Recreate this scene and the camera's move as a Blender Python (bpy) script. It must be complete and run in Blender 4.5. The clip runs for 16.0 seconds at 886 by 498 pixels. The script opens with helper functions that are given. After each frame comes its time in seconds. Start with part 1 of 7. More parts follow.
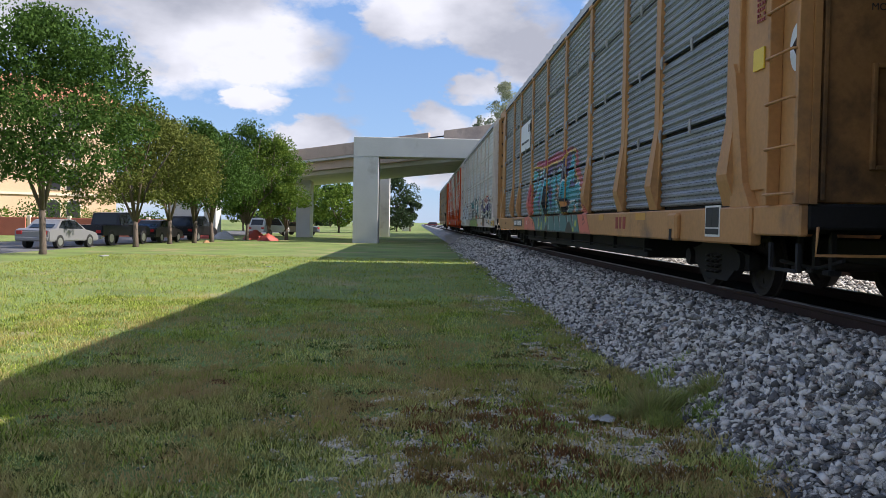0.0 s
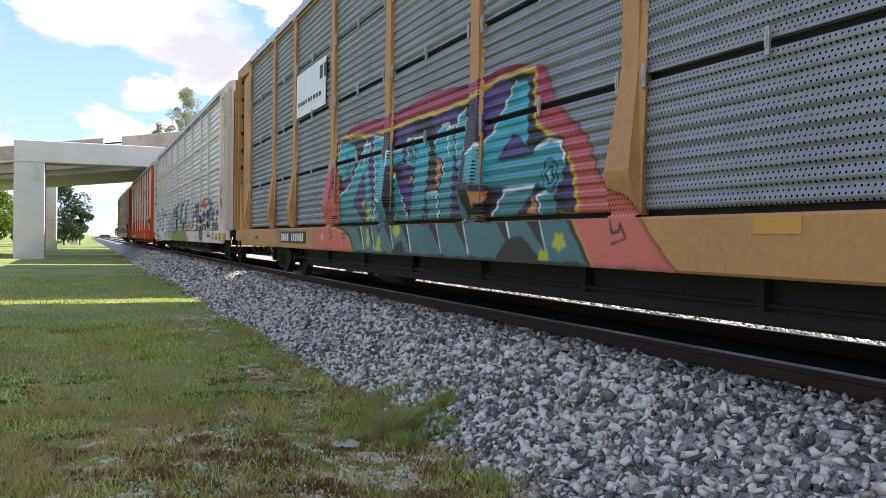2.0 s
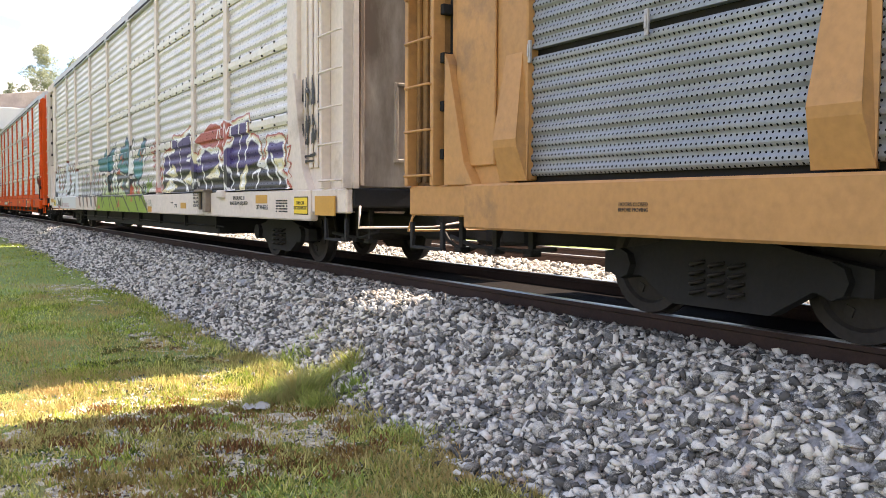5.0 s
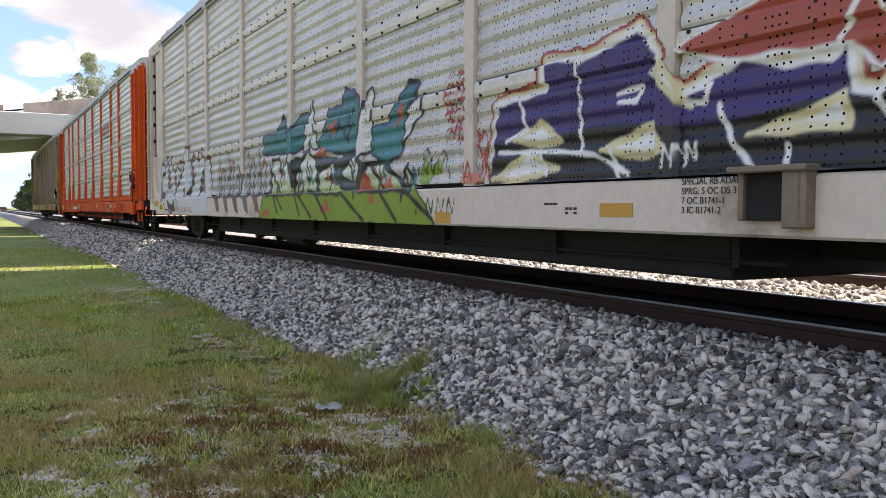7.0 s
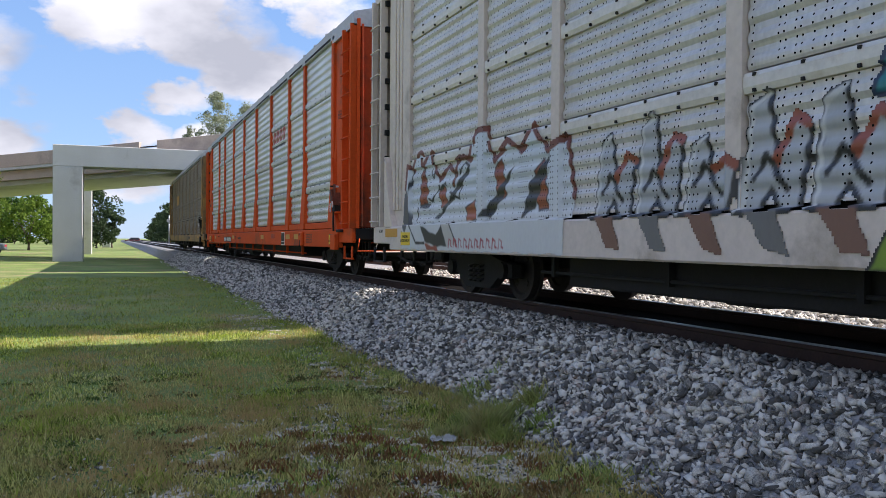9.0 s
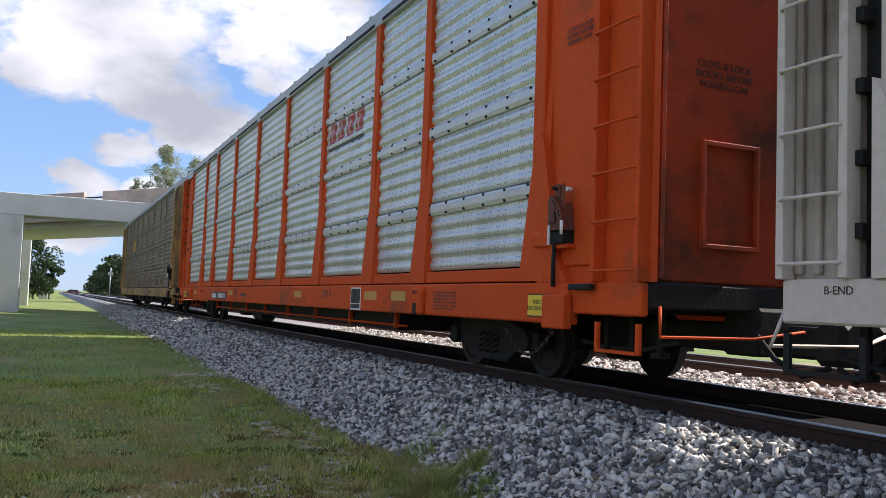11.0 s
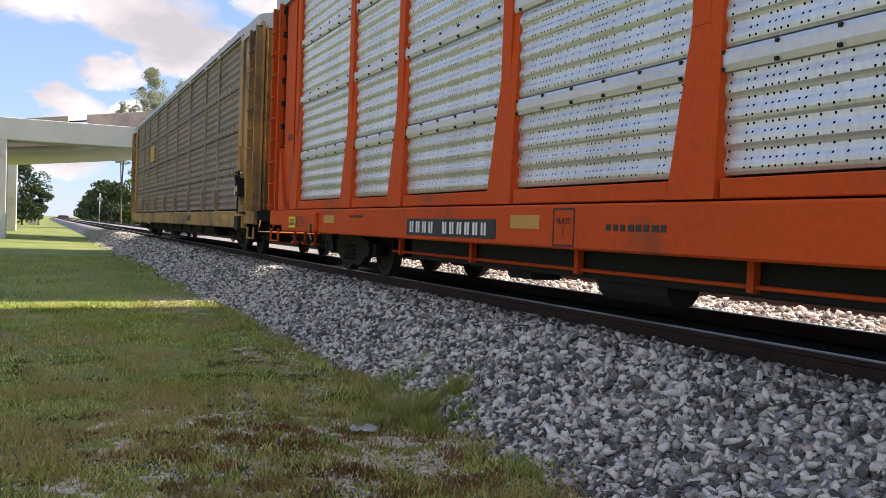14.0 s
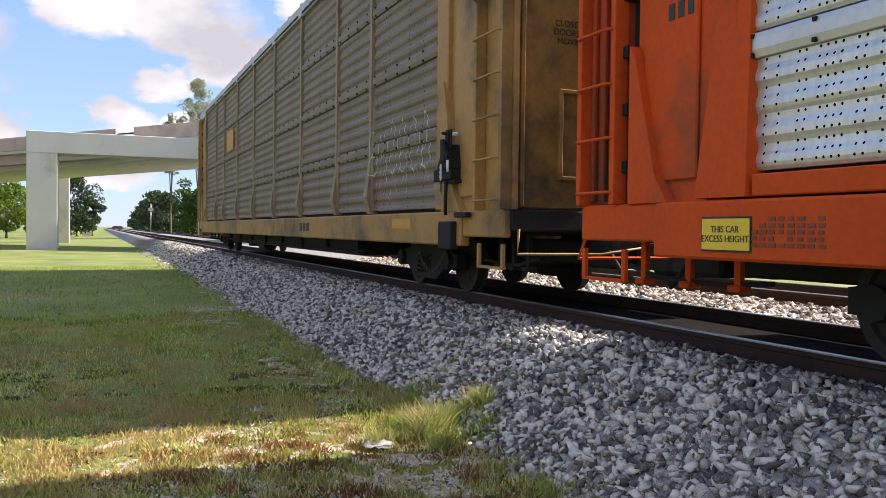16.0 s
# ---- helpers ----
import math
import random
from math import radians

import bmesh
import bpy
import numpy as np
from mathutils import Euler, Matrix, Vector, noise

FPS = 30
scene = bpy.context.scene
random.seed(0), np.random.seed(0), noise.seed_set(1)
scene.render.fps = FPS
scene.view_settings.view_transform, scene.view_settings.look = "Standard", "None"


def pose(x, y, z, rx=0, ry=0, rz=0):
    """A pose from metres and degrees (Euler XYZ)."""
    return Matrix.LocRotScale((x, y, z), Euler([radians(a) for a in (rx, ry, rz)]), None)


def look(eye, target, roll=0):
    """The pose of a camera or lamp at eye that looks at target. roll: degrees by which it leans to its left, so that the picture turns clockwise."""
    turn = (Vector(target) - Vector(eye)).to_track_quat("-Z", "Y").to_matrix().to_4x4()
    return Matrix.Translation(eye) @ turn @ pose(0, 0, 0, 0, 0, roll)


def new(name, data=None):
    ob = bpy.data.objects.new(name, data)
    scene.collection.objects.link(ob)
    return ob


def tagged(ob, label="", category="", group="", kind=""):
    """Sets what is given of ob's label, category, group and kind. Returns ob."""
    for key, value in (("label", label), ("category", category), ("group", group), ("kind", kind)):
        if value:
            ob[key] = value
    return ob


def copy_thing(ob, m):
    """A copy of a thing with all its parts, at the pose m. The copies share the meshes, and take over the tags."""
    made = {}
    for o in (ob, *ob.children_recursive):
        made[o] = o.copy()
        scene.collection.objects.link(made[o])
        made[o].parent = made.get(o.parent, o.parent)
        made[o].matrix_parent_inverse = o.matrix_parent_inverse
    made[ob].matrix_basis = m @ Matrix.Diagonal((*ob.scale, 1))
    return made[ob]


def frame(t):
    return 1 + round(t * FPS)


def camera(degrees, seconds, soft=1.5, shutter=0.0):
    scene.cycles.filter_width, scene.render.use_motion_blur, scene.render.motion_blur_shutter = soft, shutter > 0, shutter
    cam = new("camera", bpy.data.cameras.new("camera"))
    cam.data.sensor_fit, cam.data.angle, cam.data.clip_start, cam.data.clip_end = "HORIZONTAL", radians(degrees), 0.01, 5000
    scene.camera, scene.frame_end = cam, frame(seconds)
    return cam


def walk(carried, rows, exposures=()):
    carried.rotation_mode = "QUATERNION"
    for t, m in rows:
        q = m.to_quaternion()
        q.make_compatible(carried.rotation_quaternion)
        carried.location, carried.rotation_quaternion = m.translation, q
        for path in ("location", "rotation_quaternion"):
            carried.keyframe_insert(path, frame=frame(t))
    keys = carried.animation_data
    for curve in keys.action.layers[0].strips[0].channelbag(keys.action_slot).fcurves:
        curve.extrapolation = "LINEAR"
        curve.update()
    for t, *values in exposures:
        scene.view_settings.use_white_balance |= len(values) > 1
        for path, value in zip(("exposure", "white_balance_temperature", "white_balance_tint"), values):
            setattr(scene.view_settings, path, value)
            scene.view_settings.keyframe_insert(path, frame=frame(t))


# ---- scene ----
cam = camera(55.3, 16.0, soft=0.85)
PATH = [
    (0, (0.608, -0.523, 1.313), (0.673, 1.475, 1.251), 1.0),
    (0.5, (0.531, -0.265, 1.313), (0.817, 1.714, 1.249), 0.6),
    (1, (0.453, -0.123, 1.334), (0.999, 1.8, 1.26), 0.8),
    (1.5, (0.292, -0.051, 1.352), (1.097, 1.779, 1.306), 0.6),
    (2, (0.248, -0.039, 1.344), (1.029, 1.801, 1.322), 0.8),
    (2.5, (0.271, -0.068, 1.339), (1.025, 1.784, 1.302), 1.4),
    (3, (0.149, -0.015, 1.338), (1.064, 1.761, 1.244), 0.8),
    (3.5, (0.042, -0.003, 1.336), (1.114, 1.68, 1.2), 0.6),
    (4, (-0.008, -0.127, 1.333), (1.06, 1.559, 1.203), 0.6),
    (4.2, (-0.028, -0.152, 1.351), (1.01, 1.554, 1.233), 0.6),
    (6.3, (-0.223, -0.043, 1.325), (0.829, 1.656, 1.233), 0.0),
    (6.5, (-0.266, -0.008, 1.321), (0.779, 1.695, 1.23), -0.0),
    (7, (-0.304, 0.034, 1.315), (0.661, 1.783, 1.22), 0.2),
    (7.5, (-0.323, 0.051, 1.319), (0.548, 1.85, 1.253), 0.5),
    (8, (-0.308, 0.084, 1.324), (0.413, 1.949, 1.273), -0.1),
    (8.2, (-0.31, 0.086, 1.322), (0.366, 1.967, 1.271), -0.1),
    (10.3, (-0.352, 0.07, 1.298), (0.483, 1.886, 1.365), 1.3),
    (10.5, (-0.338, 0.085, 1.301), (0.484, 1.907, 1.382), 1.3),
    (11, (-0.346, 0.079, 1.293), (0.491, 1.891, 1.422), 2.1),
    (11.5, (-0.347, 0.071, 1.303), (0.556, 1.849, 1.44), 2.9),
    (12, (-0.321, 0.087, 1.306), (0.576, 1.872, 1.414), 2.9),
    (12.5, (-0.367, 0.131, 1.288), (0.495, 1.935, 1.342), 3.1),
    (13, (-0.362, 0.177, 1.286), (0.518, 1.973, 1.258), 3.3),
    (13.5, (-0.232, 0.204, 1.283), (0.596, 2.023, 1.236), 3.2),
    (14, (-0.137, 0.269, 1.28), (0.724, 2.074, 1.233), 2.0),
    (14.5, (-0.048, 0.412, 1.299), (0.877, 2.185, 1.28), 1.6),
    (15, (0.065, 0.471, 1.303), (0.778, 2.34, 1.289), 0.9),
    (15.5, (0.169, 0.445, 1.307), (0.768, 2.353, 1.29), 0.6),
    (16, (0.228, 0.454, 1.313), (0.986, 2.304, 1.269), 0.7),
]
EXPOSE = [(0, 0.85, 6400, 17), (0.5, 0.8, 6500, 17), (1.0, 0.9, 6700, 17), (1.5, 1.85, 7150, 20), (2.0, 1.65, 7050, 19), (2.5, 1.55, 6850, 19), (3.0, 1.55, 7100, 19),
          (3.5, 2.38, 7700, 20), (4.2, 2.5, 7900, 21), (6.3, 1.7, 7750, 20), (7, 1.6, 7400, 20), (7.5, 1.6, 7250, 19), (8.2, 1.17, 6700, 18), (10.5, 1.0, 6400, 17),
          (12.5, 1.15, 7200, 20), (14.5, 1.3, 7350, 21), (16, 1.3, 7150, 20)]
walk(cam, [(t, look(eye, target, roll)) for t, eye, target, roll in PATH], EXPOSE)

# ---- world, sun ----
SUN = Vector((1.0, -0.025, 0.80)).normalized()          # towards the sun
SUN_EL, SUN_AZ = math.asin(SUN.z), math.atan2(SUN.x, SUN.y)
world = bpy.data.worlds.new("world")
scene.world = world
world.use_nodes = True


def build_world(w):
    nt = w.node_tree
    nt.nodes.clear()
    N, L = nt.nodes.new, nt.links.new
    out, bg = N("ShaderNodeOutputWorld"), N("ShaderNodeBackground")
    bg.inputs[1].default_value = 0.13
    sky = N("ShaderNodeTexSky")
    sky.sky_type, sky.sun_disc = "NISHITA", False
    sky.sun_elevation, sky.sun_rotation = SUN_EL, SUN_AZ
    sky.dust_density, sky.ozone_density, sky.air_density = 0.1, 3.0, 1.0
    tc, sep = N("ShaderNodeTexCoord"), N("ShaderNodeSeparateXYZ")
    L(tc.outputs["Generated"], sep.inputs[0])
    # heaped clouds over the whole dome
    mp = N("ShaderNodeMapping"); mp.inputs["Location"].default_value = CLOUD_SHIFT
    mp.inputs["Scale"].default_value = (1.0, 1.0, 1.9)
    L(tc.outputs["Generated"], mp.inputs[0])
    n1 = N("ShaderNodeTexNoise"); n1.inputs["Scale"].default_value = 3.4
    n1.inputs["Detail"].default_value = 9; n1.inputs["Roughness"].default_value = 0.56
    n1.inputs["Distortion"].default_value = 0.15
    L(mp.outputs[0], n1.inputs["Vector"])
    r1 = N("ShaderNodeValToRGB")
    r1.color_ramp.elements[0].position, r1.color_ramp.elements[1].position = 0.485, 0.60
    # where the heaps stand over the line: turn from the track, height and size in degrees
    nv = N("ShaderNodeVectorMath"); nv.operation = "NORMALIZE"
    mz = N("ShaderNodeMapping"); mz.inputs["Scale"].default_value = (1.0, 1.0, 1.9)
    puff = N("ShaderNodeTexNoise"); puff.inputs["Scale"].default_value = 13; puff.inputs["Detail"].default_value = 8; puff.inputs["Roughness"].default_value = 0.6
    warp = N("ShaderNodeVectorMath"); warp.operation = "MULTIPLY_ADD"; warp.inputs[1].default_value = (0.11, 0.11, 0.11)
    L(tc.outputs["Generated"], mz.inputs[0]); L(mz.outputs[0], puff.inputs["Vector"])
    L(puff.outputs["Color"], warp.inputs[0]); L(mz.outputs[0], warp.inputs[2])
    shiftv = N("ShaderNodeVectorMath"); shiftv.operation = "SUBTRACT"; shiftv.inputs[1].default_value = (0.055, 0.055, 0.055)
    L(warp.outputs[0], shiftv.inputs[0]); L(shiftv.outputs[0], nv.inputs[0])
    heap = None
    for az, el, r in CLOUDS:
        d = Vector((math.sin(radians(az)), math.cos(radians(az)), 1.9 * math.tan(radians(el)))).normalized()
        dp = N("ShaderNodeVectorMath"); dp.operation = "DOT_PRODUCT"; dp.inputs[1].default_value = d
        L(nv.outputs[0], dp.inputs[0])
        mr = N("ShaderNodeMapRange"); mr.interpolation_type = "SMOOTHSTEP"
        mr.inputs["From Min"].default_value, mr.inputs["From Max"].default_value = math.cos(radians(r * 1.5)), math.cos(radians(r * 0.35))
        L(dp.outputs["Value"], mr.inputs["Value"])
        if heap is None:
            heap = mr.outputs[0]
        else:
            mxm = N("ShaderNodeMath"); mxm.operation = "MAXIMUM"
            L(heap, mxm.inputs[0]); L(mr.outputs[0], mxm.inputs[1]); heap = mxm.outputs[0]
    gain = N("ShaderNodeMath"); gain.operation = "MULTIPLY_ADD"; gain.inputs[1].default_value = 0.20
    both = N("ShaderNodeMath"); both.operation = "MULTIPLY_ADD"; both.inputs[1].default_value = 0.4
    part_n = N("ShaderNodeMath"); part_n.operation = "MULTIPLY"; part_n.inputs[1].default_value = 0.6
    L(n1.outputs[0], part_n.inputs[0]); L(puff.outputs[0], both.inputs[0]); L(part_n.outputs[0], both.inputs[2])
    L(heap, gain.inputs[0]); L(both.outputs[0], gain.inputs[2])
    ahead = N("ShaderNodeMapRange"); ahead.interpolation_type = "SMOOTHSTEP"
    ahead.inputs["From Min"].default_value, ahead.inputs["From Max"].default_value = 0.2, 0.7
    ahead.inputs["To Min"].default_value, ahead.inputs["To Max"].default_value = -0.05, 0.09
    L(sep.outputs[1], ahead.inputs["Value"])
    less = N("ShaderNodeMath"); less.operation = "SUBTRACT"
    L(gain.outputs[0], less.inputs[0]); L(ahead.outputs[0], less.inputs[1])
    L(less.outputs[0], r1.inputs[0])
    n2 = N("ShaderNodeTexNoise"); n2.inputs["Scale"].default_value = 5.5; n2.inputs["Detail"].default_value = 6
    L(mp.outputs[0], n2.inputs["Vector"])
    shade = N("ShaderNodeValToRGB")
    shade.color_ramp.elements[0].color, shade.color_ramp.elements[1].color = (2.0, 2.15, 2.45, 1), (4.0, 4.15, 4.4, 1)
    shade.color_ramp.elements[0].position, shade.color_ramp.elements[1].position = 0.36, 0.62
    L(n2.outputs[0], shade.inputs[0])
    # clear blue that pales towards the horizon, over the physical sky
    ramp = N("ShaderNodeValToRGB")
    ramp.color_ramp.elements[0].position, ramp.color_ramp.elements[1].position = 0.0, 0.55
    ramp.color_ramp.elements[0].color, ramp.color_ramp.elements[1].color = (1.25, 2.1, 3.3, 1), (0.5, 1.25, 3.0, 1)
    L(sep.outputs[2], ramp.inputs[0])
    tint = N("ShaderNodeMix"); tint.data_type = "RGBA"; tint.inputs[0].default_value = 0.82
    L(sky.outputs[0], tint.inputs[6]); L(ramp.outputs[0], tint.inputs[7])
    mix = N("ShaderNodeMix"); mix.data_type = "RGBA"
    L(r1.outputs[0], mix.inputs[0]); L(tint.outputs[2], mix.inputs[6]); L(shade.outputs[0], mix.inputs[7])
    L(mix.outputs[2], bg.inputs[0]); L(bg.outputs[0], out.inputs[0])


CLOUD_SHIFT = (1.3, 0.4, 0.0)
CLOUDS = ((-16, 11.8, 6), (-22, 12.5, 6), (-10, 11.3, 4.4), (-27, 12, 6), (0.6, 15.5, 4.6), (5.5, 13.2, 3.6), (8.6, 11.0, 3.2), (-10.8, 7.9, 1.5), (-6.8, 5.6, 2.2), (1.4, 6.8, 1.9), (4.0, 9.2, 1.8), (14, 18, 5), (12.5, 15.0, 2.2), (4.3, 18, 4.5), (1.5, 3.2, 2.2), (-9, 17, 5), (5.8, 6.2, 2.4))
build_world(world)
sun = new("sun", bpy.data.lights.new("sun", "SUN"))
sun.data.energy, sun.data.angle, sun.data.color = 4.2, radians(0.53), (1.0, 0.95, 0.86)
sun.matrix_world = look(SUN * 200, (0, 0, 0))



# ---- materials ----
def mat(name, base, rough=0.7, metal=0.0, var=0.25, scale=3.0, fine=40.0, bump=0.1, second=None, stain=None, stain_amt=0.0, rnd=0.0,
        bump_scale=None, stretch=(1, 1, 1), island=False, spec=0.5):
    """A surface with colour variation at two scales, an optional stain colour, and fine relief."""
    m = bpy.data.materials.new(name)
    m.use_nodes = True
    nt = m.node_tree
    N, L = nt.nodes.new, nt.links.new
    b = nt.nodes["Principled BSDF"]
    b.inputs["Roughness"].default_value, b.inputs["Metallic"].default_value = rough, metal
    b.inputs["Specular IOR Level"].default_value = spec
    tc, mp = N("ShaderNodeTexCoord"), N("ShaderNodeMapping")
    mp.inputs["Scale"].default_value = stretch
    L(tc.outputs["Object"], mp.inputs[0])
    n1, n2 = N("ShaderNodeTexNoise"), N("ShaderNodeTexNoise")
    n1.inputs["Scale"].default_value, n2.inputs["Scale"].default_value = scale, fine
    n1.inputs["Detail"].default_value, n2.inputs["Detail"].default_value = 5, 3
    L(mp.outputs[0], n1.inputs["Vector"]); L(mp.outputs[0], n2.inputs["Vector"])
    add = N("ShaderNodeMath"); add.operation = "ADD"
    L(n1.outputs[0], add.inputs[0]); L(n2.outputs[0], add.inputs[1])
    src = add.outputs[0]
    if rnd:
        if island:
            g = N("ShaderNodeNewGeometry"); o = g.outputs["Random Per Island"]
        else:
            g = N("ShaderNodeObjectInfo"); o = g.outputs["Random"]
        ma = N("ShaderNodeMath"); ma.operation = "MULTIPLY_ADD"; ma.inputs[1].default_value = rnd * 2
        ma.inputs[2].default_value = -rnd
        L(o, ma.inputs[0])
        a2 = N("ShaderNodeMath"); a2.operation = "ADD"
        L(src, a2.inputs[0]); L(ma.outputs[0], a2.inputs[1]); src = a2.outputs[0]
    ramp = N("ShaderNodeValToRGB")
    c2 = second or tuple(c * (1 - var) for c in base)
    c1 = base if second else tuple(min(1, c * (1 + var * 0.6)) for c in base)
    ramp.color_ramp.elements[0].position, ramp.color_ramp.elements[1].position = 0.32, 0.68
    ramp.color_ramp.elements[0].color, ramp.color_ramp.elements[1].color = (*c2, 1), (*c1, 1)
    half = N("ShaderNodeMath"); half.operation = "MULTIPLY"; half.inputs[1].default_value = 0.5
    L(src, half.inputs[0]); L(half.outputs[0], ramp.inputs[0])
    col = ramp.outputs[0]
    if stain:
        n3 = N("ShaderNodeTexNoise"); n3.inputs["Scale"].default_value = scale * 0.7; n3.inputs["Detail"].default_value = 8
        n3.inputs["Roughness"].default_value = 0.65
        L(mp.outputs[0], n3.inputs["Vector"])
        r3 = N("ShaderNodeValToRGB")
        r3.color_ramp.elements[0].position, r3.color_ramp.elements[1].position = 0.62 - 0.3 * stain_amt, 0.72 - 0.15 * stain_amt
        L(n3.outputs[0], r3.inputs[0])
        mx = N("ShaderNodeMix"); mx.data_type = "RGBA"
        L(r3.outputs[0], mx.inputs[0]); L(col, mx.inputs[6]); mx.inputs[7].default_value = (*stain, 1)
        col = mx.outputs[2]
    L(col, b.inputs["Base Color"])
    if bump:
        bp = N("ShaderNodeBump"); bp.inputs["Strength"].default_value = bump; bp.inputs["Distance"].default_value = 0.01
        nb = n2
        if bump_scale:
            nb = N("ShaderNodeTexNoise"); nb.inputs["Scale"].default_value = bump_scale; L(mp.outputs[0], nb.inputs["Vector"])
        L(nb.outputs[0], bp.inputs["Height"]); L(bp.outputs[0], b.inputs["Normal"])
    return m


M_GROUND = mat("grass_soil", (0.22, 0.31, 0.06), 0.95, var=0.45, scale=0.45, fine=22, bump=0.7, second=(0.085, 0.105, 0.028), stain=(0.30, 0.24, 0.11), stain_amt=0.3)
M_SAND = mat("sandy_soil", (0.78, 0.71, 0.56), 0.95, var=0.45, scale=14, fine=90, bump=0.8, second=(0.17, 0.13, 0.06))
M_BED = mat("ballast_bed", (0.40, 0.39, 0.38), 0.9, var=0.5, scale=14, fine=45, bump=1.0, second=(0.10, 0.10, 0.10))
M_STONE = mat("crushed_granite", (0.62, 0.59, 0.52), 0.85, var=0.45, scale=9, fine=120, bump=0.12, second=(0.085, 0.082, 0.074), stain=(0.47, 0.36, 0.29), stain_amt=0.14, rnd=0.6, island=True, spec=0.25)
M_RAIL = mat("rusty_rail", (0.036, 0.019, 0.014), 0.9, metal=0.1, var=0.4, scale=5, fine=50, bump=0.3)
M_HEAD = mat("polished_rail_head", (0.40, 0.38, 0.36), 0.3, metal=1.0, var=0.15, scale=2, fine=30, bump=0.05)
M_TIE = mat("weathered_tie", (0.045, 0.035, 0.028), 0.9, var=0.4, scale=4, fine=30, bump=0.5)
M_ASPHALT = mat("asphalt", (0.13, 0.13, 0.13), 0.9, var=0.25, scale=1, fine=60, bump=0.3)
M_CONC = mat("pale_concrete", (0.56, 0.56, 0.535), 0.85, var=0.12, scale=0.7, fine=14, bump=0.12, stain=(0.40, 0.39, 0.36), stain_amt=0.15)
M_PINKC = mat("buff_concrete", (0.50, 0.40, 0.33), 0.88, var=0.15, scale=0.6, fine=10, bump=0.15, stain=(0.33, 0.27, 0.23), stain_amt=0.25)
M_BLACK = mat("black_steel", (0.009, 0.0085, 0.0085), 0.85, var=0.4, scale=4, fine=30, bump=0.2)
M_WHEEL = mat("wheel_steel", (0.024, 0.02, 0.018), 0.75, metal=0.2, var=0.4, scale=5, fine=30, bump=0.2)


def bm_obj(name, bm, material, parent=None, label="", smooth=False):
    me = bpy.data.meshes.new(name)
    bm.to_mesh(me); bm.free()
    for mm in (material if isinstance(material, (list, tuple)) else [material]):
        me.materials.append(mm)
    if smooth:
        for p in me.polygons:
            p.use_smooth = True
    ob = new(name, me)
    ob.parent = parent
    if label:
        ob["label"] = label
    return ob


part = bm_obj


def box(bm, x0, y0, z0, x1, y1, z1, bevel=0.0, mi=0):
    vs = [bm.verts.new((x, y, z)) for z in (z0, z1) for x, y in ((x0, y0), (x1, y0), (x1, y1), (x0, y1))]
    fs = [bm.faces.new([vs[i] for i in f]) for f in ((3, 2, 1, 0), (4, 5, 6, 7), (0, 1, 5, 4), (1, 2, 6, 5), (2, 3, 7, 6), (3, 0, 4, 7))]
    for f in fs:
        f.material_index = mi
    if bevel:
        es = list({e for f in fs for e in f.edges})
        bmesh.ops.bevel(bm, geom=es, offset=bevel, segments=1, affect="EDGES")
    return bm


def prism(bm, prof, axis, a, b, mi=0):
    """Extrude a closed 2D profile from a to b along an axis. axis 'y': profile in x, z; 'x': y, z; 'z': x, y."""
    def put(p, t):
        return {"y": (p[0], t, p[1]), "x": (t, p[0], p[1]), "z": (p[0], p[1], t)}[axis]
    v0, v1 = [bm.verts.new(put(p, a)) for p in prof], [bm.verts.new(put(p, b)) for p in prof]
    n = len(prof)
    fs = [bm.faces.new((v0[i], v0[(i + 1) % n], v1[(i + 1) % n], v1[i])) for i in range(n)]
    fs += [bm.faces.new(v0[::-1]), bm.faces.new(v1)]
    for f in fs:
        f.material_index = mi
    bmesh.ops.recalc_face_normals(bm, faces=fs)
    return bm


def tube(bm, pts, r, sides=8, mi=0):
    """A round bar along a line of points."""
    rings = []
    pts = [Vector(p) for p in pts]
    for i, p in enumerate(pts):
        d = (pts[min(i + 1, len(pts) - 1)] - pts[max(i - 1, 0)]).normalized()
        u = d.cross(Vector((0, 0, 1)) if abs(d.z) < 0.9 else Vector((1, 0, 0))).normalized()
        v = d.cross(u)
        rr = r[i] if isinstance(r, (list, tuple)) else r
        rings.append([bm.verts.new(p + u * rr * math.cos(2 * math.pi * k / sides) + v * rr * math.sin(2 * math.pi * k / sides)) for k in range(sides)])
    for a, b in zip(rings, rings[1:]):
        for k in range(sides):
            f = bm.faces.new((a[k], a[(k + 1) % sides], b[(k + 1) % sides], b[k])); f.material_index = mi; f.smooth = True
    f = bm.faces.new(rings[0][::-1]); f.material_index = mi
    f = bm.faces.new(rings[-1]); f.material_index = mi
    return bm


def mesh_np(name, verts, faces, material, smooth=False):
    me = bpy.data.meshes.new(name)
    verts = np.asarray(verts, dtype=np.float32); faces = np.asarray(faces, dtype=np.int32)
    k = faces.shape[1]
    me.vertices.add(len(verts)); me.vertices.foreach_set("co", verts.ravel())
    me.loops.add(faces.size); me.loops.foreach_set("vertex_index", faces.ravel())
    me.polygons.add(len(faces))
    me.polygons.foreach_set("loop_start", np.arange(0, faces.size, k, dtype=np.int32))
    me.polygons.foreach_set("loop_total", np.full(len(faces), k, dtype=np.int32))
    if smooth:
        me.polygons.foreach_set("use_smooth", np.ones(len(faces), dtype=bool))
    me.update(calc_edges=True); me.validate()
    me.materials.append(material)
    return me


def empty(name, x=0, y=0, z=0, label="", category="", group=""):
    ob = new(name)
    ob.location = (x, y, z)
    return tagged(ob, label, category, group)


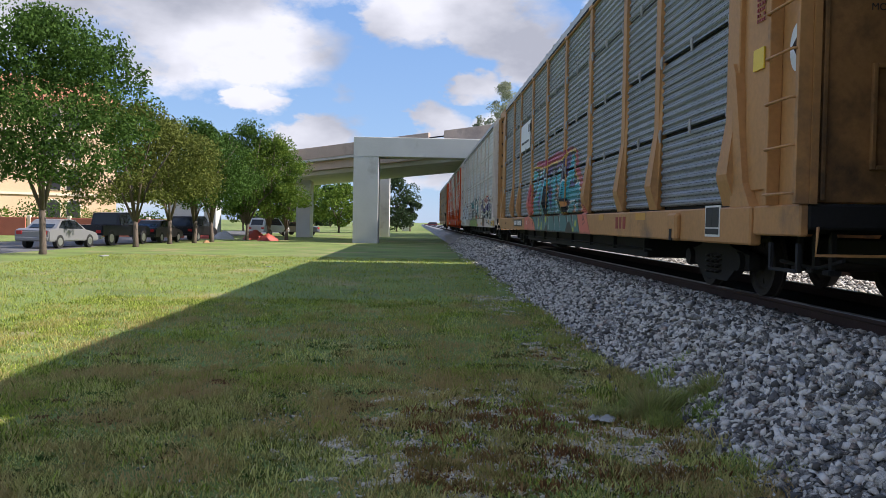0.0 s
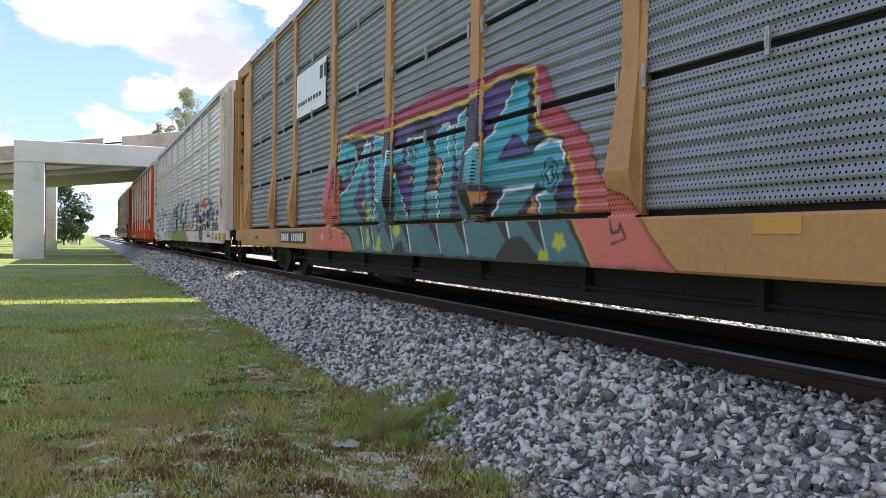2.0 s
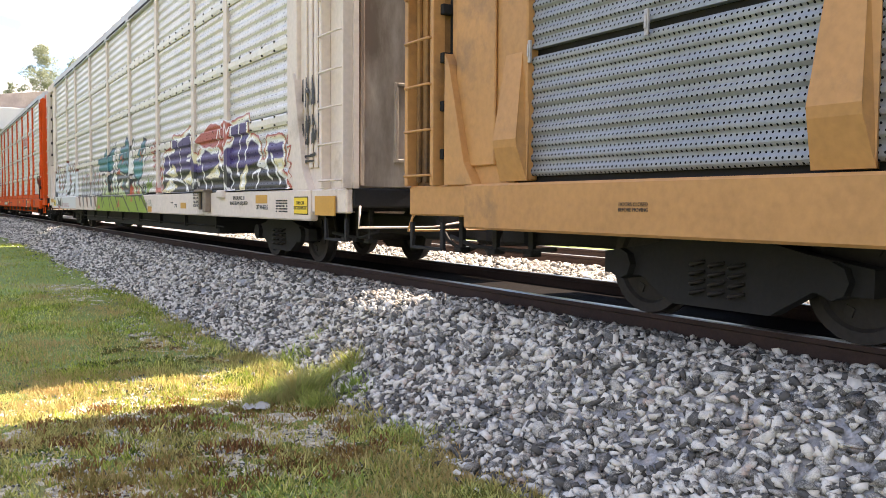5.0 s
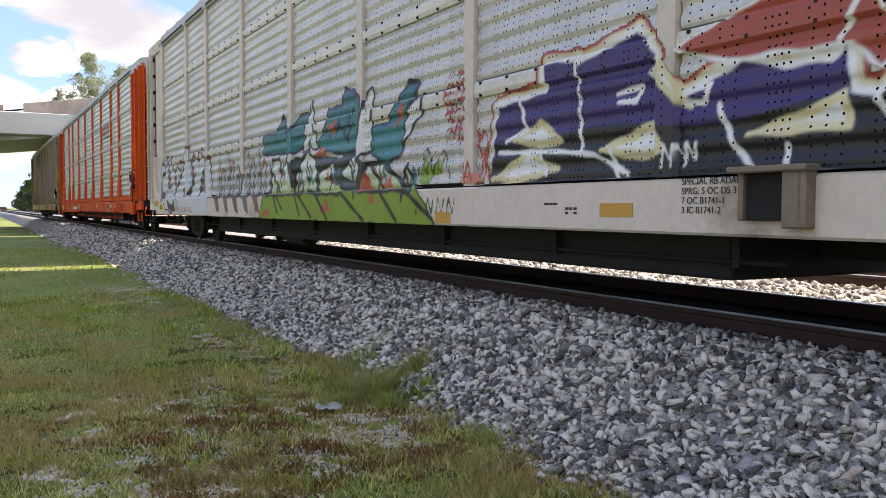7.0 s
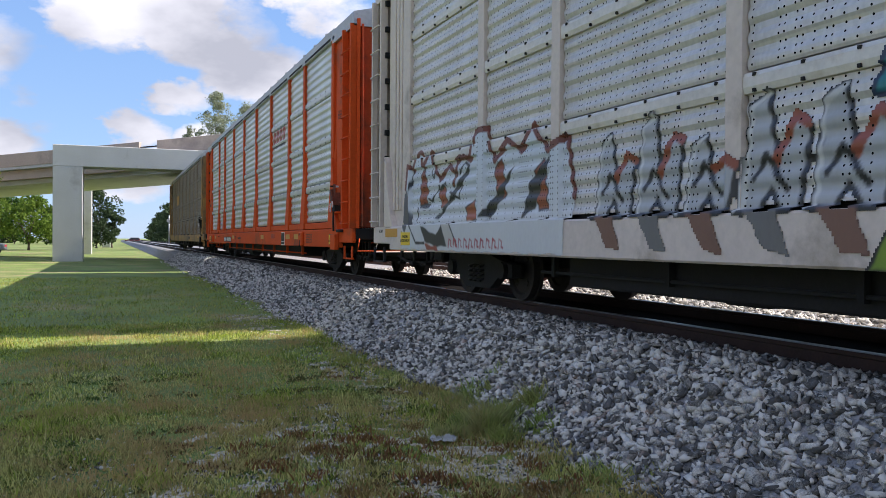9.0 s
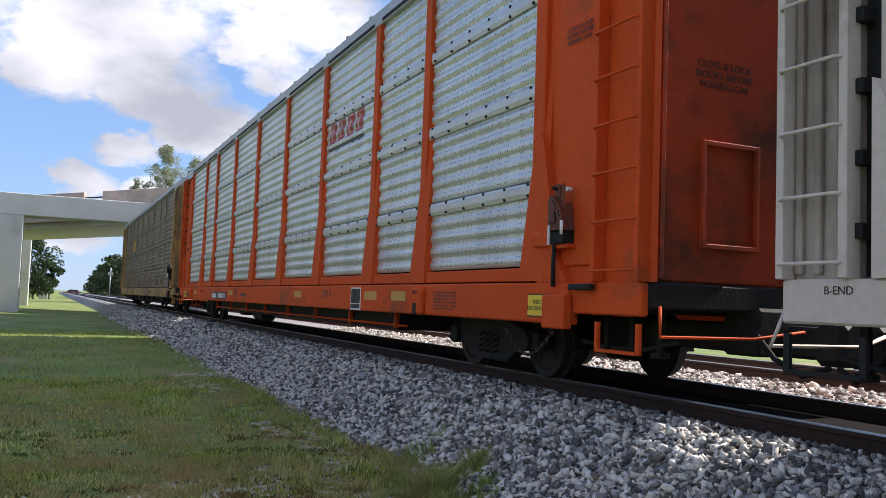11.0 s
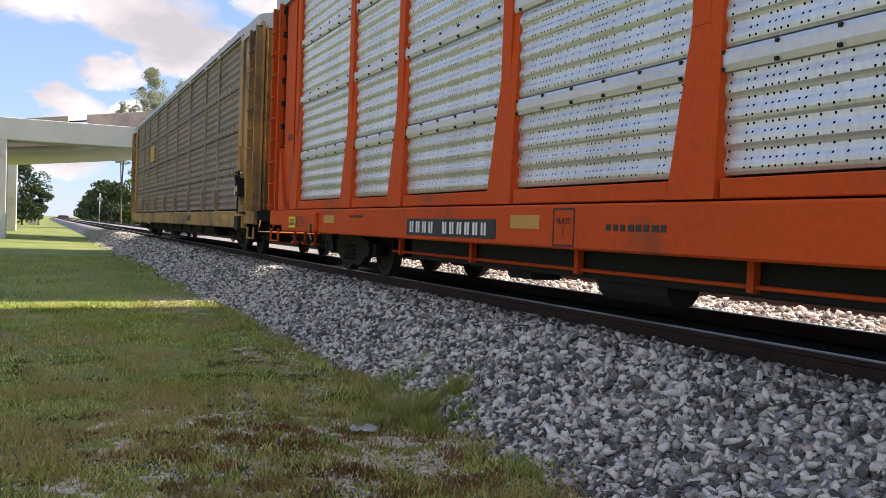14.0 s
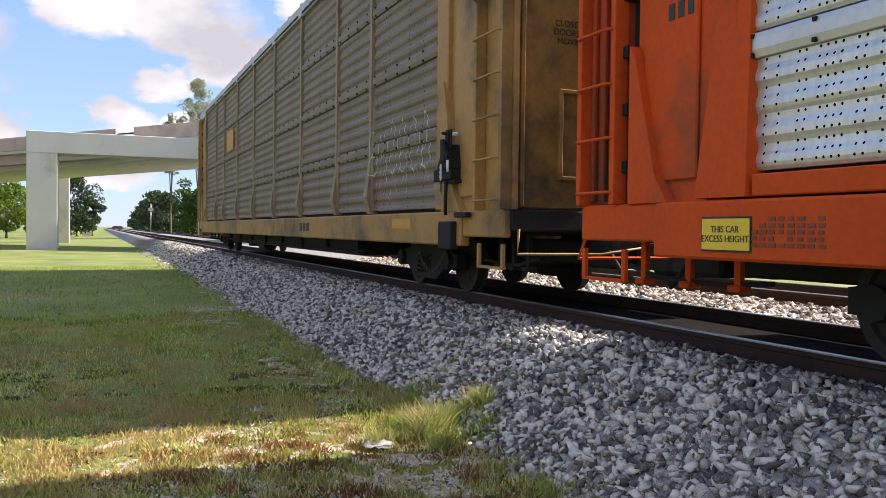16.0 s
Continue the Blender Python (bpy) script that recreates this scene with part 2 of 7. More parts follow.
# ---- ground ----
def gz(x, y):
    """Height of the ground: nearly level from the verge to the bridge."""
    t = np.clip((np.asarray(y, dtype=float) - 5.0) / 27.0, 0, 1)
    z = -0.36 + 0.09 * t * t * (3 - 2 * t)
    return z


def ground():
    xs = np.concatenate([np.linspace(-900, -40, 16), np.linspace(-36, 40, 120), np.linspace(46, 900, 16)])
    ys = np.concatenate([np.linspace(-600, -12, 12), np.linspace(-10, 40, 90), np.linspace(43, 150, 36), np.linspace(165, 2500, 20)])
    X, Y = np.meshgrid(xs, ys)
    Z = gz(X, Y)
    near = (np.abs(Y - 15) < 30) & (np.abs(X) < 20)
    Z = Z + np.where(near, 0.012 * np.sin(X * 2.1 + Y) * np.cos(Y * 1.7 - X * 0.6), 0)
    nx, ny = len(xs), len(ys)
    i = np.arange(nx * ny).reshape(ny, nx)
    f = np.stack([i[:-1, :-1], i[:-1, 1:], i[1:, 1:], i[1:, :-1]], -1).reshape(-1, 4)
    me = mesh_np("ground", np.stack([X, Y, Z], -1).reshape(-1, 3), f, M_GROUND, True)
    return tagged(new("ground", me), "mown green grass verge with dry brown patches", "ground", kind="structure")


ground()

RAIL_Z, TC, TC2 = 0.55, 5.35, 9.65
Y0, Y1 = -60.0, 420.0


def ballast():
    bm = bmesh.new()
    prof = [(2.85, -0.9), (2.85, -0.46), (3.02, -0.34), (3.38, -0.08), (3.75, 0.27), (3.95, 0.365), (4.2, 0.38), (4.5, 0.385), (4.75, 0.34), (6.9, 0.40), (7.4, 0.36), (8.6, 0.40), (11.0, 0.40), (12.0, 0.36), (13.4, -0.4), (13.4, -0.9)]
    prism(bm, prof, "y", Y0, Y1)
    return tagged(bm_obj("ballast_bed", bm, M_BED), "grey crushed-stone ballast bank under the tracks", "ballast", kind="structure")


ballast()


def rail(x):
    e = empty("rail", x, 0, RAIL_Z, "rusty brown steel rail with a polished head", "rail", "rails of the two tracks")
    bm = bmesh.new()
    prism(bm, [(-0.075, -0.17), (0.075, -0.17), (0.075, -0.155), (0.012, -0.135), (0.012, -0.05), (0.036, -0.04), (0.036, -0.008), (-0.036, -0.008), (-0.036, -0.04), (-0.012, -0.05), (-0.012, -0.135), (-0.075, -0.155)], "y", Y0, Y1)
    part("rail_web", bm, M_RAIL, e)
    bm = bmesh.new()
    prism(bm, [(-0.034, -0.0078), (0.034, -0.0078), (0.030, 0.0), (-0.030, 0.0)], "y", Y0, Y1)
    part("rail_head", bm, M_HEAD, e, "polished steel running surface")
    return e


for rx in (TC - 0.75, TC + 0.75, TC2 - 0.75, TC2 + 0.75):
    rail(rx)
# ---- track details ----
# Near-black sheet: the shade under the cars is put into its colour.
M_SHADEBED = mat("shade_dark_ballast", (0.014, 0.012, 0.011), 0.95, var=0.5, scale=10, fine=40, bump=0.6, second=(0.007, 0.006, 0.006), spec=0.05)
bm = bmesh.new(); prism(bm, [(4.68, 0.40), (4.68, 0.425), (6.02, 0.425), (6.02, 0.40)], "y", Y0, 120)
tagged(bm_obj("track_bed", bm, M_SHADEBED), "ballast between the rails, darkened as shade under the train", "ballast", kind="structure")


def ties():
    for cx, y0, y1 in ((TC, -4.0, 62.0), (TC2, 0.0, 40.0)):
        bm = bmesh.new(); box(bm, -1.3, -0.11, -0.2, 1.3, 0.11, 0.0, 0.012)
        first = None
        y = y0
        while y < y1:
            if first is None:
                first = bm_obj("railway_tie", bm, M_TIE)
                first.location = (cx, y, 0.32)
                tagged(first, "dark weathered timber tie under the rails", "tie", "ties of the track")
            else:
                copy_thing(first, pose(cx, y + random.uniform(-0.02, 0.02), 0.32, 0, 0, random.uniform(-0.6, 0.6)))
            y += 0.55


ties()


def bank(x):
    """Height of the ballast bank across the track."""
    return np.interp(x, [2.6, 3.02, 3.38, 3.75, 3.95, 4.2, 4.5, 4.75, 6.9, 7.4, 8.6], [-0.42, -0.33, -0.07, 0.28, 0.375, 0.39, 0.395, 0.34, 0.40, 0.36, 0.40])


def stone_template(seed):
    """A crushed stone: the hull of a few random corners, with sharp edges and flat faces."""
    rng = np.random.RandomState(seed)
    bm = bmesh.new()
    for _ in range(10):
        p = rng.uniform(-1, 1, 3); p /= np.abs(p).max()
        bm.verts.new(p * rng.uniform(0.75, 1.0) * np.array([1.2, 0.95, 0.68]))
    r = bmesh.ops.convex_hull(bm, input=bm.verts[:])
    bmesh.ops.delete(bm, geom=[g for g in r["geom_interior"] if isinstance(g, bmesh.types.BMVert)], context="VERTS")
    bmesh.ops.triangulate(bm, faces=bm.faces[:])
    bm.verts.index_update()
    v = np.array([q.co[:] for q in bm.verts]); f = np.array([[q.index for q in p.verts] for p in bm.faces])
    bm.free()
    return v, f


def rot_mats(rng, n):
    q = rng.normal(size=(n, 4)); q /= np.linalg.norm(q, axis=1)[:, None]
    a, b, c, d = q.T
    return np.stack([np.stack([1 - 2 * (c * c + d * d), 2 * (b * c - a * d), 2 * (b * d + a * c)], -1),
                     np.stack([2 * (b * c + a * d), 1 - 2 * (b * b + d * d), 2 * (c * d - a * b)], -1),
                     np.stack([2 * (b * d - a * c), 2 * (c * d + a * b), 1 - 2 * (b * b + c * c)], -1)], 1)


TEMPL = [stone_template(i) for i in range(14)]


def scatter_stones(name, P, R, rng, parent=None):
    V, F, off = [], [], 0
    which = rng.randint(0, len(TEMPL), len(P))
    for k, (tv, tf) in enumerate(TEMPL):
        sel = np.where(which == k)[0]
        if not len(sel):
            continue
        M = rot_mats(rng, len(sel))
        sc = R[sel][:, None] * rng.uniform(0.7, 1.3, size=(len(sel), 3))
        vv = np.einsum("nij,nvj->nvi", M, tv[None] * sc[:, None, :]) * np.array([1, 1, 0.8]) + P[sel][:, None, :]
        V.append(vv.reshape(-1, 3))
        F.append((tf[None] + (np.arange(len(sel)) * len(tv))[:, None, None]).reshape(-1, 3) + off)
        off += len(sel) * len(tv)
    me = mesh_np(name, np.concatenate(V), np.concatenate(F), M_STONE)
    ob = new(name, me)
    if parent:
        ob.parent = parent
    return ob


def stones():
    rng = np.random.RandomState(5)

    def region(x0, x1, y0, y1, dens, r0, r1, toe=True):
        n = int((x1 - x0) * (y1 - y0) * dens)
        x, y = rng.uniform(x0, x1, n), rng.uniform(y0, y1, n)
        edge = 3.04 + 0.10 * np.sin(y * 0.95) + 0.06 * np.sin(y * 2.4 + 1)
        keep = (x > edge + rng.exponential(0.05, n) - 0.12) | (rng.rand(n) < 0.035) if toe else np.ones(n, bool)
        keep &= ~((x > 4.57) & (x < 4.72))
        x, y = x[keep], y[keep]
        r = rng.uniform(r0, r1, len(x)) * np.where(rng.rand(len(x)) < 0.12, 1.3, 1.0)
        z = np.maximum(bank(x), gz(x, y)) + rng.uniform(-0.3, 0.5, len(x)) * r
        return np.stack([x, y, z], -1), r
    lay = [region(2.6, 4.57, 1.2, 11, 900, 0.021, 0.044), region(2.6, 4.57, -8, 1.2, 300, 0.025, 0.045), region(2.6, 4.57, 11, 24, 500, 0.024, 0.042), region(2.6, 4.57, 24, 60, 150, 0.035, 0.06), region(6.3, 8.75, 1, 26, 130, 0.03, 0.05, False)]
    P, R = np.concatenate([a for a, _ in lay]), np.concatenate([b for _, b in lay])
    tagged(scatter_stones("ballast_stones", P, R, rng), "grey and white crushed granite stones on the bank", "ballast stones", kind="stuff")
    # single stones of the near slope
    bed = bpy.data.objects["ballast_bed"]
    meshes = [mesh_np("stone", tv, tf, M_STONE2) for tv, tf in TEMPL]
    for i in range(290):
        x, y = rng.uniform(3.25, 4.35), rng.uniform(4.0, 7.0)
        o = new("stone", meshes[i % len(meshes)])
        o.parent = bed
        r = rng.uniform(0.022, 0.044)
        o.location = (x, y, float(bank(x)) + r * 0.75)
        o.rotation_euler = rng.uniform(0, 6.28, 3)
        o.scale = (r * rng.uniform(0.8, 1.3), r * rng.uniform(0.8, 1.3), r)


M_STONE2 = mat("loose_granite", (0.62, 0.59, 0.52), 0.85, var=0.45, scale=6, fine=60, bump=0.12, second=(0.10, 0.098, 0.093), stain=(0.45, 0.35, 0.30), stain_amt=0.1, rnd=0.6)
stones()


# ---- grass ----
def blade_mat(name, c1, c2, c3, amt=0.45):
    m = mat(name, c1, 0.7, var=0.3, scale=1.5, fine=5, bump=0, second=c2, rnd=0.5, island=True, stain=c3, stain_amt=amt, spec=0.1)
    nt = m.node_tree
    b = nt.nodes["Principled BSDF"]
    col = b.inputs["Base Color"].links[0].from_socket
    tr, ad = nt.nodes.new("ShaderNodeBsdfTranslucent"), nt.nodes.new("ShaderNodeMixShader")
    ad.inputs[0].default_value = 0.35
    nt.links.new(col, tr.inputs[0]); nt.links.new(b.outputs[0], ad.inputs[1]); nt.links.new(tr.outputs[0], ad.inputs[2])
    nt.links.new(ad.outputs[0], nt.nodes["Material Output"].inputs[0])
    return m


M_BLADE = blade_mat("grass_blades", (0.70, 0.68, 0.24), (0.15, 0.165, 0.035), (0.50, 0.36, 0.16), 0.75)
M_GREENB = blade_mat("green_blades", (0.44, 0.52, 0.09), (0.12, 0.17, 0.025), (0.42, 0.38, 0.12), 0.5)
M_STRAW = blade_mat("dry_stems", (0.80, 0.68, 0.38), (0.42, 0.29, 0.11), (0.58, 0.36, 0.17), 0.6)
M_BROAD = blade_mat("broad_leaves", (0.13, 0.21, 0.05), (0.05, 0.09, 0.02), (0.20, 0.10, 0.05), 0.7)
M_WEED = blade_mat("weed_leaves", (0.40, 0.50, 0.12), (0.18, 0.25, 0.06), (0.42, 0.36, 0.16), 0.6)


def blades(name, P, H, rng, material, width=0.006, lean=1.1, label="", cat="grass"):
    n = len(P)
    a = rng.uniform(0, 2 * np.pi, n)
    d = np.stack([np.cos(a), np.sin(a), np.zeros(n)], -1)
    b = rng.uniform(0, 2 * np.pi, n)
    tip = P + np.stack([np.cos(b) * lean * H * rng.rand(n), np.sin(b) * lean * H * rng.rand(n), H], -1)
    w = width * rng.uniform(0.7, 1.5, n)[:, None]
    mid = (P + tip) / 2 + np.array([0, 0, 1]) * (H * 0.12)[:, None]
    V = np.stack([P - d * w, P + d * w, mid + d * w * 0.8, tip, mid - d * w * 0.8], 1).reshape(-1, 3)
    k = np.arange(n)[:, None] * 5
    F = np.concatenate([k + np.array([[0, 1, 2]]), k + np.array([[0, 2, 4]]), k + np.array([[4, 2, 3]])])
    me = mesh_np(name, V, F, material)
    return tagged(new(name, me), label, cat, kind="stuff")


def bare(x, y):
    """How bare the soil is: 1 on the sandy patches by the ballast."""
    x, y = x / 1.34, y / 1.34
    a = 1.25 * np.exp(-(((x - 1.75) / 0.55) ** 2 + ((y - 4.3) / 0.45) ** 2)) + 0.8 * np.exp(-(((x - 0.9) / 0.6) ** 2 + ((y - 4.0) / 0.4) ** 2)) + 0.7 * np.exp(-(((x - 1.8) / 0.3) ** 2 + ((y - 7.9) / 1.3) ** 2)) + 0.6 * np.exp(-(((x - 1.7) / 0.3) ** 2 + ((y - 12.5) / 2.0) ** 2)) + 0.6 * np.exp(-(((x - 1.2) / 0.5) ** 2 + ((y - 5.8) / 0.5) ** 2))
    a = a + 0.75 * np.exp(-(((x - 0.9) / 1.2) ** 2 + ((y - 4.6) / 1.2) ** 2))
    x, y = x + 0.16 * np.sin(y * 2.9 + 1.3 * x) + 0.07 * np.sin(y * 7.7 - x * 3), y + 0.18 * np.sin(x * 3.7 - 1.1 * y) + 0.06 * np.sin(x * 8.3 + y * 5)
    k = np.sin(x * 9 + y * 5) * np.sin(y * 11 - x * 4) + 0.7 * np.sin(x * 23 - y * 13 + 2 * np.sin(y * 7)) * np.sin(y * 19 + x * 17) + 0.4 * np.sin(x * 47 + y * 31) * np.sin(y * 53 - x * 29)
    return np.clip(a * (0.5 + 0.8 * k), 0, 1)


def grass():
    rng = np.random.RandomState(9)
    out = []
    for x0, x1, y0, y1, n, h0, h1 in ((-4.2, 3.3, 2.4, 9, 250000, 0.014, 0.052), (-9, 3.3, -6, 2.4, 70000, 0.02, 0.05), (-9, -4.2, 2.4, 9, 40000, 0.02, 0.05), (-13, -6, 9, 17, 30000, 0.02, 0.055), (-6, 3.25, 9, 17, 110000, 0.016, 0.055), (-13, 3.1, 17, 36, 80000, 0.02, 0.06)):
        x, y = rng.uniform(x0, x1, n), rng.uniform(y0, y1, n)
        tuft = 0.5 + 0.5 * np.sin(x * 5.1 + 2 * np.sin(y * 2.3)) * np.sin(y * 4.3 + 2 * np.sin(x * 1.9))
        dens = np.clip(0.45 + 0.6 * tuft, 0, 1) * (1 - 0.7 * bare(x, y))
        dens = dens * np.clip((3.30 + 0.10 * np.sin(y * 0.95) - x) / 0.3, 0, 1)
        k = rng.rand(n) < dens
        x, y, t = x[k], y[k], tuft[k]
        h = rng.uniform(h0, h1, len(x)) * (0.6 + 0.7 * t)
        near_edge = np.clip(1 - np.abs(x - 2.95) / 0.45, 0, 1)
        h = h * (1 + 0.5 * near_edge)
        out.append((np.stack([x, y, gz(x, y) + 0.0 * x], -1), h))
    P, H = np.concatenate([p for p, _ in out]), np.concatenate([h for _, h in out])
    H = H * rng.choice([0.7, 1.0, 1.7], len(H), p=[0.4, 0.42, 0.18])
    # green patches among the straw, and greener with distance from the bank
    x, y = P[:, 0], P[:, 1]
    patch = np.sin(x * 1.9 + 1.3 * np.sin(y * 1.1)) * np.sin(y * 1.4 + 1.7 * np.sin(x * 0.8)) + 0.5 * np.sin(x * 4.7 - y * 2.1) * np.sin(y * 3.9 + x)
    green = rng.rand(len(x)) < np.clip(0.16 + 0.5 * patch + 0.06 * (y - 8) + 0.10 * np.abs(np.minimum(x + 0.5, 0)), 0.04, 0.9)
    blades("grass_blades", P[~green], H[~green], rng, M_BLADE, 0.0045, label="short uneven green and straw-coloured grass")
    blades("grass_blades", P[green], H[green], rng, M_GREENB, 0.005, label="fresh green grass patches in the verge")
    # dry stems that lie across the grass
    n = 16000
    x, y = rng.uniform(-3.4, 3.0, n), rng.uniform(2.4, 11, n)
    k = rng.rand(n) < 0.25 + 0.5 * (np.sin(x * 2.7 + y) * np.sin(y * 2.2 - x) > 0.1)
    x, y = x[k], y[k]
    blades("dry_stems", np.stack([x, y, gz(x, y) + 0.012], -1), rng.uniform(0.008, 0.03, len(x)), rng, M_STRAW, 0.003, 3.5, "pale dry stems lying over the grass", "grass")
    # low broad-leaved weeds in mats
    C = np.stack([rng.uniform(-3.2, 2.9, 260), rng.uniform(2.5, 11, 260)], -1)
    w = rng.randint(0, 260, 11000)
    q = C[w] + rng.normal(size=(11000, 2)) * (0.03 + 0.07 * (w % 5) / 4)[:, None]
    q = q[q[:, 0] < 3.05]
    blades("broad_weeds", np.stack([q[:, 0], q[:, 1], gz(q[:, 0], q[:, 1]) + 0.004], -1), rng.uniform(0.008, 0.028, len(q)), rng, M_BROAD, 0.011, 1.6, "low dark broad-leaved weeds in the grass", "weeds")
    # taller weeds where the grass meets the stones
    for cx, cy, s, n, hh in ((2.78, 6.75, 0.48, 4200, 0.33), (3.12, 8.0, 0.34, 900, 0.2), (2.7, 11.5, 0.36, 340, 0.15), (2.95, 5.1, 0.36, 520, 0.13), (2.8, 14.1, 0.3, 260, 0.16), (2.15, 4.4, 0.42, 340, 0.10), (1.8, 8.8, 0.5, 300, 0.08), (2.9, 9.6, 0.5, 500, 0.12)):
        sub = rng.normal(size=(13, 2)) * s * 0.6          # a clump is a dozen loose tufts
        tall = rng.uniform(0.35, 1.0, 13) * np.exp(-(sub ** 2).sum(1) / (2 * s * s))
        w = rng.randint(0, 13, n)
        q = sub[w] + rng.normal(size=(n, 2)) * 0.055
        x, y = cx + q[:, 0], cy + q[:, 1]
        h = hh * tall[w] * rng.uniform(0.3, 1.2, n)
        z = np.maximum(gz(x, y), bank(x) - 0.03)
        blades("weed_clump", np.stack([x, y, z], -1), np.maximum(h, 0.02), rng, M_WEED, 0.0045, 1.3, "loose bright green weeds at the ballast edge", "weeds")
    # reddish low weeds round the bare soil
    C = np.stack([rng.uniform(0.6, 2.9, 60), rng.uniform(4.6, 7.2, 60)], -1)
    w = rng.randint(0, 60, 4200)
    q = C[w] + rng.normal(size=(4200, 2)) * 0.07
    q = q[q[:, 0] < 3.0]
    blades("reddish_weeds", np.stack([q[:, 0], q[:, 1], gz(q[:, 0], q[:, 1])], -1), rng.uniform(0.02, 0.07, len(q)), rng, M_REDW, 0.006, 1.2, "reddish-brown low weeds beside the bare soil", "weeds")


M_REDW = blade_mat("reddish_leaves", (0.34, 0.16, 0.07), (0.15, 0.075, 0.03), (0.30, 0.24, 0.08), 0.5)
grass()


def sand_patches():
    xs, ys = np.arange(-1.6, 3.3, 0.022), np.arange(3.2, 18.5, 0.028)
    X, Y = np.meshgrid(xs, ys)
    B = bare(X, Y)
    Z = gz(X, Y) + 0.012 * np.sin(X * 2.1 + Y) * np.cos(Y * 1.7 - X * 0.6) + np.where(B > 0.33, 0.005, -0.03)
    i = np.arange(X.size).reshape(X.shape)
    f = np.stack([i[:-1, :-1], i[:-1, 1:], i[1:, 1:], i[1:, :-1]], -1)
    keep = (B[:-1, :-1] > 0.15)
    me = mesh_np("sandy_patch", np.stack([X, Y, Z], -1).reshape(-1, 3), f[keep], M_SAND, True)
    tagged(new("sandy_patch", me), "bare pale sandy soil patches in the grass", "soil", kind="structure")
    rng = np.random.RandomState(3)
    n = 60000
    x, y = rng.uniform(-1.6, 3.3, n), rng.uniform(3.2, 18.5, n)
    k = rng.rand(n) < bare(x, y) * 0.9
    x, y = x[k], y[k]
    r = rng.uniform(0.006, 0.018, len(x))
    tagged(scatter_stones("gravel_bits", np.stack([x, y, gz(x, y) + 0.006 + r * 0.3], -1), r * 0.8, rng), "small pale gravel bits on bare soil", "gravel", kind="stuff")


sand_patches()


def litter(x, y, s, seed, label):
    rng = np.random.RandomState(seed)
    n = 7
    u = np.linspace(-1, 1, n)
    U, V = np.meshgrid(u, u)
    Z = 0.25 * rng.rand(n, n) + 0.12 * np.sin(3 * U) * np.cos(2 * V)
    P = np.stack([U * s * (1 - 0.3 * np.abs(V)), V * s * 0.7, Z * s + 0.03], -1).reshape(-1, 3)
    i = np.arange(n * n).reshape(n, n)
    f = np.stack([i[:-1, :-1], i[:-1, 1:], i[1:, 1:], i[1:, :-1]], -1).reshape(-1, 4)
    me = mesh_np("crumpled_paper", P, f, M_PAPER)
    ob = new("crumpled_paper", me)
    ob.location = (x, y, float(gz(x, y)) + 0.01)
    md = ob.modifiers.new("thick", "SOLIDIFY"); md.thickness = 0.004
    return tagged(ob, label, "litter")


M_PAPER = mat("grey_paper", (0.40, 0.40, 0.38), 0.8, var=0.15, scale=9, fine=50, bump=0.2)
litter(2.2, 6.5, 0.12, 1, "crumpled pale paper lying in the weeds")
litter(-11.6, 33.0, 0.22, 2, "white plastic bag lying on the grass")
litter(-4.2, 27.5, 0.1, 4, "small white scrap on the grass")


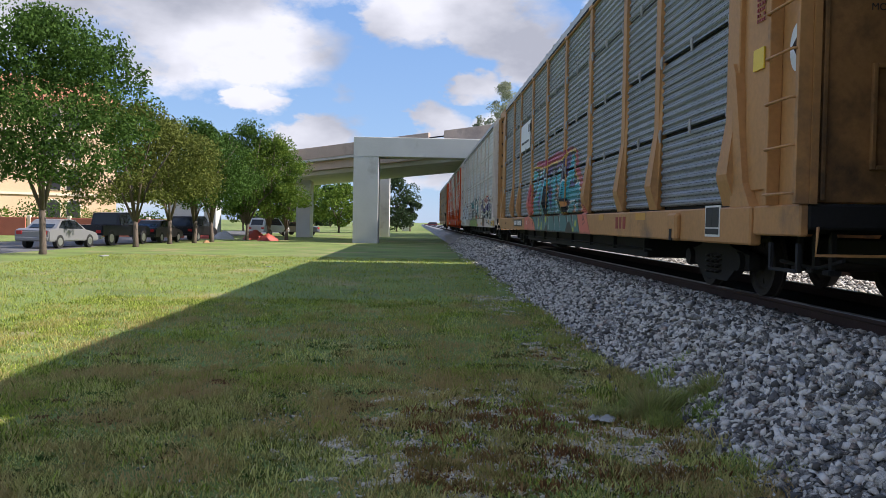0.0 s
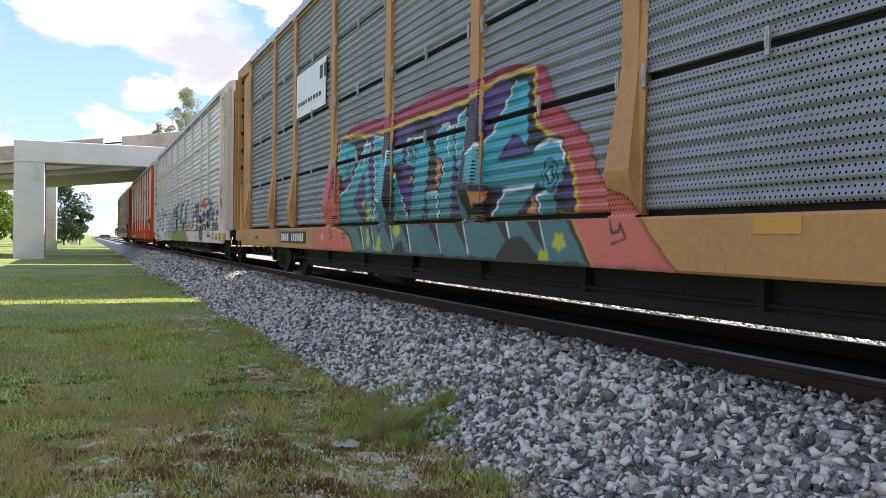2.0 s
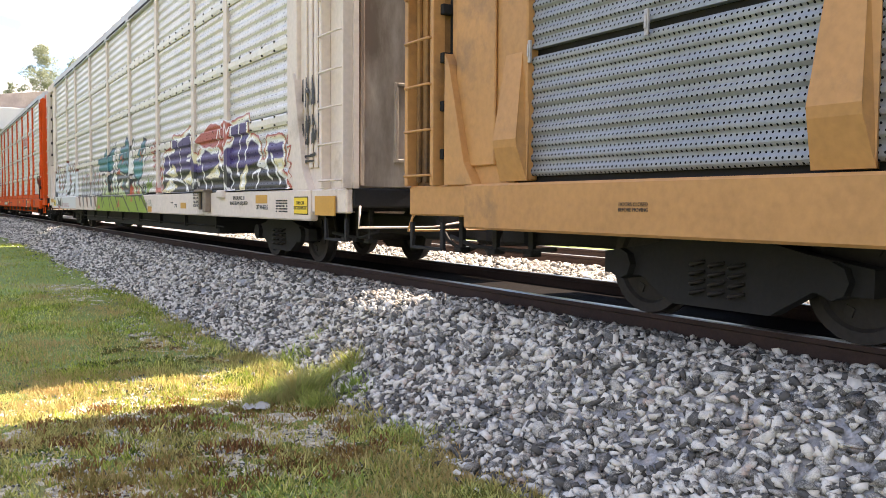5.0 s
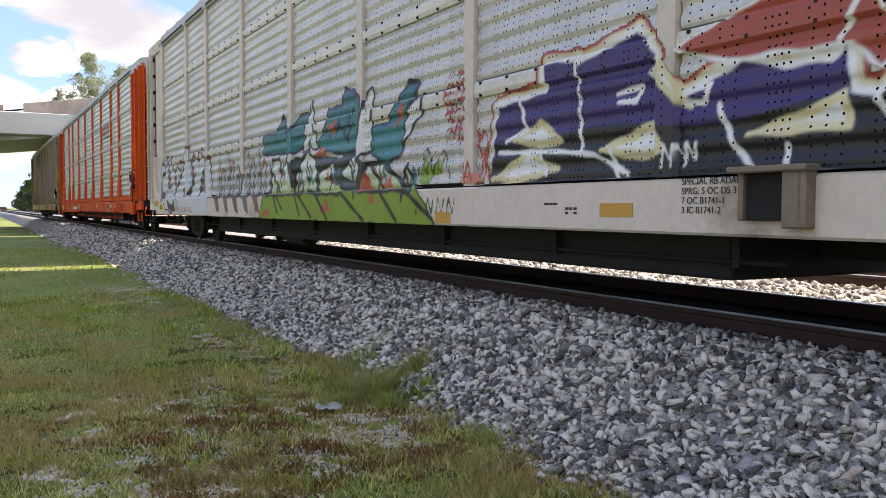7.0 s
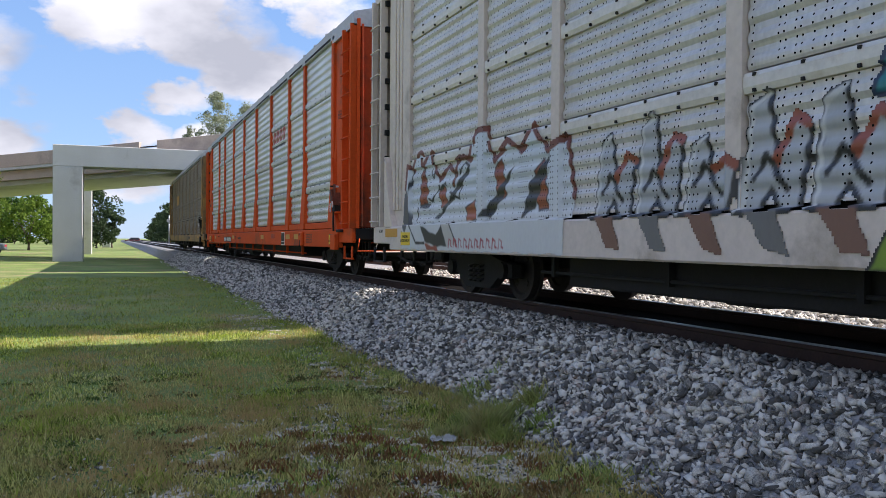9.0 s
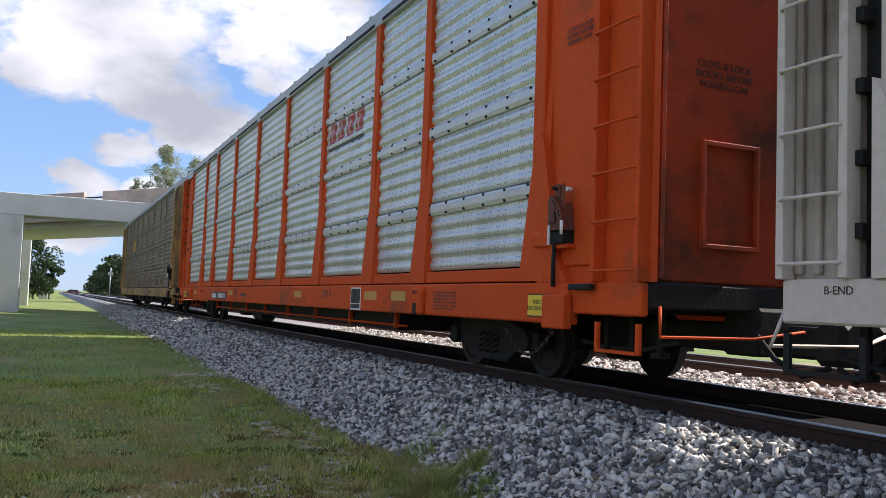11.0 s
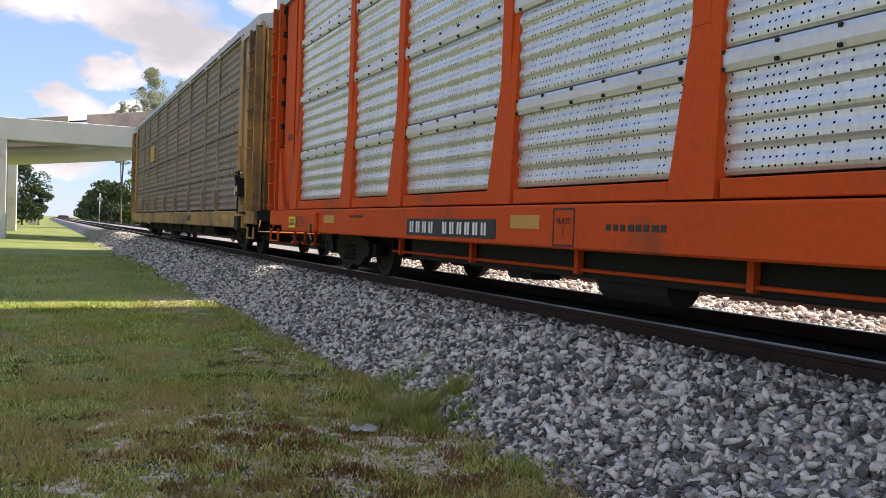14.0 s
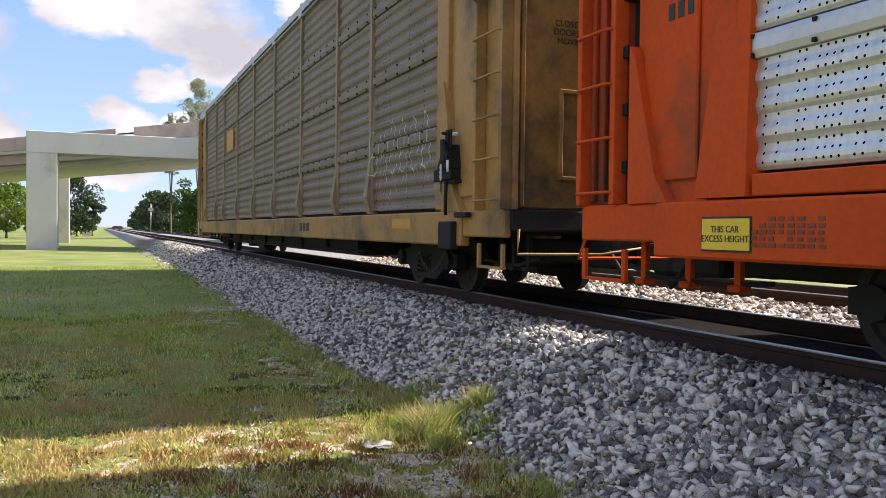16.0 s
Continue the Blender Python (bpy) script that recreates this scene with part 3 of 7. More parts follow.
# ---- railway cars ----
POSTS = (0.0, 2.75, 4.6, 7.22, 9.84, 12.46, 15.08, 17.7, 19.55, 22.3)
CAR_L, END_L, PERIOD = 22.3, 1.65, 26.92
SILL0, SILL1, PAN0, EAVE = 0.60, 0.97, 1.0, 4.86
W2 = 1.60
def panel_mat(name, base, metal, rough, py, pz, rad, cluster=0.0, var=0.2, streak=0.35, attr=False, hole=(0.012, 0.012, 0.013), dirt=(0.2, 0.17, 0.13), dirt_amt=0.2):
    """Perforated sheet: a grid of small dark holes in y and z, over a weathered, streaked metal or paint."""
    m = mat(name, base, rough, metal, var, 1.3, 26, 0.06, stain=dirt, stain_amt=dirt_amt, stretch=(1, 1.0, 0.5))
    nt = m.node_tree
    N, L = nt.nodes.new, nt.links.new
    b = nt.nodes["Principled BSDF"]
    col = b.inputs["Base Color"].links[0].from_socket
    if attr:
        at = N("ShaderNodeAttribute"); at.attribute_name = "paint"
        mx0 = N("ShaderNodeMix"); mx0.data_type = "RGBA"; mx0.blend_type = "MULTIPLY"; mx0.inputs[0].default_value = 0.35
        L(at.outputs["Color"], mx0.inputs[6]); L(col, mx0.inputs[7]); col = mx0.outputs[2]
    tc, sep = N("ShaderNodeTexCoord"), N("ShaderNodeSeparateXYZ")
    L(tc.outputs["Object"], sep.inputs[0])

    def f(op, a, b_=None):
        n = N("ShaderNodeMath"); n.operation = op
        for i, v in enumerate((a, b_)):
            if v is None:
                continue
            if isinstance(v, (int, float)):
                n.inputs[i].default_value = v
            else:
                L(v, n.inputs[i])
        return n.outputs[0]
    dy = f("SUBTRACT", f("FRACT", f("DIVIDE", sep.outputs[1], py)), 0.5)
    dz = f("SUBTRACT", f("FRACT", f("DIVIDE", sep.outputs[2], pz)), 0.5)
    dy, dz = f("MULTIPLY", dy, py), f("MULTIPLY", dz, pz)
    d = f("SQRT", f("ADD", f("MULTIPLY", dy, dy), f("MULTIPLY", dz, dz)))
    mask = f("LESS_THAN", d, rad)
    if cluster:
        # holes come in vertical runs: some columns are left plain
        cell = f("FLOOR", f("DIVIDE", sep.outputs[1], py))
        wn = N("ShaderNodeTexWhiteNoise"); wn.noise_dimensions = "1D"
        L(f("ADD", cell, 0.37), wn.inputs["W"])
        mask = f("MULTIPLY", mask, f("GREATER_THAN", wn.outputs["Value"], cluster))
    mx = N("ShaderNodeMix"); mx.data_type = "RGBA"
    L(mask, mx.inputs[0]); L(col, mx.inputs[6]); mx.inputs[7].default_value = (*hole, 1)
    L(mx.outputs[2], b.inputs["Base Color"])
    me_ = f("MULTIPLY", f("SUBTRACT", 1.0, mask), metal)
    L(me_, b.inputs["Metallic"])
    L(f("MULTIPLY", f("SUBTRACT", 1.0, mask), 0.5), b.inputs["Specular IOR Level"])
    return m


M_TAN = mat("tan_yellow_paint", (0.46, 0.225, 0.075), 0.6, var=0.18, scale=1.2, fine=18, bump=0.08, stain=(0.17, 0.10, 0.055), stain_amt=0.3)
M_MUST = mat("mustard_paint", (0.40, 0.215, 0.062), 0.6, var=0.2, scale=1.2, fine=18, bump=0.08, stain=(0.10, 0.07, 0.04), stain_amt=0.5)
M_WHT = mat("dirty_white_paint", (0.64, 0.545, 0.475), 0.6, var=0.12, scale=1.0, fine=16, bump=0.06, stain=(0.30, 0.24, 0.18), stain_amt=0.22)
M_ORG = mat("orange_paint", (0.62, 0.082, 0.015), 0.65, spec=0.12, var=0.16, scale=1.1, fine=20, bump=0.06, stain=(0.22, 0.07, 0.035), stain_amt=0.25)
# End paints: grime stains, plus base colours darkened for the shade between cars.
M_ORGD = mat("shaded_grimy_orange_paint", (0.42, 0.058, 0.016), 0.7, var=0.2, scale=1.3, fine=20, bump=0.06, stain=(0.10, 0.035, 0.02), stain_amt=0.45, spec=0.2)
M_TAND = mat("shaded_grimy_tan_paint", (0.33, 0.165, 0.06), 0.7, var=0.2, scale=1.3, fine=20, bump=0.06, stain=(0.09, 0.055, 0.03), stain_amt=0.5, spec=0.2)
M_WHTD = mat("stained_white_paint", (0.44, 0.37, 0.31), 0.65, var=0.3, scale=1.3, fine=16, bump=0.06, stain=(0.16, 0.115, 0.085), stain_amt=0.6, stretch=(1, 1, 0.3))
M_MUSD = mat("shaded_grimy_mustard_paint", (0.33, 0.175, 0.05), 0.7, var=0.25, scale=1.3, fine=20, bump=0.06, stain=(0.08, 0.055, 0.03), stain_amt=0.55, spec=0.2)
M_TANP = panel_mat("galvanised_sheet", (0.28, 0.295, 0.31), 0.3, 0.55, 0.040, 0.036, 0.0075, dirt=(0.2, 0.21, 0.22), dirt_amt=0.3)
M_WHTP = panel_mat("white_sheet", (0.60, 0.575, 0.55), 0.22, 0.38, 0.05, 0.055, 0.0085, 0.55, dirt=(0.45, 0.42, 0.37), dirt_amt=0.2)
M_ORGP = panel_mat("aluminium_sheet", (0.68, 0.69, 0.66), 0.6, 0.42, 0.05, 0.055, 0.0085, 0.5, dirt=(0.5, 0.5, 0.46), dirt_amt=0.15)
M_MUSP = panel_mat("brown_dusty_sheet", (0.225, 0.172, 0.125), 0.15, 0.65, 0.085, 0.06, 0.010, 0.72, dirt=(0.17, 0.13, 0.095), dirt_amt=0.35)
M_ROOF = mat("grey_roof_sheet", (0.45, 0.45, 0.45), 0.5, 0.5, var=0.2, scale=1, fine=14, bump=0.1)
M_BANDA = mat("aluminium_band", (0.62, 0.62, 0.60), 0.45, 0.6, var=0.12, scale=1.5, fine=20, bump=0.05)
M_BANDW = mat("white_band", (0.66, 0.62, 0.56), 0.45, 0.2, var=0.15, scale=1.5, fine=20, bump=0.05, stain=(0.45, 0.38, 0.3), stain_amt=0.2)
M_BANDB = mat("brown_band", (0.22, 0.17, 0.125), 0.6, 0.2, var=0.2, scale=1.5, fine=20, bump=0.05)
M_YEL = mat("yellow_placard", (0.80, 0.55, 0.04), 0.5, var=0.08, scale=3, fine=30, bump=0)
M_GOLD = mat("ochre_patch", (0.55, 0.28, 0.05), 0.6, var=0.1, scale=3, fine=30, bump=0)
M_INK = mat("black_lettering", (0.02, 0.02, 0.02), 0.6, var=0.2, scale=3, fine=30, bump=0)
M_WINK = mat("white_lettering", (0.78, 0.76, 0.72), 0.6, var=0.1, scale=3, fine=30, bump=0)
M_RINK = mat("dark_red_lettering", (0.28, 0.03, 0.02), 0.6, var=0.2, scale=3, fine=30, bump=0)
M_DPOST = mat("dusty_tan_post", (0.30, 0.215, 0.13), 0.65, var=0.2, scale=1.2, fine=18, bump=0.08, stain=(0.15, 0.11, 0.075), stain_amt=0.4)
M_FADE = mat("faded_lettering", (0.20, 0.05, 0.025), 0.6, var=0.3, scale=8, fine=40, bump=0)
M_LATCH = mat("dull_zinc", (0.40, 0.38, 0.36), 0.5, 0.5, var=0.2, scale=6, fine=40, bump=0.1)
M_SIGN = mat("white_sign_sheet", (0.72, 0.73, 0.74), 0.5, var=0.12, scale=3, fine=30, bump=0)

TIERS = (1.0, 1.95, 2.91, 3.87, EAVE - 0.03)
STYLES = {
    "tan": dict(body=M_TAN, shaded_grime=M_TAND, panel=M_TANP, band=M_TAN, foot="deep", per=0.103, amp=0.0105, gap=True),
    "white": dict(body=M_WHT, shaded_grime=M_WHTD, panel=M_WHTP, band=M_BANDW, foot="none", per=0.165, amp=0.0095, gap=False),
    "orange": dict(body=M_ORG, shaded_grime=M_ORGD, panel=M_ORGP, band=M_BANDA, foot="wide", per=0.165, amp=0.0095, gap=False),
    "brown": dict(body=M_MUST, shaded_grime=M_MUSD, panel=M_MUSP, band=M_BANDB, foot="small", per=0.165, amp=0.011, gap=False),
}
PX = -1.50      # panel plane


def wave(z, per, amp):
    """Ridged sheet: rounded ridges, 1 at their crest."""
    s = np.sin(2 * np.pi * np.asarray(z) / per)
    return amp * np.clip(s * 1.5, -1, 1)


def kick(style):
    return 0.12 if style == "orange" else 0.0


def panel_mesh(style, wid, tier):
    st = STYLES[style]
    z0, z1 = TIERS[tier] + 0.02, TIERS[tier + 1] - (0.035 if st["gap"] else 0.0)
    if tier == 0:
        z0 += kick(style)
    bz = z1 if st["gap"] or tier == 3 else z1 - 0.15
    zs = np.linspace(z0, bz, max(8, int((bz - z0) / st["per"] * 8)))
    prof = [(PX + 0.05, z0)] + [(PX - float(wave(z, st["per"], st["amp"])), float(z)) for z in zs] + [(PX + 0.05, bz)]
    bm = bmesh.new()
    prism(bm, prof, "y", 0.10, wid - 0.10)
    me = bpy.data.meshes.new("side_panel"); bm.to_mesh(me); bm.free(); me.materials.append(st["panel"])
    return me


def band_mesh(style, wid, tier):
    """The flat plate with bolt heads over the joint between two tiers."""
    st = STYLES[style]
    z1 = TIERS[tier + 1]
    bm = bmesh.new()
    prism(bm, [(PX + 0.04, z1 - 0.15), (PX - 0.022, z1 - 0.145), (PX - 0.034, z1 - 0.10), (PX - 0.034, z1 - 0.03), (PX - 0.022, z1), (PX + 0.04, z1)], "y", 0.085, wid - 0.085)
    n = max(3, int(wid / 0.42))
    for i in range(n):
        y = 0.2 + (wid - 0.4) * i / (n - 1)
        for zz in (z1 - 0.02, z1 - 0.13):
            box(bm, PX - 0.044, y - 0.012, zz - 0.012, PX - 0.02, y + 0.012, zz + 0.012, mi=1)
    me = bpy.data.meshes.new("joint_plate"); bm.to_mesh(me); bm.free(); me.materials.append(st["band"]); me.materials.append(M_BLACK)
    return me


def latch_mesh():
    bm = bmesh.new()
    box(bm, PX - 0.05, -0.016, -0.085, PX - 0.025, 0.016, 0.085, 0.005)
    box(bm, PX - 0.06, -0.009, -0.04, PX - 0.05, 0.009, 0.055, 0.003)
    me = bpy.data.meshes.new("latch"); bm.to_mesh(me); bm.free(); me.materials.append(M_LATCH)
    return me


def post_bm(style, end=False):
    """A side post about y = 0, from the sill to the eave, with the foot of its kind of car."""
    bm = bmesh.new()
    foot, w = STYLES[style]["foot"], 0.085
    top = EAVE - 0.04
    if foot == "deep":       # the foot swells outwards, then cuts back to the sill
        prof = [(PX + 0.1, top), (PX - 0.045, top), (PX - 0.045, 2.05), (PX - 0.15, 1.30), (PX - 0.14, 1.24), (PX - 0.06, 0.985), (PX + 0.1, 0.985)]
        w0 = 0.10
    elif foot == "small":
        prof = [(PX + 0.1, top), (PX - 0.04, top), (PX - 0.04, 1.72), (PX - 0.11, 1.22), (PX - 0.09, 1.15), (PX - 0.04, 0.985), (PX + 0.1, 0.985)]
        w0 = 0.055
    elif foot == "wide":
        prof = [(PX + 0.1, top), (PX - 0.05, top), (PX - 0.05, 2.15), (PX - 0.095, 0.985), (PX + 0.1, 0.985)]
        w0 = 0.085
    else:
        prof = [(PX + 0.1, top), (PX - 0.045, top), (PX - 0.045, 0.985), (PX + 0.1, 0.985)]
        w0 = 0.085
    prism(bm, prof, "y", -w0, w0)
    for v in bm.verts:       # the foot spreads sideways too
        z = v.co.z
        if foot == "wide" and z < 1.5:
            v.co.y *= 2.7
        if foot == "deep" and z < 2.0 and v.co.x < PX + 0.05:
            v.co.y *= 1.5 if z > 1.2 else 1.75
        if foot == "small" and z < 1.5:
            v.co.y *= 1.8
    if foot == "wide":
        for z in (2.15,):
            box(bm, PX - 0.054, -0.09, z - 0.004, PX - 0.03, 0.09, z + 0.004)
    return bm


def text_part(name, words, y, z, size, material, e, x=-W2 - 0.006, label="", align="CENTER"):
    """Lettering on the car's side, read from outside."""
    cu = bpy.data.curves.new(name, "FONT")
    cu.body, cu.size, cu.align_x, cu.align_y, cu.extrude = words, size, align, "CENTER", 0.001
    tmp = bpy.data.objects.new(name, cu)
    me = bpy.data.meshes.new_from_object(tmp)
    bpy.data.objects.remove(tmp)
    me.materials.append(material)
    ob = new(name, me)
    ob.parent = e
    ob.matrix_local = Matrix.Translation((x, y, z)) @ Matrix(((0, 0, -1, 0), (-1, 0, 0, 0), (0, 1, 0, 0), (0, 0, 0, 1)))
    if label:
        ob["label"] = label
    return ob


def bars_part(name, y, z, n, w, h, gap, material, e, x=-W2 - 0.004, rows=1, label=""):
    """Writing that cannot be read: short bars in rows, uneven in length."""
    rng = random.Random(int(abs(y * 100)) + n)
    bm = bmesh.new()
    for r in range(rows):
        yy = y
        for i in range(n):
            if rows > 1 and rng.random() < 0.12:
                yy -= w + gap
                continue
            ww = w * rng.uniform(0.7, 1.0)
            box(bm, x - 0.001, yy - ww, z - r * h * 1.7, x + 0.006, yy, z - r * h * 1.7 + h)
            yy -= w + gap
    return tagged(part(name, bm, material, e, label), kind="stuff")


def plate_part(name, y, z, w, h, material, e, x=-W2 - 0.002, label="", tilt=0.0):
    bm = bmesh.new()
    box(bm, x - 0.003, y - w / 2, z - h / 2, x + 0.012, y + w / 2, z + h / 2)
    return part(name, bm, material, e, label)


def ladder_parts(st, e, y0, y1, sgn, far=False):
    """Ladder on the end section: two angle stiles and round rungs that stand off the plate."""
    bm = bmesh.new()
    for y in (y0, y1):
        box(bm, -W2 - 0.02, y - 0.03, 0.97, -W2 + 0.10, y + 0.03, EAVE - 0.12, 0.006)
    part("ladder_stile", bm, st["body"], e)
    for i in range(10):
        z = 1.06 + i * 0.40
        if z > EAVE - 0.3:
            break
        bm = bmesh.new()
        tube(bm, [(-W2 - 0.005, y0, z), (-W2 - 0.05, y0 + 0.03 * (1 if y1 > y0 else -1), z), (-W2 - 0.05, y1 - 0.03 * (1 if y1 > y0 else -1), z), (-W2 - 0.005, y1, z)], 0.0125, 6)
        part("ladder_rung", bm, st["body"], e)


def end_parts(style, e, sgn):
    """One end of the car. sgn -1: at the low y end, +1: at the high y end."""
    st = STYLES[style]
    base = 0.0 if sgn < 0 else CAR_L

    def Y(d):
        return base + sgn * d
    # side plate, set back from the corner post, with a pressed panel and its ribs
    slot = sgn > 0
    inner = 0.98 if slot else END_L
    bm = bmesh.new()
    ya, yb = sorted((Y(0.05), Y(inner)))
    box(bm, PX + 0.0, ya, 0.97, PX + 0.06, yb, EAVE - 0.03)
    part("end_side_plate", bm, st["body"], e)
    ribs = []
    if style == "white":
        for d in (0.30, 0.46, 0.62):
            ya, yb = sorted((Y(d), Y(d + 0.10)))
            bm = bmesh.new(); box(bm, PX - 0.03, ya, 1.22, PX - 0.001, yb, EAVE - 0.25, 0.012); ribs.append((bm, st["body"]))
    else:
        ya, yb = sorted((Y(0.30), Y(0.88)))
        bm = bmesh.new()
        box(bm, PX - 0.03, ya, 1.12, PX - 0.001, yb, EAVE - 0.25, 0.01)
        ribs.append((bm, st["body"]))
    for bm, mm in ribs:
        part("pressed_rib", bm, mm, e)
    if slot:      # a slot beside the ladder, its shade a black plate, with dark hinge lugs
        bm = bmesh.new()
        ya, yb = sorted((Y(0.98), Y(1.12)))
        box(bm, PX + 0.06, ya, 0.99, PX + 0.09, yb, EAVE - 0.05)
        part("slot_shade_plate", bm, M_BLACK, e, "black plate for the shade in the slot")
        for k in range(9):
            ya, yb = sorted((Y(1.06), Y(1.118)))
            bm = bmesh.new(); box(bm, PX - 0.05, ya, 1.2 + 0.42 * k, PX + 0.055, yb, 1.29 + 0.42 * k, 0.006); part("hinge_lug", bm, M_BLACK, e)
        bm = bmesh.new()
        ya, yb = sorted((Y(1.12), Y(END_L)))
        box(bm, PX + 0.0, ya, 0.97, PX + 0.06, yb, EAVE - 0.03)
        part("ladder_back", bm, st["shaded_grime"], e)
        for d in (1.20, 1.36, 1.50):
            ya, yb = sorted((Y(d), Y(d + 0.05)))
            bm = bmesh.new(); box(bm, PX - 0.04, ya, 1.0, PX - 0.001, yb, EAVE - 0.1, 0.008); part("pressed_rib", bm, st["shaded_grime"], e)
    bm = bmesh.new()
    ya, yb = sorted((Y(0.05), Y(END_L)))
    box(bm, W2 - 0.12, ya, 0.97, W2 - 0.06, yb, EAVE - 0.03)
    part("far_side_plate", bm, st["body"], e)
    # the gusset that leans from the end of the plate
    bm = bmesh.new()
    if slot:
        prism(bm, [(Y(0.97), 0.97), (Y(0.52), 0.97), (Y(0.66), 1.16), (Y(0.90), 2.0), (Y(0.97), 2.1)], "x", -W2 + 0.01, PX)
    else:
        prism(bm, [(Y(0.10), 0.97), (Y(0.60), 0.97), (Y(0.42), 1.20), (Y(0.16), 2.3), (Y(0.10), 2.4)], "x", -W2 + 0.01, PX)
    part("gusset", bm, st["body"], e)
    ladder_parts(st, e, Y(1.14 if slot else 1.02), Y(1.60), sgn)
    # end doors, two leaves set back between the side plates, each with a framed hatch
    for lo, hi in ((PX + 0.08, -0.01), (0.01, -PX - 0.08)):
        bm = bmesh.new()
        ya, yb = sorted((Y(END_L - 0.05), Y(END_L - 0.11)))
        box(bm, lo, ya, 0.98, hi, yb, EAVE - 0.1, 0.015)
        dr = part("end_door", bm, st["shaded_grime"], e)
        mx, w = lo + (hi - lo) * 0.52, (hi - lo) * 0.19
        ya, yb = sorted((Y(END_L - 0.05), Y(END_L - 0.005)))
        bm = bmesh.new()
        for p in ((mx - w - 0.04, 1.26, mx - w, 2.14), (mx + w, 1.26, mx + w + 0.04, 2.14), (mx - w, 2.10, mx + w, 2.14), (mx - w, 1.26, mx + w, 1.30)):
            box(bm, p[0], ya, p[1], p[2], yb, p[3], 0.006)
        part("hatch_frame", bm, st["shaded_grime"], dr)
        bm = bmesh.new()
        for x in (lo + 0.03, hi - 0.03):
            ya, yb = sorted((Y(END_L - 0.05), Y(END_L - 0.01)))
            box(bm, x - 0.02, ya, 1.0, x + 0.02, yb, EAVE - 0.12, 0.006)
        part("door_edge", bm, st["shaded_grime"], dr)
    # end beam, coupler, uncoupling rod, brake hose, steps
    bm = bmesh.new()
    ya, yb = sorted((Y(END_L - 0.25), Y(END_L - 0.02)))
    box(bm, -W2 + 0.1, ya, 0.76, W2 - 0.1, yb, 0.975, 0.02)
    ya, yb = sorted((Y(END_L - 0.35), Y(END_L + 0.06)))
    box(bm, -0.45, ya, 0.40, 0.45, yb, 0.80, 0.03)
    part("end_beam", bm, M_BLACK, e)
    # brake pipe and hangers under the end platform
    under = st["body"] if style == "orange" and slot else M_BLACK
    for pts in ([(-1.15, Y(END_L - 0.1), 0.50), (-1.15, Y(END_L - 0.5), 0.42), (-1.0, Y(0.6), 0.40), (-1.05, Y(0.1), 0.44)], [(0.9, Y(END_L - 0.1), 0.46), (0.9, Y(0.7), 0.36), (1.0, Y(0.1), 0.44)]):
        bm = bmesh.new(); tube(bm, pts, 0.02, 6); part("brake_pipe", bm, M_BLACK, e)
    for d, x in ((1.35, -1.15), (0.9, -1.08), (0.45, -1.02), (1.2, 0.9), (0.6, 0.93)):
        y = Y(d)
        bm = bmesh.new()
        box(bm, x - 0.02, y - 0.03, 0.40, x + 0.02, y + 0.03, 0.74)
        box(bm, x - 0.06, y - 0.06, 0.36, x + 0.06, y + 0.06, 0.41, 0.01)
        part("pipe_hanger", bm, under if x < 0 else M_BLACK, e)
    bm = bmesh.new()
    ya, yb = sorted((Y(END_L - 0.6), Y(END_L + 0.40)))
    box(bm, -0.13, ya, 0.40, 0.13, yb, 0.66, 0.03)
    ya, yb = sorted((Y(END_L + 0.36), Y(END_L + 0.66)))
    box(bm, -0.19, ya, 0.36, 0.17, yb, 0.70, 0.05)
    part("coupler", bm, M_WHEEL, e)
    bm = bmesh.new()
    tube(bm, [(-W2 + 0.15, Y(END_L + 0.05), 0.78), (-W2 + 0.1, Y(END_L + 0.12), 0.55), (-0.6, Y(END_L + 0.16), 0.55), (-0.2, Y(END_L + 0.3), 0.62)], 0.014, 6)
    part("uncoupling_rod", bm, st["body"], e)
    bm = bmesh.new()
    tube(bm, [(-0.45, Y(END_L), 0.62), (-0.42, Y(END_L + 0.2), 0.40), (-0.35, Y(END_L + 0.42), 0.28), (-0.28, Y(END_L + 0.62), 0.36)], 0.024, 8)
    part("brake_hose", bm, M_BLACK, e)
    bm = bmesh.new()      # stirrup step under the ladder
    for y in (Y(1.04), Y(1.58)):
        box(bm, -W2 + 0.03, y - 0.022, 0.40, -W2 + 0.06, y + 0.022, 0.64)
    ya, yb = sorted((Y(1.04), Y(1.58)))
    box(bm, -W2 + 0.02, ya, 0.395, -W2 + 0.08, yb, 0.42)
    part("stirrup_step", bm, st["body"] if style in ("orange", "brown") else M_BLACK, e)
    # roof end hood
    bm = bmesh.new()
    ya, yb = sorted((Y(END_L - 0.02), Y(0.0)))
    prism(bm, [(-W2 + 0.04, EAVE - 0.16), (W2 - 0.04, EAVE - 0.16), (W2 - 0.04, EAVE + 0.10), (0.9, EAVE + 0.26), (-0.9, EAVE + 0.26), (-W2 + 0.04, EAVE + 0.10)], "y", ya, yb)
    part("end_hood", bm, M_ROOF if style in ("brown", "orange") else st["body"], e)


WHEEL_R = 0.37
AXLES = (0.95, 2.65, 19.9, 21.6)


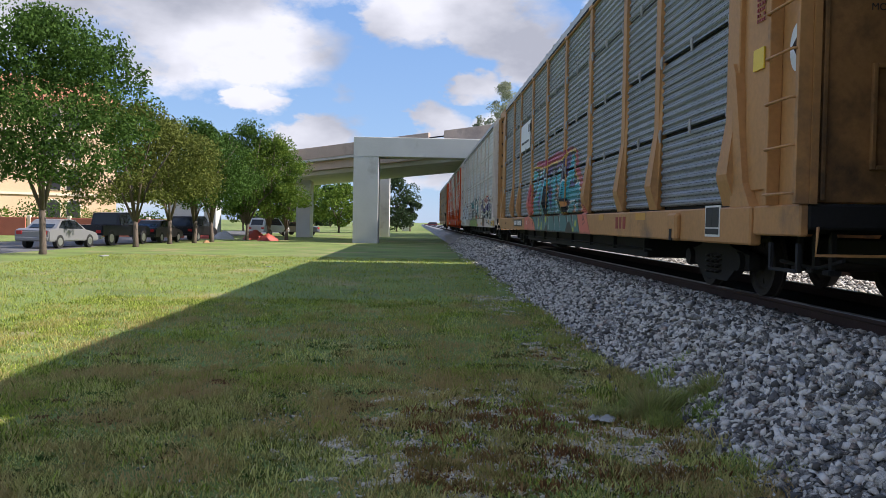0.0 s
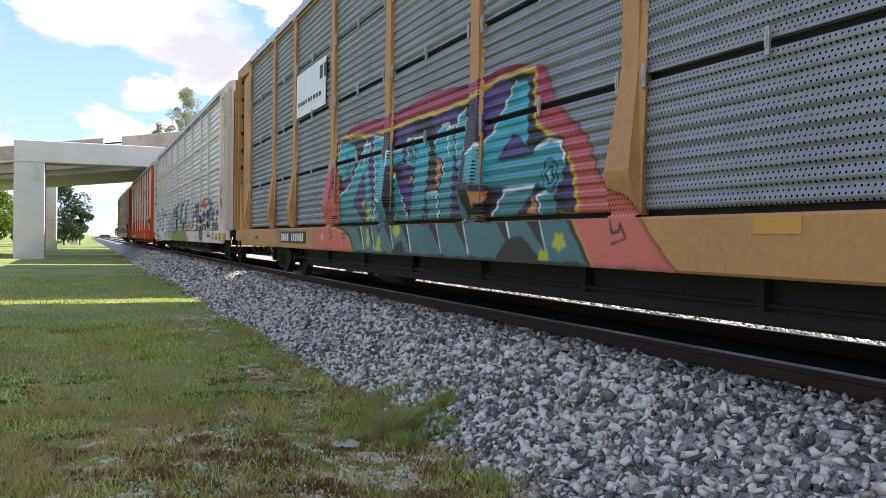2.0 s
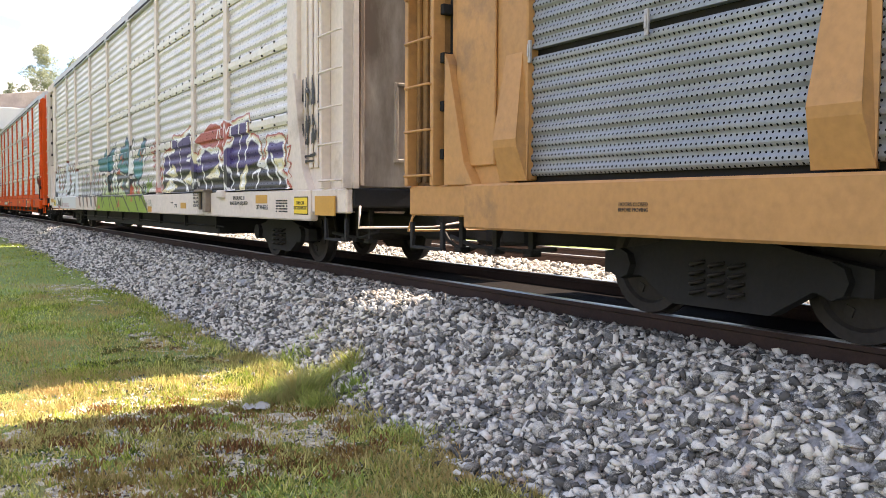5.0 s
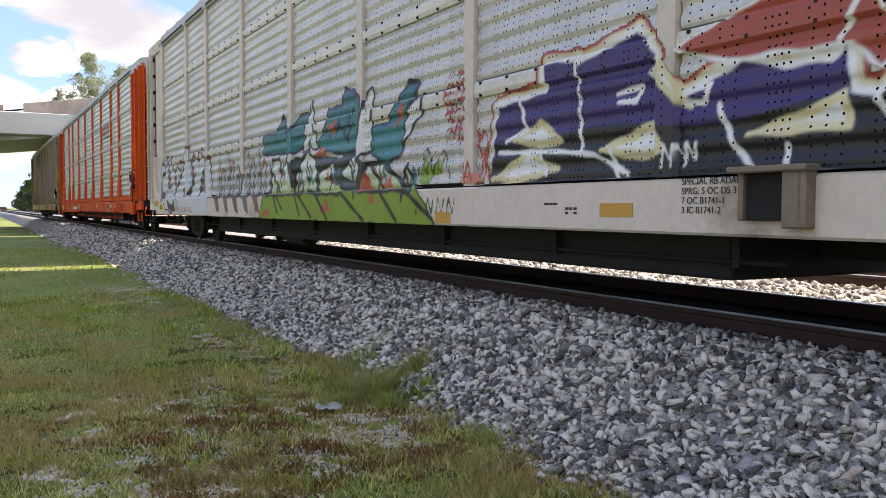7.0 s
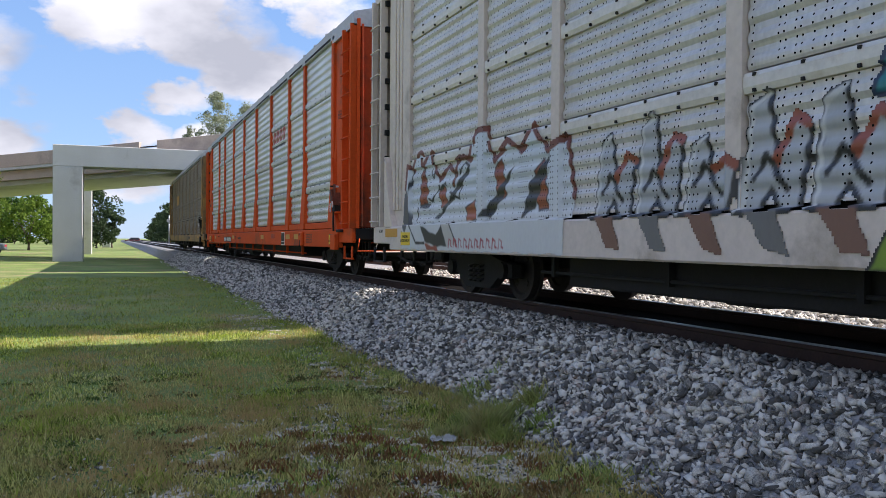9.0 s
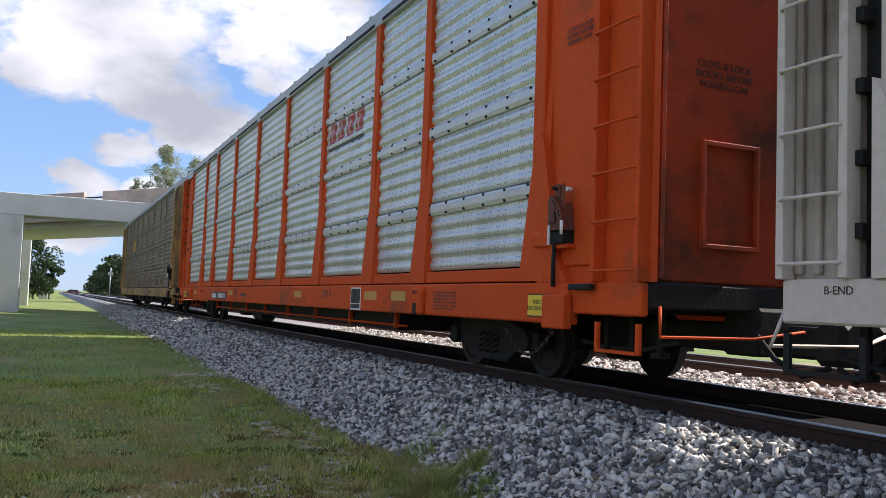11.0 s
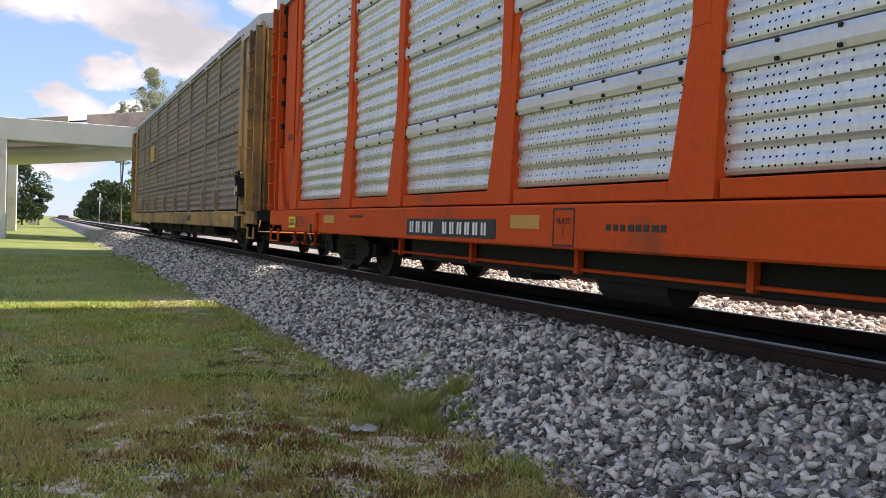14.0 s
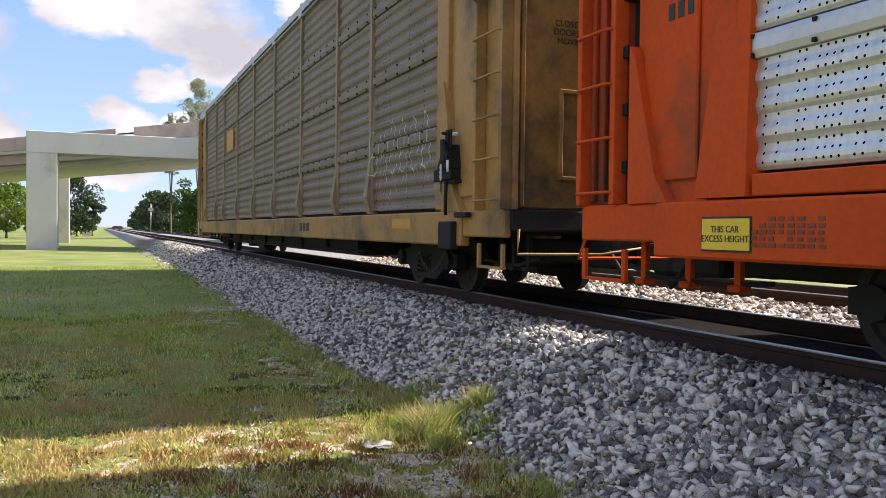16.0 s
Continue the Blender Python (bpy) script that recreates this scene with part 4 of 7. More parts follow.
def wheelset(e):
    bm = bmesh.new()
    for x in (-0.75, 0.75):
        s = 1 if x > 0 else -1
        prof = [(0.10, -0.05), (0.10, 0.05), (0.28, 0.03), (0.30, 0.055), (WHEEL_R, 0.06), (WHEEL_R, -0.03), (WHEEL_R + 0.025, -0.035), (WHEEL_R + 0.025, -0.065), (0.30, -0.06), (0.28, -0.02)]
        n = 28
        rings = [[bm.verts.new((x + s * a, r * math.cos(2 * math.pi * k / n), r * math.sin(2 * math.pi * k / n))) for k in range(n)] for r, a in prof]
        for a, b in zip(rings, rings[1:] + rings[:1]):
            for k in range(n):
                bm.faces.new((a[k], a[(k + 1) % n], b[(k + 1) % n], b[k]))
        for k in range(4):      # casting marks on the plate
            a = k * math.pi / 2
            box(bm, x + s * 0.02, 0.2 * math.cos(a) - 0.03, 0.2 * math.sin(a) - 0.03, x + s * 0.05, 0.2 * math.cos(a) + 0.03, 0.2 * math.sin(a) + 0.03)
    tube(bm, [(-0.98, 0, 0), (0.98, 0, 0)], 0.085, 12)
    bmesh.ops.recalc_face_normals(bm, faces=bm.faces[:])
    return part("wheelset", bm, M_WHEEL, e)


def truck_parts(e, ya, yb):
    c = (ya + yb) / 2
    for x in (-0.98, 0.98):
        bm = bmesh.new()
        prism(bm, [(ya - 0.22, 0.30), (ya + 0.16, 0.30), (ya + 0.45, 0.13), (yb - 0.45, 0.13), (yb - 0.16, 0.30), (yb + 0.22, 0.30), (yb + 0.22, 0.46), (yb - 0.2, 0.52), (c + 0.3, 0.60), (c - 0.3, 0.60), (ya + 0.2, 0.52), (ya - 0.22, 0.46)], "x", x - 0.06, x + 0.06)
        for y in (ya, yb):
            prism(bm, [(y + 0.11 * math.cos(k * math.pi / 4), 0.38 + 0.11 * math.sin(k * math.pi / 4)) for k in range(8)], "x", x - 0.12, x + 0.12)
        part("truck_side_frame", bm, M_BLACK, e)
        for i in range(3):
            bm = bmesh.new()
            y = c - 0.16 + 0.16 * i
            pts = [(x + (-0.065 if x < 0 else 0.065) + 0.05 * math.cos(a * 0.9), y + 0.055 * math.sin(a * 0.9), 0.20 + 0.009 * a) for a in range(30)]
            tube(bm, pts, 0.013, 5)
            part("truck_spring", bm, M_WHEEL, e)
    bm = bmesh.new()
    box(bm, -0.95, c - 0.18, 0.3, 0.95, c + 0.18, 0.58, 0.03)
    part("truck_bolster", bm, M_BLACK, e)


def autorack(style, label):
    st = STYLES[style]
    e = empty("autorack_car", TC, 0, RAIL_Z, label, "railway car", "cars of the freight train")
    for s in (-1, 1):
        bm = bmesh.new()
        x0, x1 = (-W2, -W2 + 0.12) if s < 0 else (W2 - 0.12, W2)
        box(bm, x0, -0.65, SILL0, x1, CAR_L + 0.65, SILL1, 0.018)
        ya, yb = -END_L + 0.03, CAR_L + END_L - 0.03
        xa, xb = (x0 + 0.03, x1 - 0.01) if s < 0 else (x0 + 0.01, x1 - 0.03)
        box(bm, xa, ya, SILL0 + 0.10, xb, -0.65, SILL1 + 0.0, 0.015)
        box(bm, xa, CAR_L + 0.65, SILL0 + 0.10, xb, yb, SILL1 + 0.0, 0.015)
        part("side_sill", bm, st["body"], e)
    bm = bmesh.new()
    box(bm, -W2 + 0.13, -END_L + 0.3, 0.72, W2 - 0.13, CAR_L + END_L - 0.3, 0.98)
    part("deck", bm, M_BLACK, e)
    bm = bmesh.new()
    box(bm, -0.32, -END_L + 0.1, 0.42, 0.32, CAR_L + END_L - 0.1, 0.67, 0.02)
    low = 0.285 if style in ("tan", "white") else 0.345
    box(bm, -1.2, 4.3, low, 1.2, CAR_L - 4.3, 0.66, 0.02)
    part("centre_sill", bm, M_BLACK, e)
    # brake rigging under the floor
    bm = bmesh.new()
    tube(bm, [(-1.25, 3.8, 0.42), (-1.25, CAR_L - 3.8, 0.42)], 0.018, 6)
    for i in range(8):
        y = 4.2 + i * 2.0
        box(bm, -1.28, y - 0.03, 0.38, -1.22, y + 0.03, 0.62)
    part("brake_rod", bm, st["body"] if style == "orange" else M_BLACK, e)
    bm = bmesh.new()
    prism(bm, [(-0.95 + 0.17 * math.cos(k * math.pi / 6), 0.34 + 0.17 * math.sin(k * math.pi / 6)) for k in range(12)], "y", 13.2, 14.1)
    part("air_reservoir", bm, M_BLACK, e)
    bm = bmesh.new(); box(bm, -1.1, 15.2, 0.26, -0.75, 15.7, 0.56, 0.02); part("brake_valve", bm, M_BLACK, e)
    # panels, posts
    meshes = {}
    for i, (a, b) in enumerate(zip(POSTS, POSTS[1:])):
        w = round(b - a, 2)
        for t in range(4):
            if (w, t) not in meshes:
                meshes[w, t] = (panel_mesh(style, w, t), None if st["gap"] or t == 3 else band_mesh(style, w, t))
            me, bd = meshes[w, t]
            ob = new("side_panel", me); ob.parent = e; ob.location = (0, a, 0)
            if bd:
                ob = new("joint_plate", bd); ob.parent = e; ob.location = (0, a, 0)
        if st["gap"]:
            if "latch" not in meshes:
                meshes["latch"] = latch_mesh()
            for t in range(1, 4):
                for fy in ((0.5,) if w < 2 else (0.06, 0.5, 0.94)):
                    ob = new("latch", meshes["latch"]); ob.parent = e; ob.location = (0, a + w * fy, TIERS[t])
        if kick(style):
            bm = bmesh.new(); box(bm, PX - 0.07, a + 0.25, 0.985, PX + 0.03, b - 0.25, 1.115, 0.008); part("kick_plate", bm, st["body"], e)
    bm = post_bm(style)
    pm = bpy.data.meshes.new("post"); bm.to_mesh(pm); bm.free(); pm.materials.append(M_DPOST if style == "brown" else st["body"])
    for y in POSTS:
        ob = new("post", pm); ob.parent = e; ob.location = (0, y, 0)
    for y in (0.0, CAR_L):      # corner posts are wider
        cw = 0.095 if style == "orange" else 0.16
        bm = bmesh.new(); box(bm, PX - 0.058, y - cw, 0.987, PX + 0.057, y + cw, EAVE - 0.043, 0.012); part("corner_post", bm, st["body"], e)
    # black sheet standing in for the shaded inside; far side, top rail, roof
    bm = bmesh.new(); box(bm, PX + 0.06, 0.0, 0.98, PX + 0.09, CAR_L, EAVE - 0.05); part("dark_inside_sheet", bm, M_BLACK, e)
    bm = bmesh.new(); box(bm, W2 - 0.16, 0.0, 0.98, W2 - 0.08, CAR_L, EAVE - 0.05); part("far_side_wall", bm, st["panel"], e)
    bm = bmesh.new(); box(bm, PX - 0.06, -0.16, EAVE - 0.09, PX + 0.1, CAR_L + 0.16, EAVE + 0.0, 0.012); part("top_rail", bm, st["body"] if style == "tan" else M_ROOF, e)
    bm = bmesh.new()
    n = 10
    prof = [(-W2 + 0.06 + (2 * W2 - 0.12) * k / n, EAVE + 0.15 + 0.17 * (1 - (2 * k / n - 1) ** 4)) for k in range(n + 1)]
    prism(bm, prof + [(W2 - 0.06, EAVE - 0.02), (-W2 + 0.06, EAVE - 0.02)], "y", 0.0, CAR_L)
    y = 0.6
    while y < CAR_L:
        prism(bm, [(x * 1.004, z + 0.03) for x, z in prof] + [(x, z - 0.01) for x, z in prof[::-1]], "y", y, y + 0.09)
        y += 1.1
    part("roof", bm, M_ROOF, e)
    bm = bmesh.new()      # black strips painted as the shade in notches under the roof's edge
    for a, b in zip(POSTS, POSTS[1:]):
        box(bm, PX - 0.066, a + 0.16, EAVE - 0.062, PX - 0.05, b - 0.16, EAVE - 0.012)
    tagged(part("eave_shade_strip", bm, M_BLACK, e), kind="stuff")
    for s in (-1, 1):
        end_parts(style, e, s)
    truck_parts(e, *AXLES[:2]); truck_parts(e, *AXLES[2:])
    WHEELS.extend((wheelset(e), y) for y in AXLES)
    return e


WHEELS = []
CARS = [
    autorack("tan", "tan autorack car with grey perforated panels and an added sun block"),
    autorack("tan", "tan autorack car with grey perforated panels and a teal graffiti piece"),
    autorack("white", "dirty white autorack car covered with purple, teal and green graffiti"),
    autorack("orange", "orange autorack car with bare ridged aluminium side panels"),
    autorack("brown", "weathered mustard autorack car with dusty brown side panels"),
]
LEAD, CAR_A, CAR_B, CAR_C, CAR_D = CARS
# Unseen box added to keep sunlight out of the gap behind the lead car.
bm = bmesh.new(); box(bm, -0.7, CAR_L + END_L - 0.06, 1.0, 1.45, CAR_L + END_L + 1.3, EAVE + 0.15, 0.05); part("added_sun_block", bm, M_BLACK, LEAD, "unseen black block added against sun in the gap")


def code_plate(e, y, z, w, h, n):
    """Black number plate with a row of white bars."""
    plate_part("code_plate", y, z, w, h, M_INK, e, label="black stencil plate with white bars")
    p = w * 0.9 / (n + 1)
    for y0, k in ((y + w * 0.45, 4), (y + w * 0.45 - 5 * p, n - 4)):
        bars_part("stencil", y0, z - h * 0.33, k, p * 0.26, h * 0.66, p * 0.74, M_WINK, e, x=-W2 - 0.010)
        bars_part("stencil", y0 - p * 0.36, z - h * 0.33, k, p * 0.2, h * 0.66, p * 0.8, M_WINK, e, x=-W2 - 0.010)


def vent_plate(e, y, z):
    plate_part("plate_frame", y, z, 0.44, 0.33, M_WINK, e, label="white framed black stencil plate")
    plate_part("plate_field", y + 0.09, z + 0.04, 0.19, 0.21, M_INK, e, x=-W2 - 0.008)
    plate_part("plate_field", y - 0.105, z + 0.04, 0.18, 0.21, M_INK, e, x=-W2 - 0.008)
    plate_part("plate_field", y, z - 0.11, 0.39, 0.06, M_INK, e, x=-W2 - 0.008)


def placard(e, y, z):
    plate_part("placard_border", y, z, 0.44, 0.215, M_INK, e)
    plate_part("height_placard", y, z, 0.415, 0.19, M_YEL, e, x=-W2 - 0.008, label="yellow placard with black lettering")
    text_part("placard_words", "THIS CAR\nEXCESS HEIGHT", y, z - 0.0, 0.058, M_INK, e, x=-W2 - 0.013)


def valve_box(e, y, material):
    """Boxed jacking pad that stands out of the sill."""
    bm = bmesh.new()
    box(bm, -W2 - 0.07, y - 0.17, SILL0 + 0.0, -W2 + 0.02, y + 0.17, SILL1 - 0.04, 0.03)
    jb = part("jack_pad", bm, material, e)
    bm = bmesh.new()
    box(bm, -W2 - 0.074, y - 0.05, SILL0 + 0.0, -W2 - 0.06, y + 0.05, SILL0 + 0.14, 0.0)
    part("jack_slot", bm, M_BLACK, jb)


M_RUST = mat("rusty_brown_paint", (0.20, 0.058, 0.03), 0.75, var=0.35, scale=5, fine=30, bump=0.2, stain=(0.05, 0.03, 0.025), stain_amt=0.5)


def hand_brake(e, y, material):
    """Brake gear by the ladder: bracket, ratchet housing with lugs, drilled lever with a white grip, chain and rod."""
    x = -W2
    bm = bmesh.new()
    box(bm, x - 0.03, y + 0.18, 1.30, x + 0.1, y + 0.45, 1.44, 0.012)
    prism(bm, [(y + 0.17, 1.30), (y + 0.17, 1.62), (y + 0.20, 1.62), (y + 0.32, 1.47), (y + 0.32, 1.30)], "x", x - 0.035, x - 0.015)
    box(bm, x - 0.02, y - 0.12, 1.27, x + 0.1, y + 0.17, 1.31, 0.006)
    g = part("brake_gear", bm, material, e, "grimy painted brake gear with a drilled lever")
    bm = bmesh.new()
    prism(bm, [(y + 0.06, 1.68), (y - 0.05, 1.68), (y - 0.10, 1.43), (y + 0.12, 1.43)], "x", x - 0.08, x + 0.09)
    rust = M_RUST if material == M_ORG else M_BLACK
    for dy, z0, z1, r, d in ((0.0, 1.55, 1.80, 0.042, 0.06), (0.03, 1.5, 1.69, 0.05, 0.10)):
        prism(bm, [(y + dy - r, z0), (y + dy + r, z0)] + [(y + dy + r * math.cos(k * math.pi / 8), z1 + r * math.sin(k * math.pi / 8)) for k in range(9)], "x", x - d, x - d + 0.03)
    prism(bm, [(y - 0.05, 1.62), (y - 0.065, 1.84), (y - 0.085, 1.84), (y - 0.09, 1.62)], "x", x - 0.05, x - 0.03)
    part("ratchet_housing", bm, rust, g)
    bm = bmesh.new()
    for dy, z in ((0.0, 1.80), (0.03, 1.69)):
        prism(bm, [(y + dy + 0.016 * math.cos(k * math.pi / 5), z + 0.016 * math.sin(k * math.pi / 5)) for k in range(10)], "x", x - 0.115, x - 0.05)
    part("pivot_pin", bm, M_RAIL, g)
    bm = bmesh.new()
    prism(bm, [(y + 0.03, 1.735), (y - 0.03, 1.73), (y - 0.175, 1.545), (y - 0.18, 1.48), (y - 0.155, 1.49), (y - 0.04, 1.635), (y + 0.02, 1.655)], "x", x - 0.125, x - 0.105)
    lv = part("brake_lever", bm, rust, g)
    bm = bmesh.new()
    for k in range(5):
        t = k / 4
        cy, cz = y - 0.04 - 0.105 * t, 1.68 - 0.135 * t
        prism(bm, [(cy + 0.013 * math.cos(q * math.pi / 4), cz + 0.013 * math.sin(q * math.pi / 4)) for q in range(8)], "x", x - 0.128, x - 0.12)
    tagged(part("lever_hole", bm, M_BLACK, lv), kind="stuff")
    bm = bmesh.new(); tube(bm, [(x - 0.115, y - 0.168, 1.50), (x - 0.115, y - 0.17, 1.38)], 0.015, 8); part("grip", bm, M_WINK, lv, "white worn grip")
    bm = bmesh.new(); box(bm, x - 0.05, y - 0.09, 1.31, x + 0.08, y + 0.15, 1.43, 0.01); part("chain_drum", bm, M_BLACK, g)
    bm = bmesh.new()
    for k in range(7):
        z = 1.46 - 0.024 * k
        box(bm, x - 0.10 - (0.012 if k % 2 else 0.005), y + 0.06 - (0.005 if k % 2 else 0.012), z - 0.016, x - 0.10 + (0.012 if k % 2 else 0.005), y + 0.06 + (0.005 if k % 2 else 0.012), z + 0.016)
    tagged(part("short_chain", bm, M_SIGN, g, "bright steel chain"), kind="stuff")
    bm = bmesh.new()
    tube(bm, [(x - 0.03, y + 0.07, 1.30), (x - 0.035, y + 0.075, 1.12), (x - 0.03, y + 0.08, 0.93)], 0.02, 6)
    part("brake_rod", bm, M_BLACK, g)
    bm = bmesh.new(); prism(bm, [(y - 0.10 + 0.02 * math.cos(k * math.pi / 5), 1.79 + 0.02 * math.sin(k * math.pi / 5)) for k in range(10)], "x", x - 0.03, x + 0.02); part("reflector", bm, M_SIGN, g)
    # boxed guide on the sill, and a dark hand hold
    bm = bmesh.new(); box(bm, x - 0.07, y - 0.16, 0.56, x + 0.02, y + 0.20, 0.86, 0.012); part("chain_guide", bm, material, e)
    bm = bmesh.new(); box(bm, x - 0.05, y - 0.50, 0.90, x + 0.02, y - 0.18, 0.955, 0.012); part("hand_hold", bm, M_BLACK, e)
    n = 22
    bm = bmesh.new()
    for i in range(n):
        t = i / (n - 1)
        p = Vector((-W2 - 0.01, y + 0.1 + 0.85 * t, 0.52 - 0.22 * math.sin(math.pi * t)))
        box(bm, p.x - (0.016 if i % 2 else 0.006), p.y - 0.026, p.z - (0.006 if i % 2 else 0.016), p.x + (0.016 if i % 2 else 0.006), p.y + 0.026, p.z + (0.006 if i % 2 else 0.016))
    tagged(part("brake_chain", bm, M_RAIL, g), kind="stuff")


# lettering and plates, car by car
text_part("route_words", "R1", 15.3, 0.80, 0.16, M_WINK, CAR_A, x=-W2 - 0.022)
code_plate(CAR_A, 17.48, 0.80, 2.0, 0.21, 10)
vent_plate(CAR_A, 0.35, 0.83)
valve_box(CAR_A, 1.6, M_TAN)
plate_part("ochre_mark", 3.24, 0.90, 0.5, 0.10, M_GOLD, CAR_A); plate_part("ochre_mark", 5.75, 0.90, 0.35, 0.10, M_GOLD, CAR_A)
bars_part("red_mark", 4.7, 0.72, 3, 0.19, 0.18, 0.04, M_RINK, CAR_A)
bars_part("load_stencil", 12.9, 0.66, 8, 0.10, 0.05, 0.03, M_INK, CAR_A, rows=1)
plate_part("route_placard", -0.62, 2.35, 0.24, 0.2, M_YEL, CAR_A, x=PX - 0.046)
bars_part("data_stencil", -0.55, 2.9, 4, 0.03, 0.03, 0.02, M_RINK, CAR_A, x=PX - 0.046, rows=5)
text_part("door_words", "DOORS CLOSED\nBEFORE MOVING", 20.95, 0.79, 0.035, M_INK, CAR_A)
plate_part("road_sign", 16.55, 3.35, 2.0, 0.78, M_SIGN, CAR_A, x=PX - 0.035, label="white sheet with a dark emblem")
bars_part("emblem", 15.9, 3.42, 2, 0.22, 0.22, 0.05, M_INK, CAR_A, x=PX - 0.041)
bars_part("emblem_stencil", 17.4, 3.15, 9, 0.14, 0.07, 0.04, M_INK, CAR_A, x=PX - 0.041)
text_part("data_words", "* WHEEL BASE\nSWING MOTION TRUCKS\nSPECIAL RB ADAPTERS\nSPRG: 5 OC D5 3 IC D5\n7 OC B1741-1\n3 IC-B1741-2", 4.37, 0.915, 0.062, M_INK, CAR_B, align="LEFT")
bars_part("data_stencil", 5.62, 0.76, 3, 0.04, 0.02, 0.012, M_INK, CAR_B, rows=2)
bars_part("data_stencil", 5.9, 0.80, 5, 0.03, 0.016, 0.008, M_INK, CAR_B)
plate_part("ochre_mark", 5.02, 0.76, 0.36, 0.10, M_GOLD, CAR_B); plate_part("ochre_mark", 7.62, 0.68, 0.32, 0.11, M_GOLD, CAR_B); plate_part("ochre_mark", 1.0, 0.86, 0.45, 0.11, M_GOLD, CAR_B)
plate_part("ochre_mark", -1.1, 0.78, 0.55, 0.22, M_GOLD, CAR_B)
text_part("brake_words", "SPECIAL NO. 24\nBRAKE BEAM REQUIRED:", 1.95, 0.84, 0.075, M_INK, CAR_B)
text_part("end_words", "B-END", CAR_L + 1.2, 0.90, 0.07, M_INK, CAR_B, x=-W2 + 0.028)
text_part("wheel_words", '28" WHEELS', 0.97, 0.75, 0.085, M_INK, CAR_B)
bars_part("data_stencil", 0.45, 0.83, 8, 0.04, 0.02, 0.012, M_INK, CAR_B, rows=5)
placard(CAR_B, -0.4, 0.78); placard(CAR_B, CAR_L - 0.15, 0.78)
plate_part("ochre_mark", 21.15, 0.86, 0.5, 0.11, M_GOLD, CAR_B); plate_part("ochre_mark", 22.85, 0.87, 0.6, 0.13, M_GOLD, CAR_B)
bm = bmesh.new(); box(bm, -W2 - 0.09, 3.36, 0.66, -W2 + 0.02, 3.40, 1.0, 0.01); box(bm, -W2 - 0.09, 3.40, 0.66, -W2 + 0.02, 3.52, 1.0, 0.01); box(bm, -W2 - 0.12, 3.34, 0.98, -W2 + 0.02, 3.9, 1.02, 0.01); box(bm, -W2 - 0.06, 3.82, 0.70, -W2 + 0.02, 3.86, 1.0, 0.01); jb = part("jack_pad", bm, M_BANDB, CAR_B, "rusty step bracket")
bm = bmesh.new(); box(bm, -W2 - 0.03, 3.53, 0.70, -W2 + 0.015, 3.81, 0.975); part("jack_slot", bm, M_BLACK, jb)
bm = bmesh.new(); box(bm, -W2 - 0.06, 2.6, 0.88, -W2 + 0.02, 2.9, 1.0, 0.02); part("route_box", bm, M_WHT, CAR_B)
code_plate(CAR_C, 16.15, 0.745, 2.15, 0.19, 10)
vent_plate(CAR_C, 4.98, 0.77)
valve_box(CAR_C, 2.6, M_ORG); valve_box(CAR_C, 20.9, M_ORG)
placard(CAR_C, 22.22, 0.76); placard(CAR_C, -0.2, 0.76)
for y in (3.3, 4.35, 8.2, 14.55, 20.2):
    plate_part("ochre_mark", y, 0.82, 0.5, 0.12, M_GOLD, CAR_C)
bars_part("red_mark", 6.65, 0.78, 3, 0.14, 0.12, 0.03, M_RINK, CAR_C)
bars_part("load_stencil", 13.35, 0.76, 8, 0.07, 0.05, 0.02, M_INK, CAR_C)
text_part("brake_words", "NO. 12 BRAKE BEAM", 19.0, 0.86, 0.06, M_INK, CAR_C)
text_part("jack_words", "JACK", 2.6, 0.87, 0.06, M_INK, CAR_C, x=-W2 - 0.073)
bars_part("data_stencil", 2.2, 0.86, 9, 0.055, 0.022, 0.016, M_FADE, CAR_C, rows=6)
bars_part("data_stencil", 22.15, 0.84, 10, 0.055, 0.022, 0.016, M_FADE, CAR_C, rows=5)
bm = bmesh.new()
for y in (14.08, 13.78):
    box(bm, -W2 - 0.004, y - 0.008, 0.63, -W2 + 0.01, y + 0.008, 0.93)
for z in (0.63, 0.93):
    box(bm, -W2 - 0.004, 13.78, z - 0.008, -W2 + 0.01, 14.08, z + 0.008)
part("plate_outline", bm, M_INK, CAR_C)
text_part("plate_words", "PLATE\nJ", 13.93, 0.79, 0.075, M_INK, CAR_C)
text_part("plate_words", "EXCEEDS\nPLATE\nC", 14.15, 0.80, 0.06, M_INK, CAR_A)
text_part("door_words", "CLOSE & LOCK\nDOORS BEFORE\nMOVING CAR", -0.65, 3.2, 0.06, M_INK, CAR_C, x=PX - 0.046)
hand_brake(CAR_C, -0.53, M_ORG); hand_brake(CAR_D, -0.40, M_BLACK)
plate_part("road_sign", 16.4, 3.3, 1.2, 0.6, M_GOLD, CAR_D, x=PX - 0.036, label="faded yellow emblem sheet")
bars_part("stencil", 6.9, 0.72, 3, 0.22, 0.15, 0.05, M_INK, CAR_D)
plate_part("ochre_mark", 1.2, 0.84, 0.7, 0.12, M_GOLD, CAR_D)


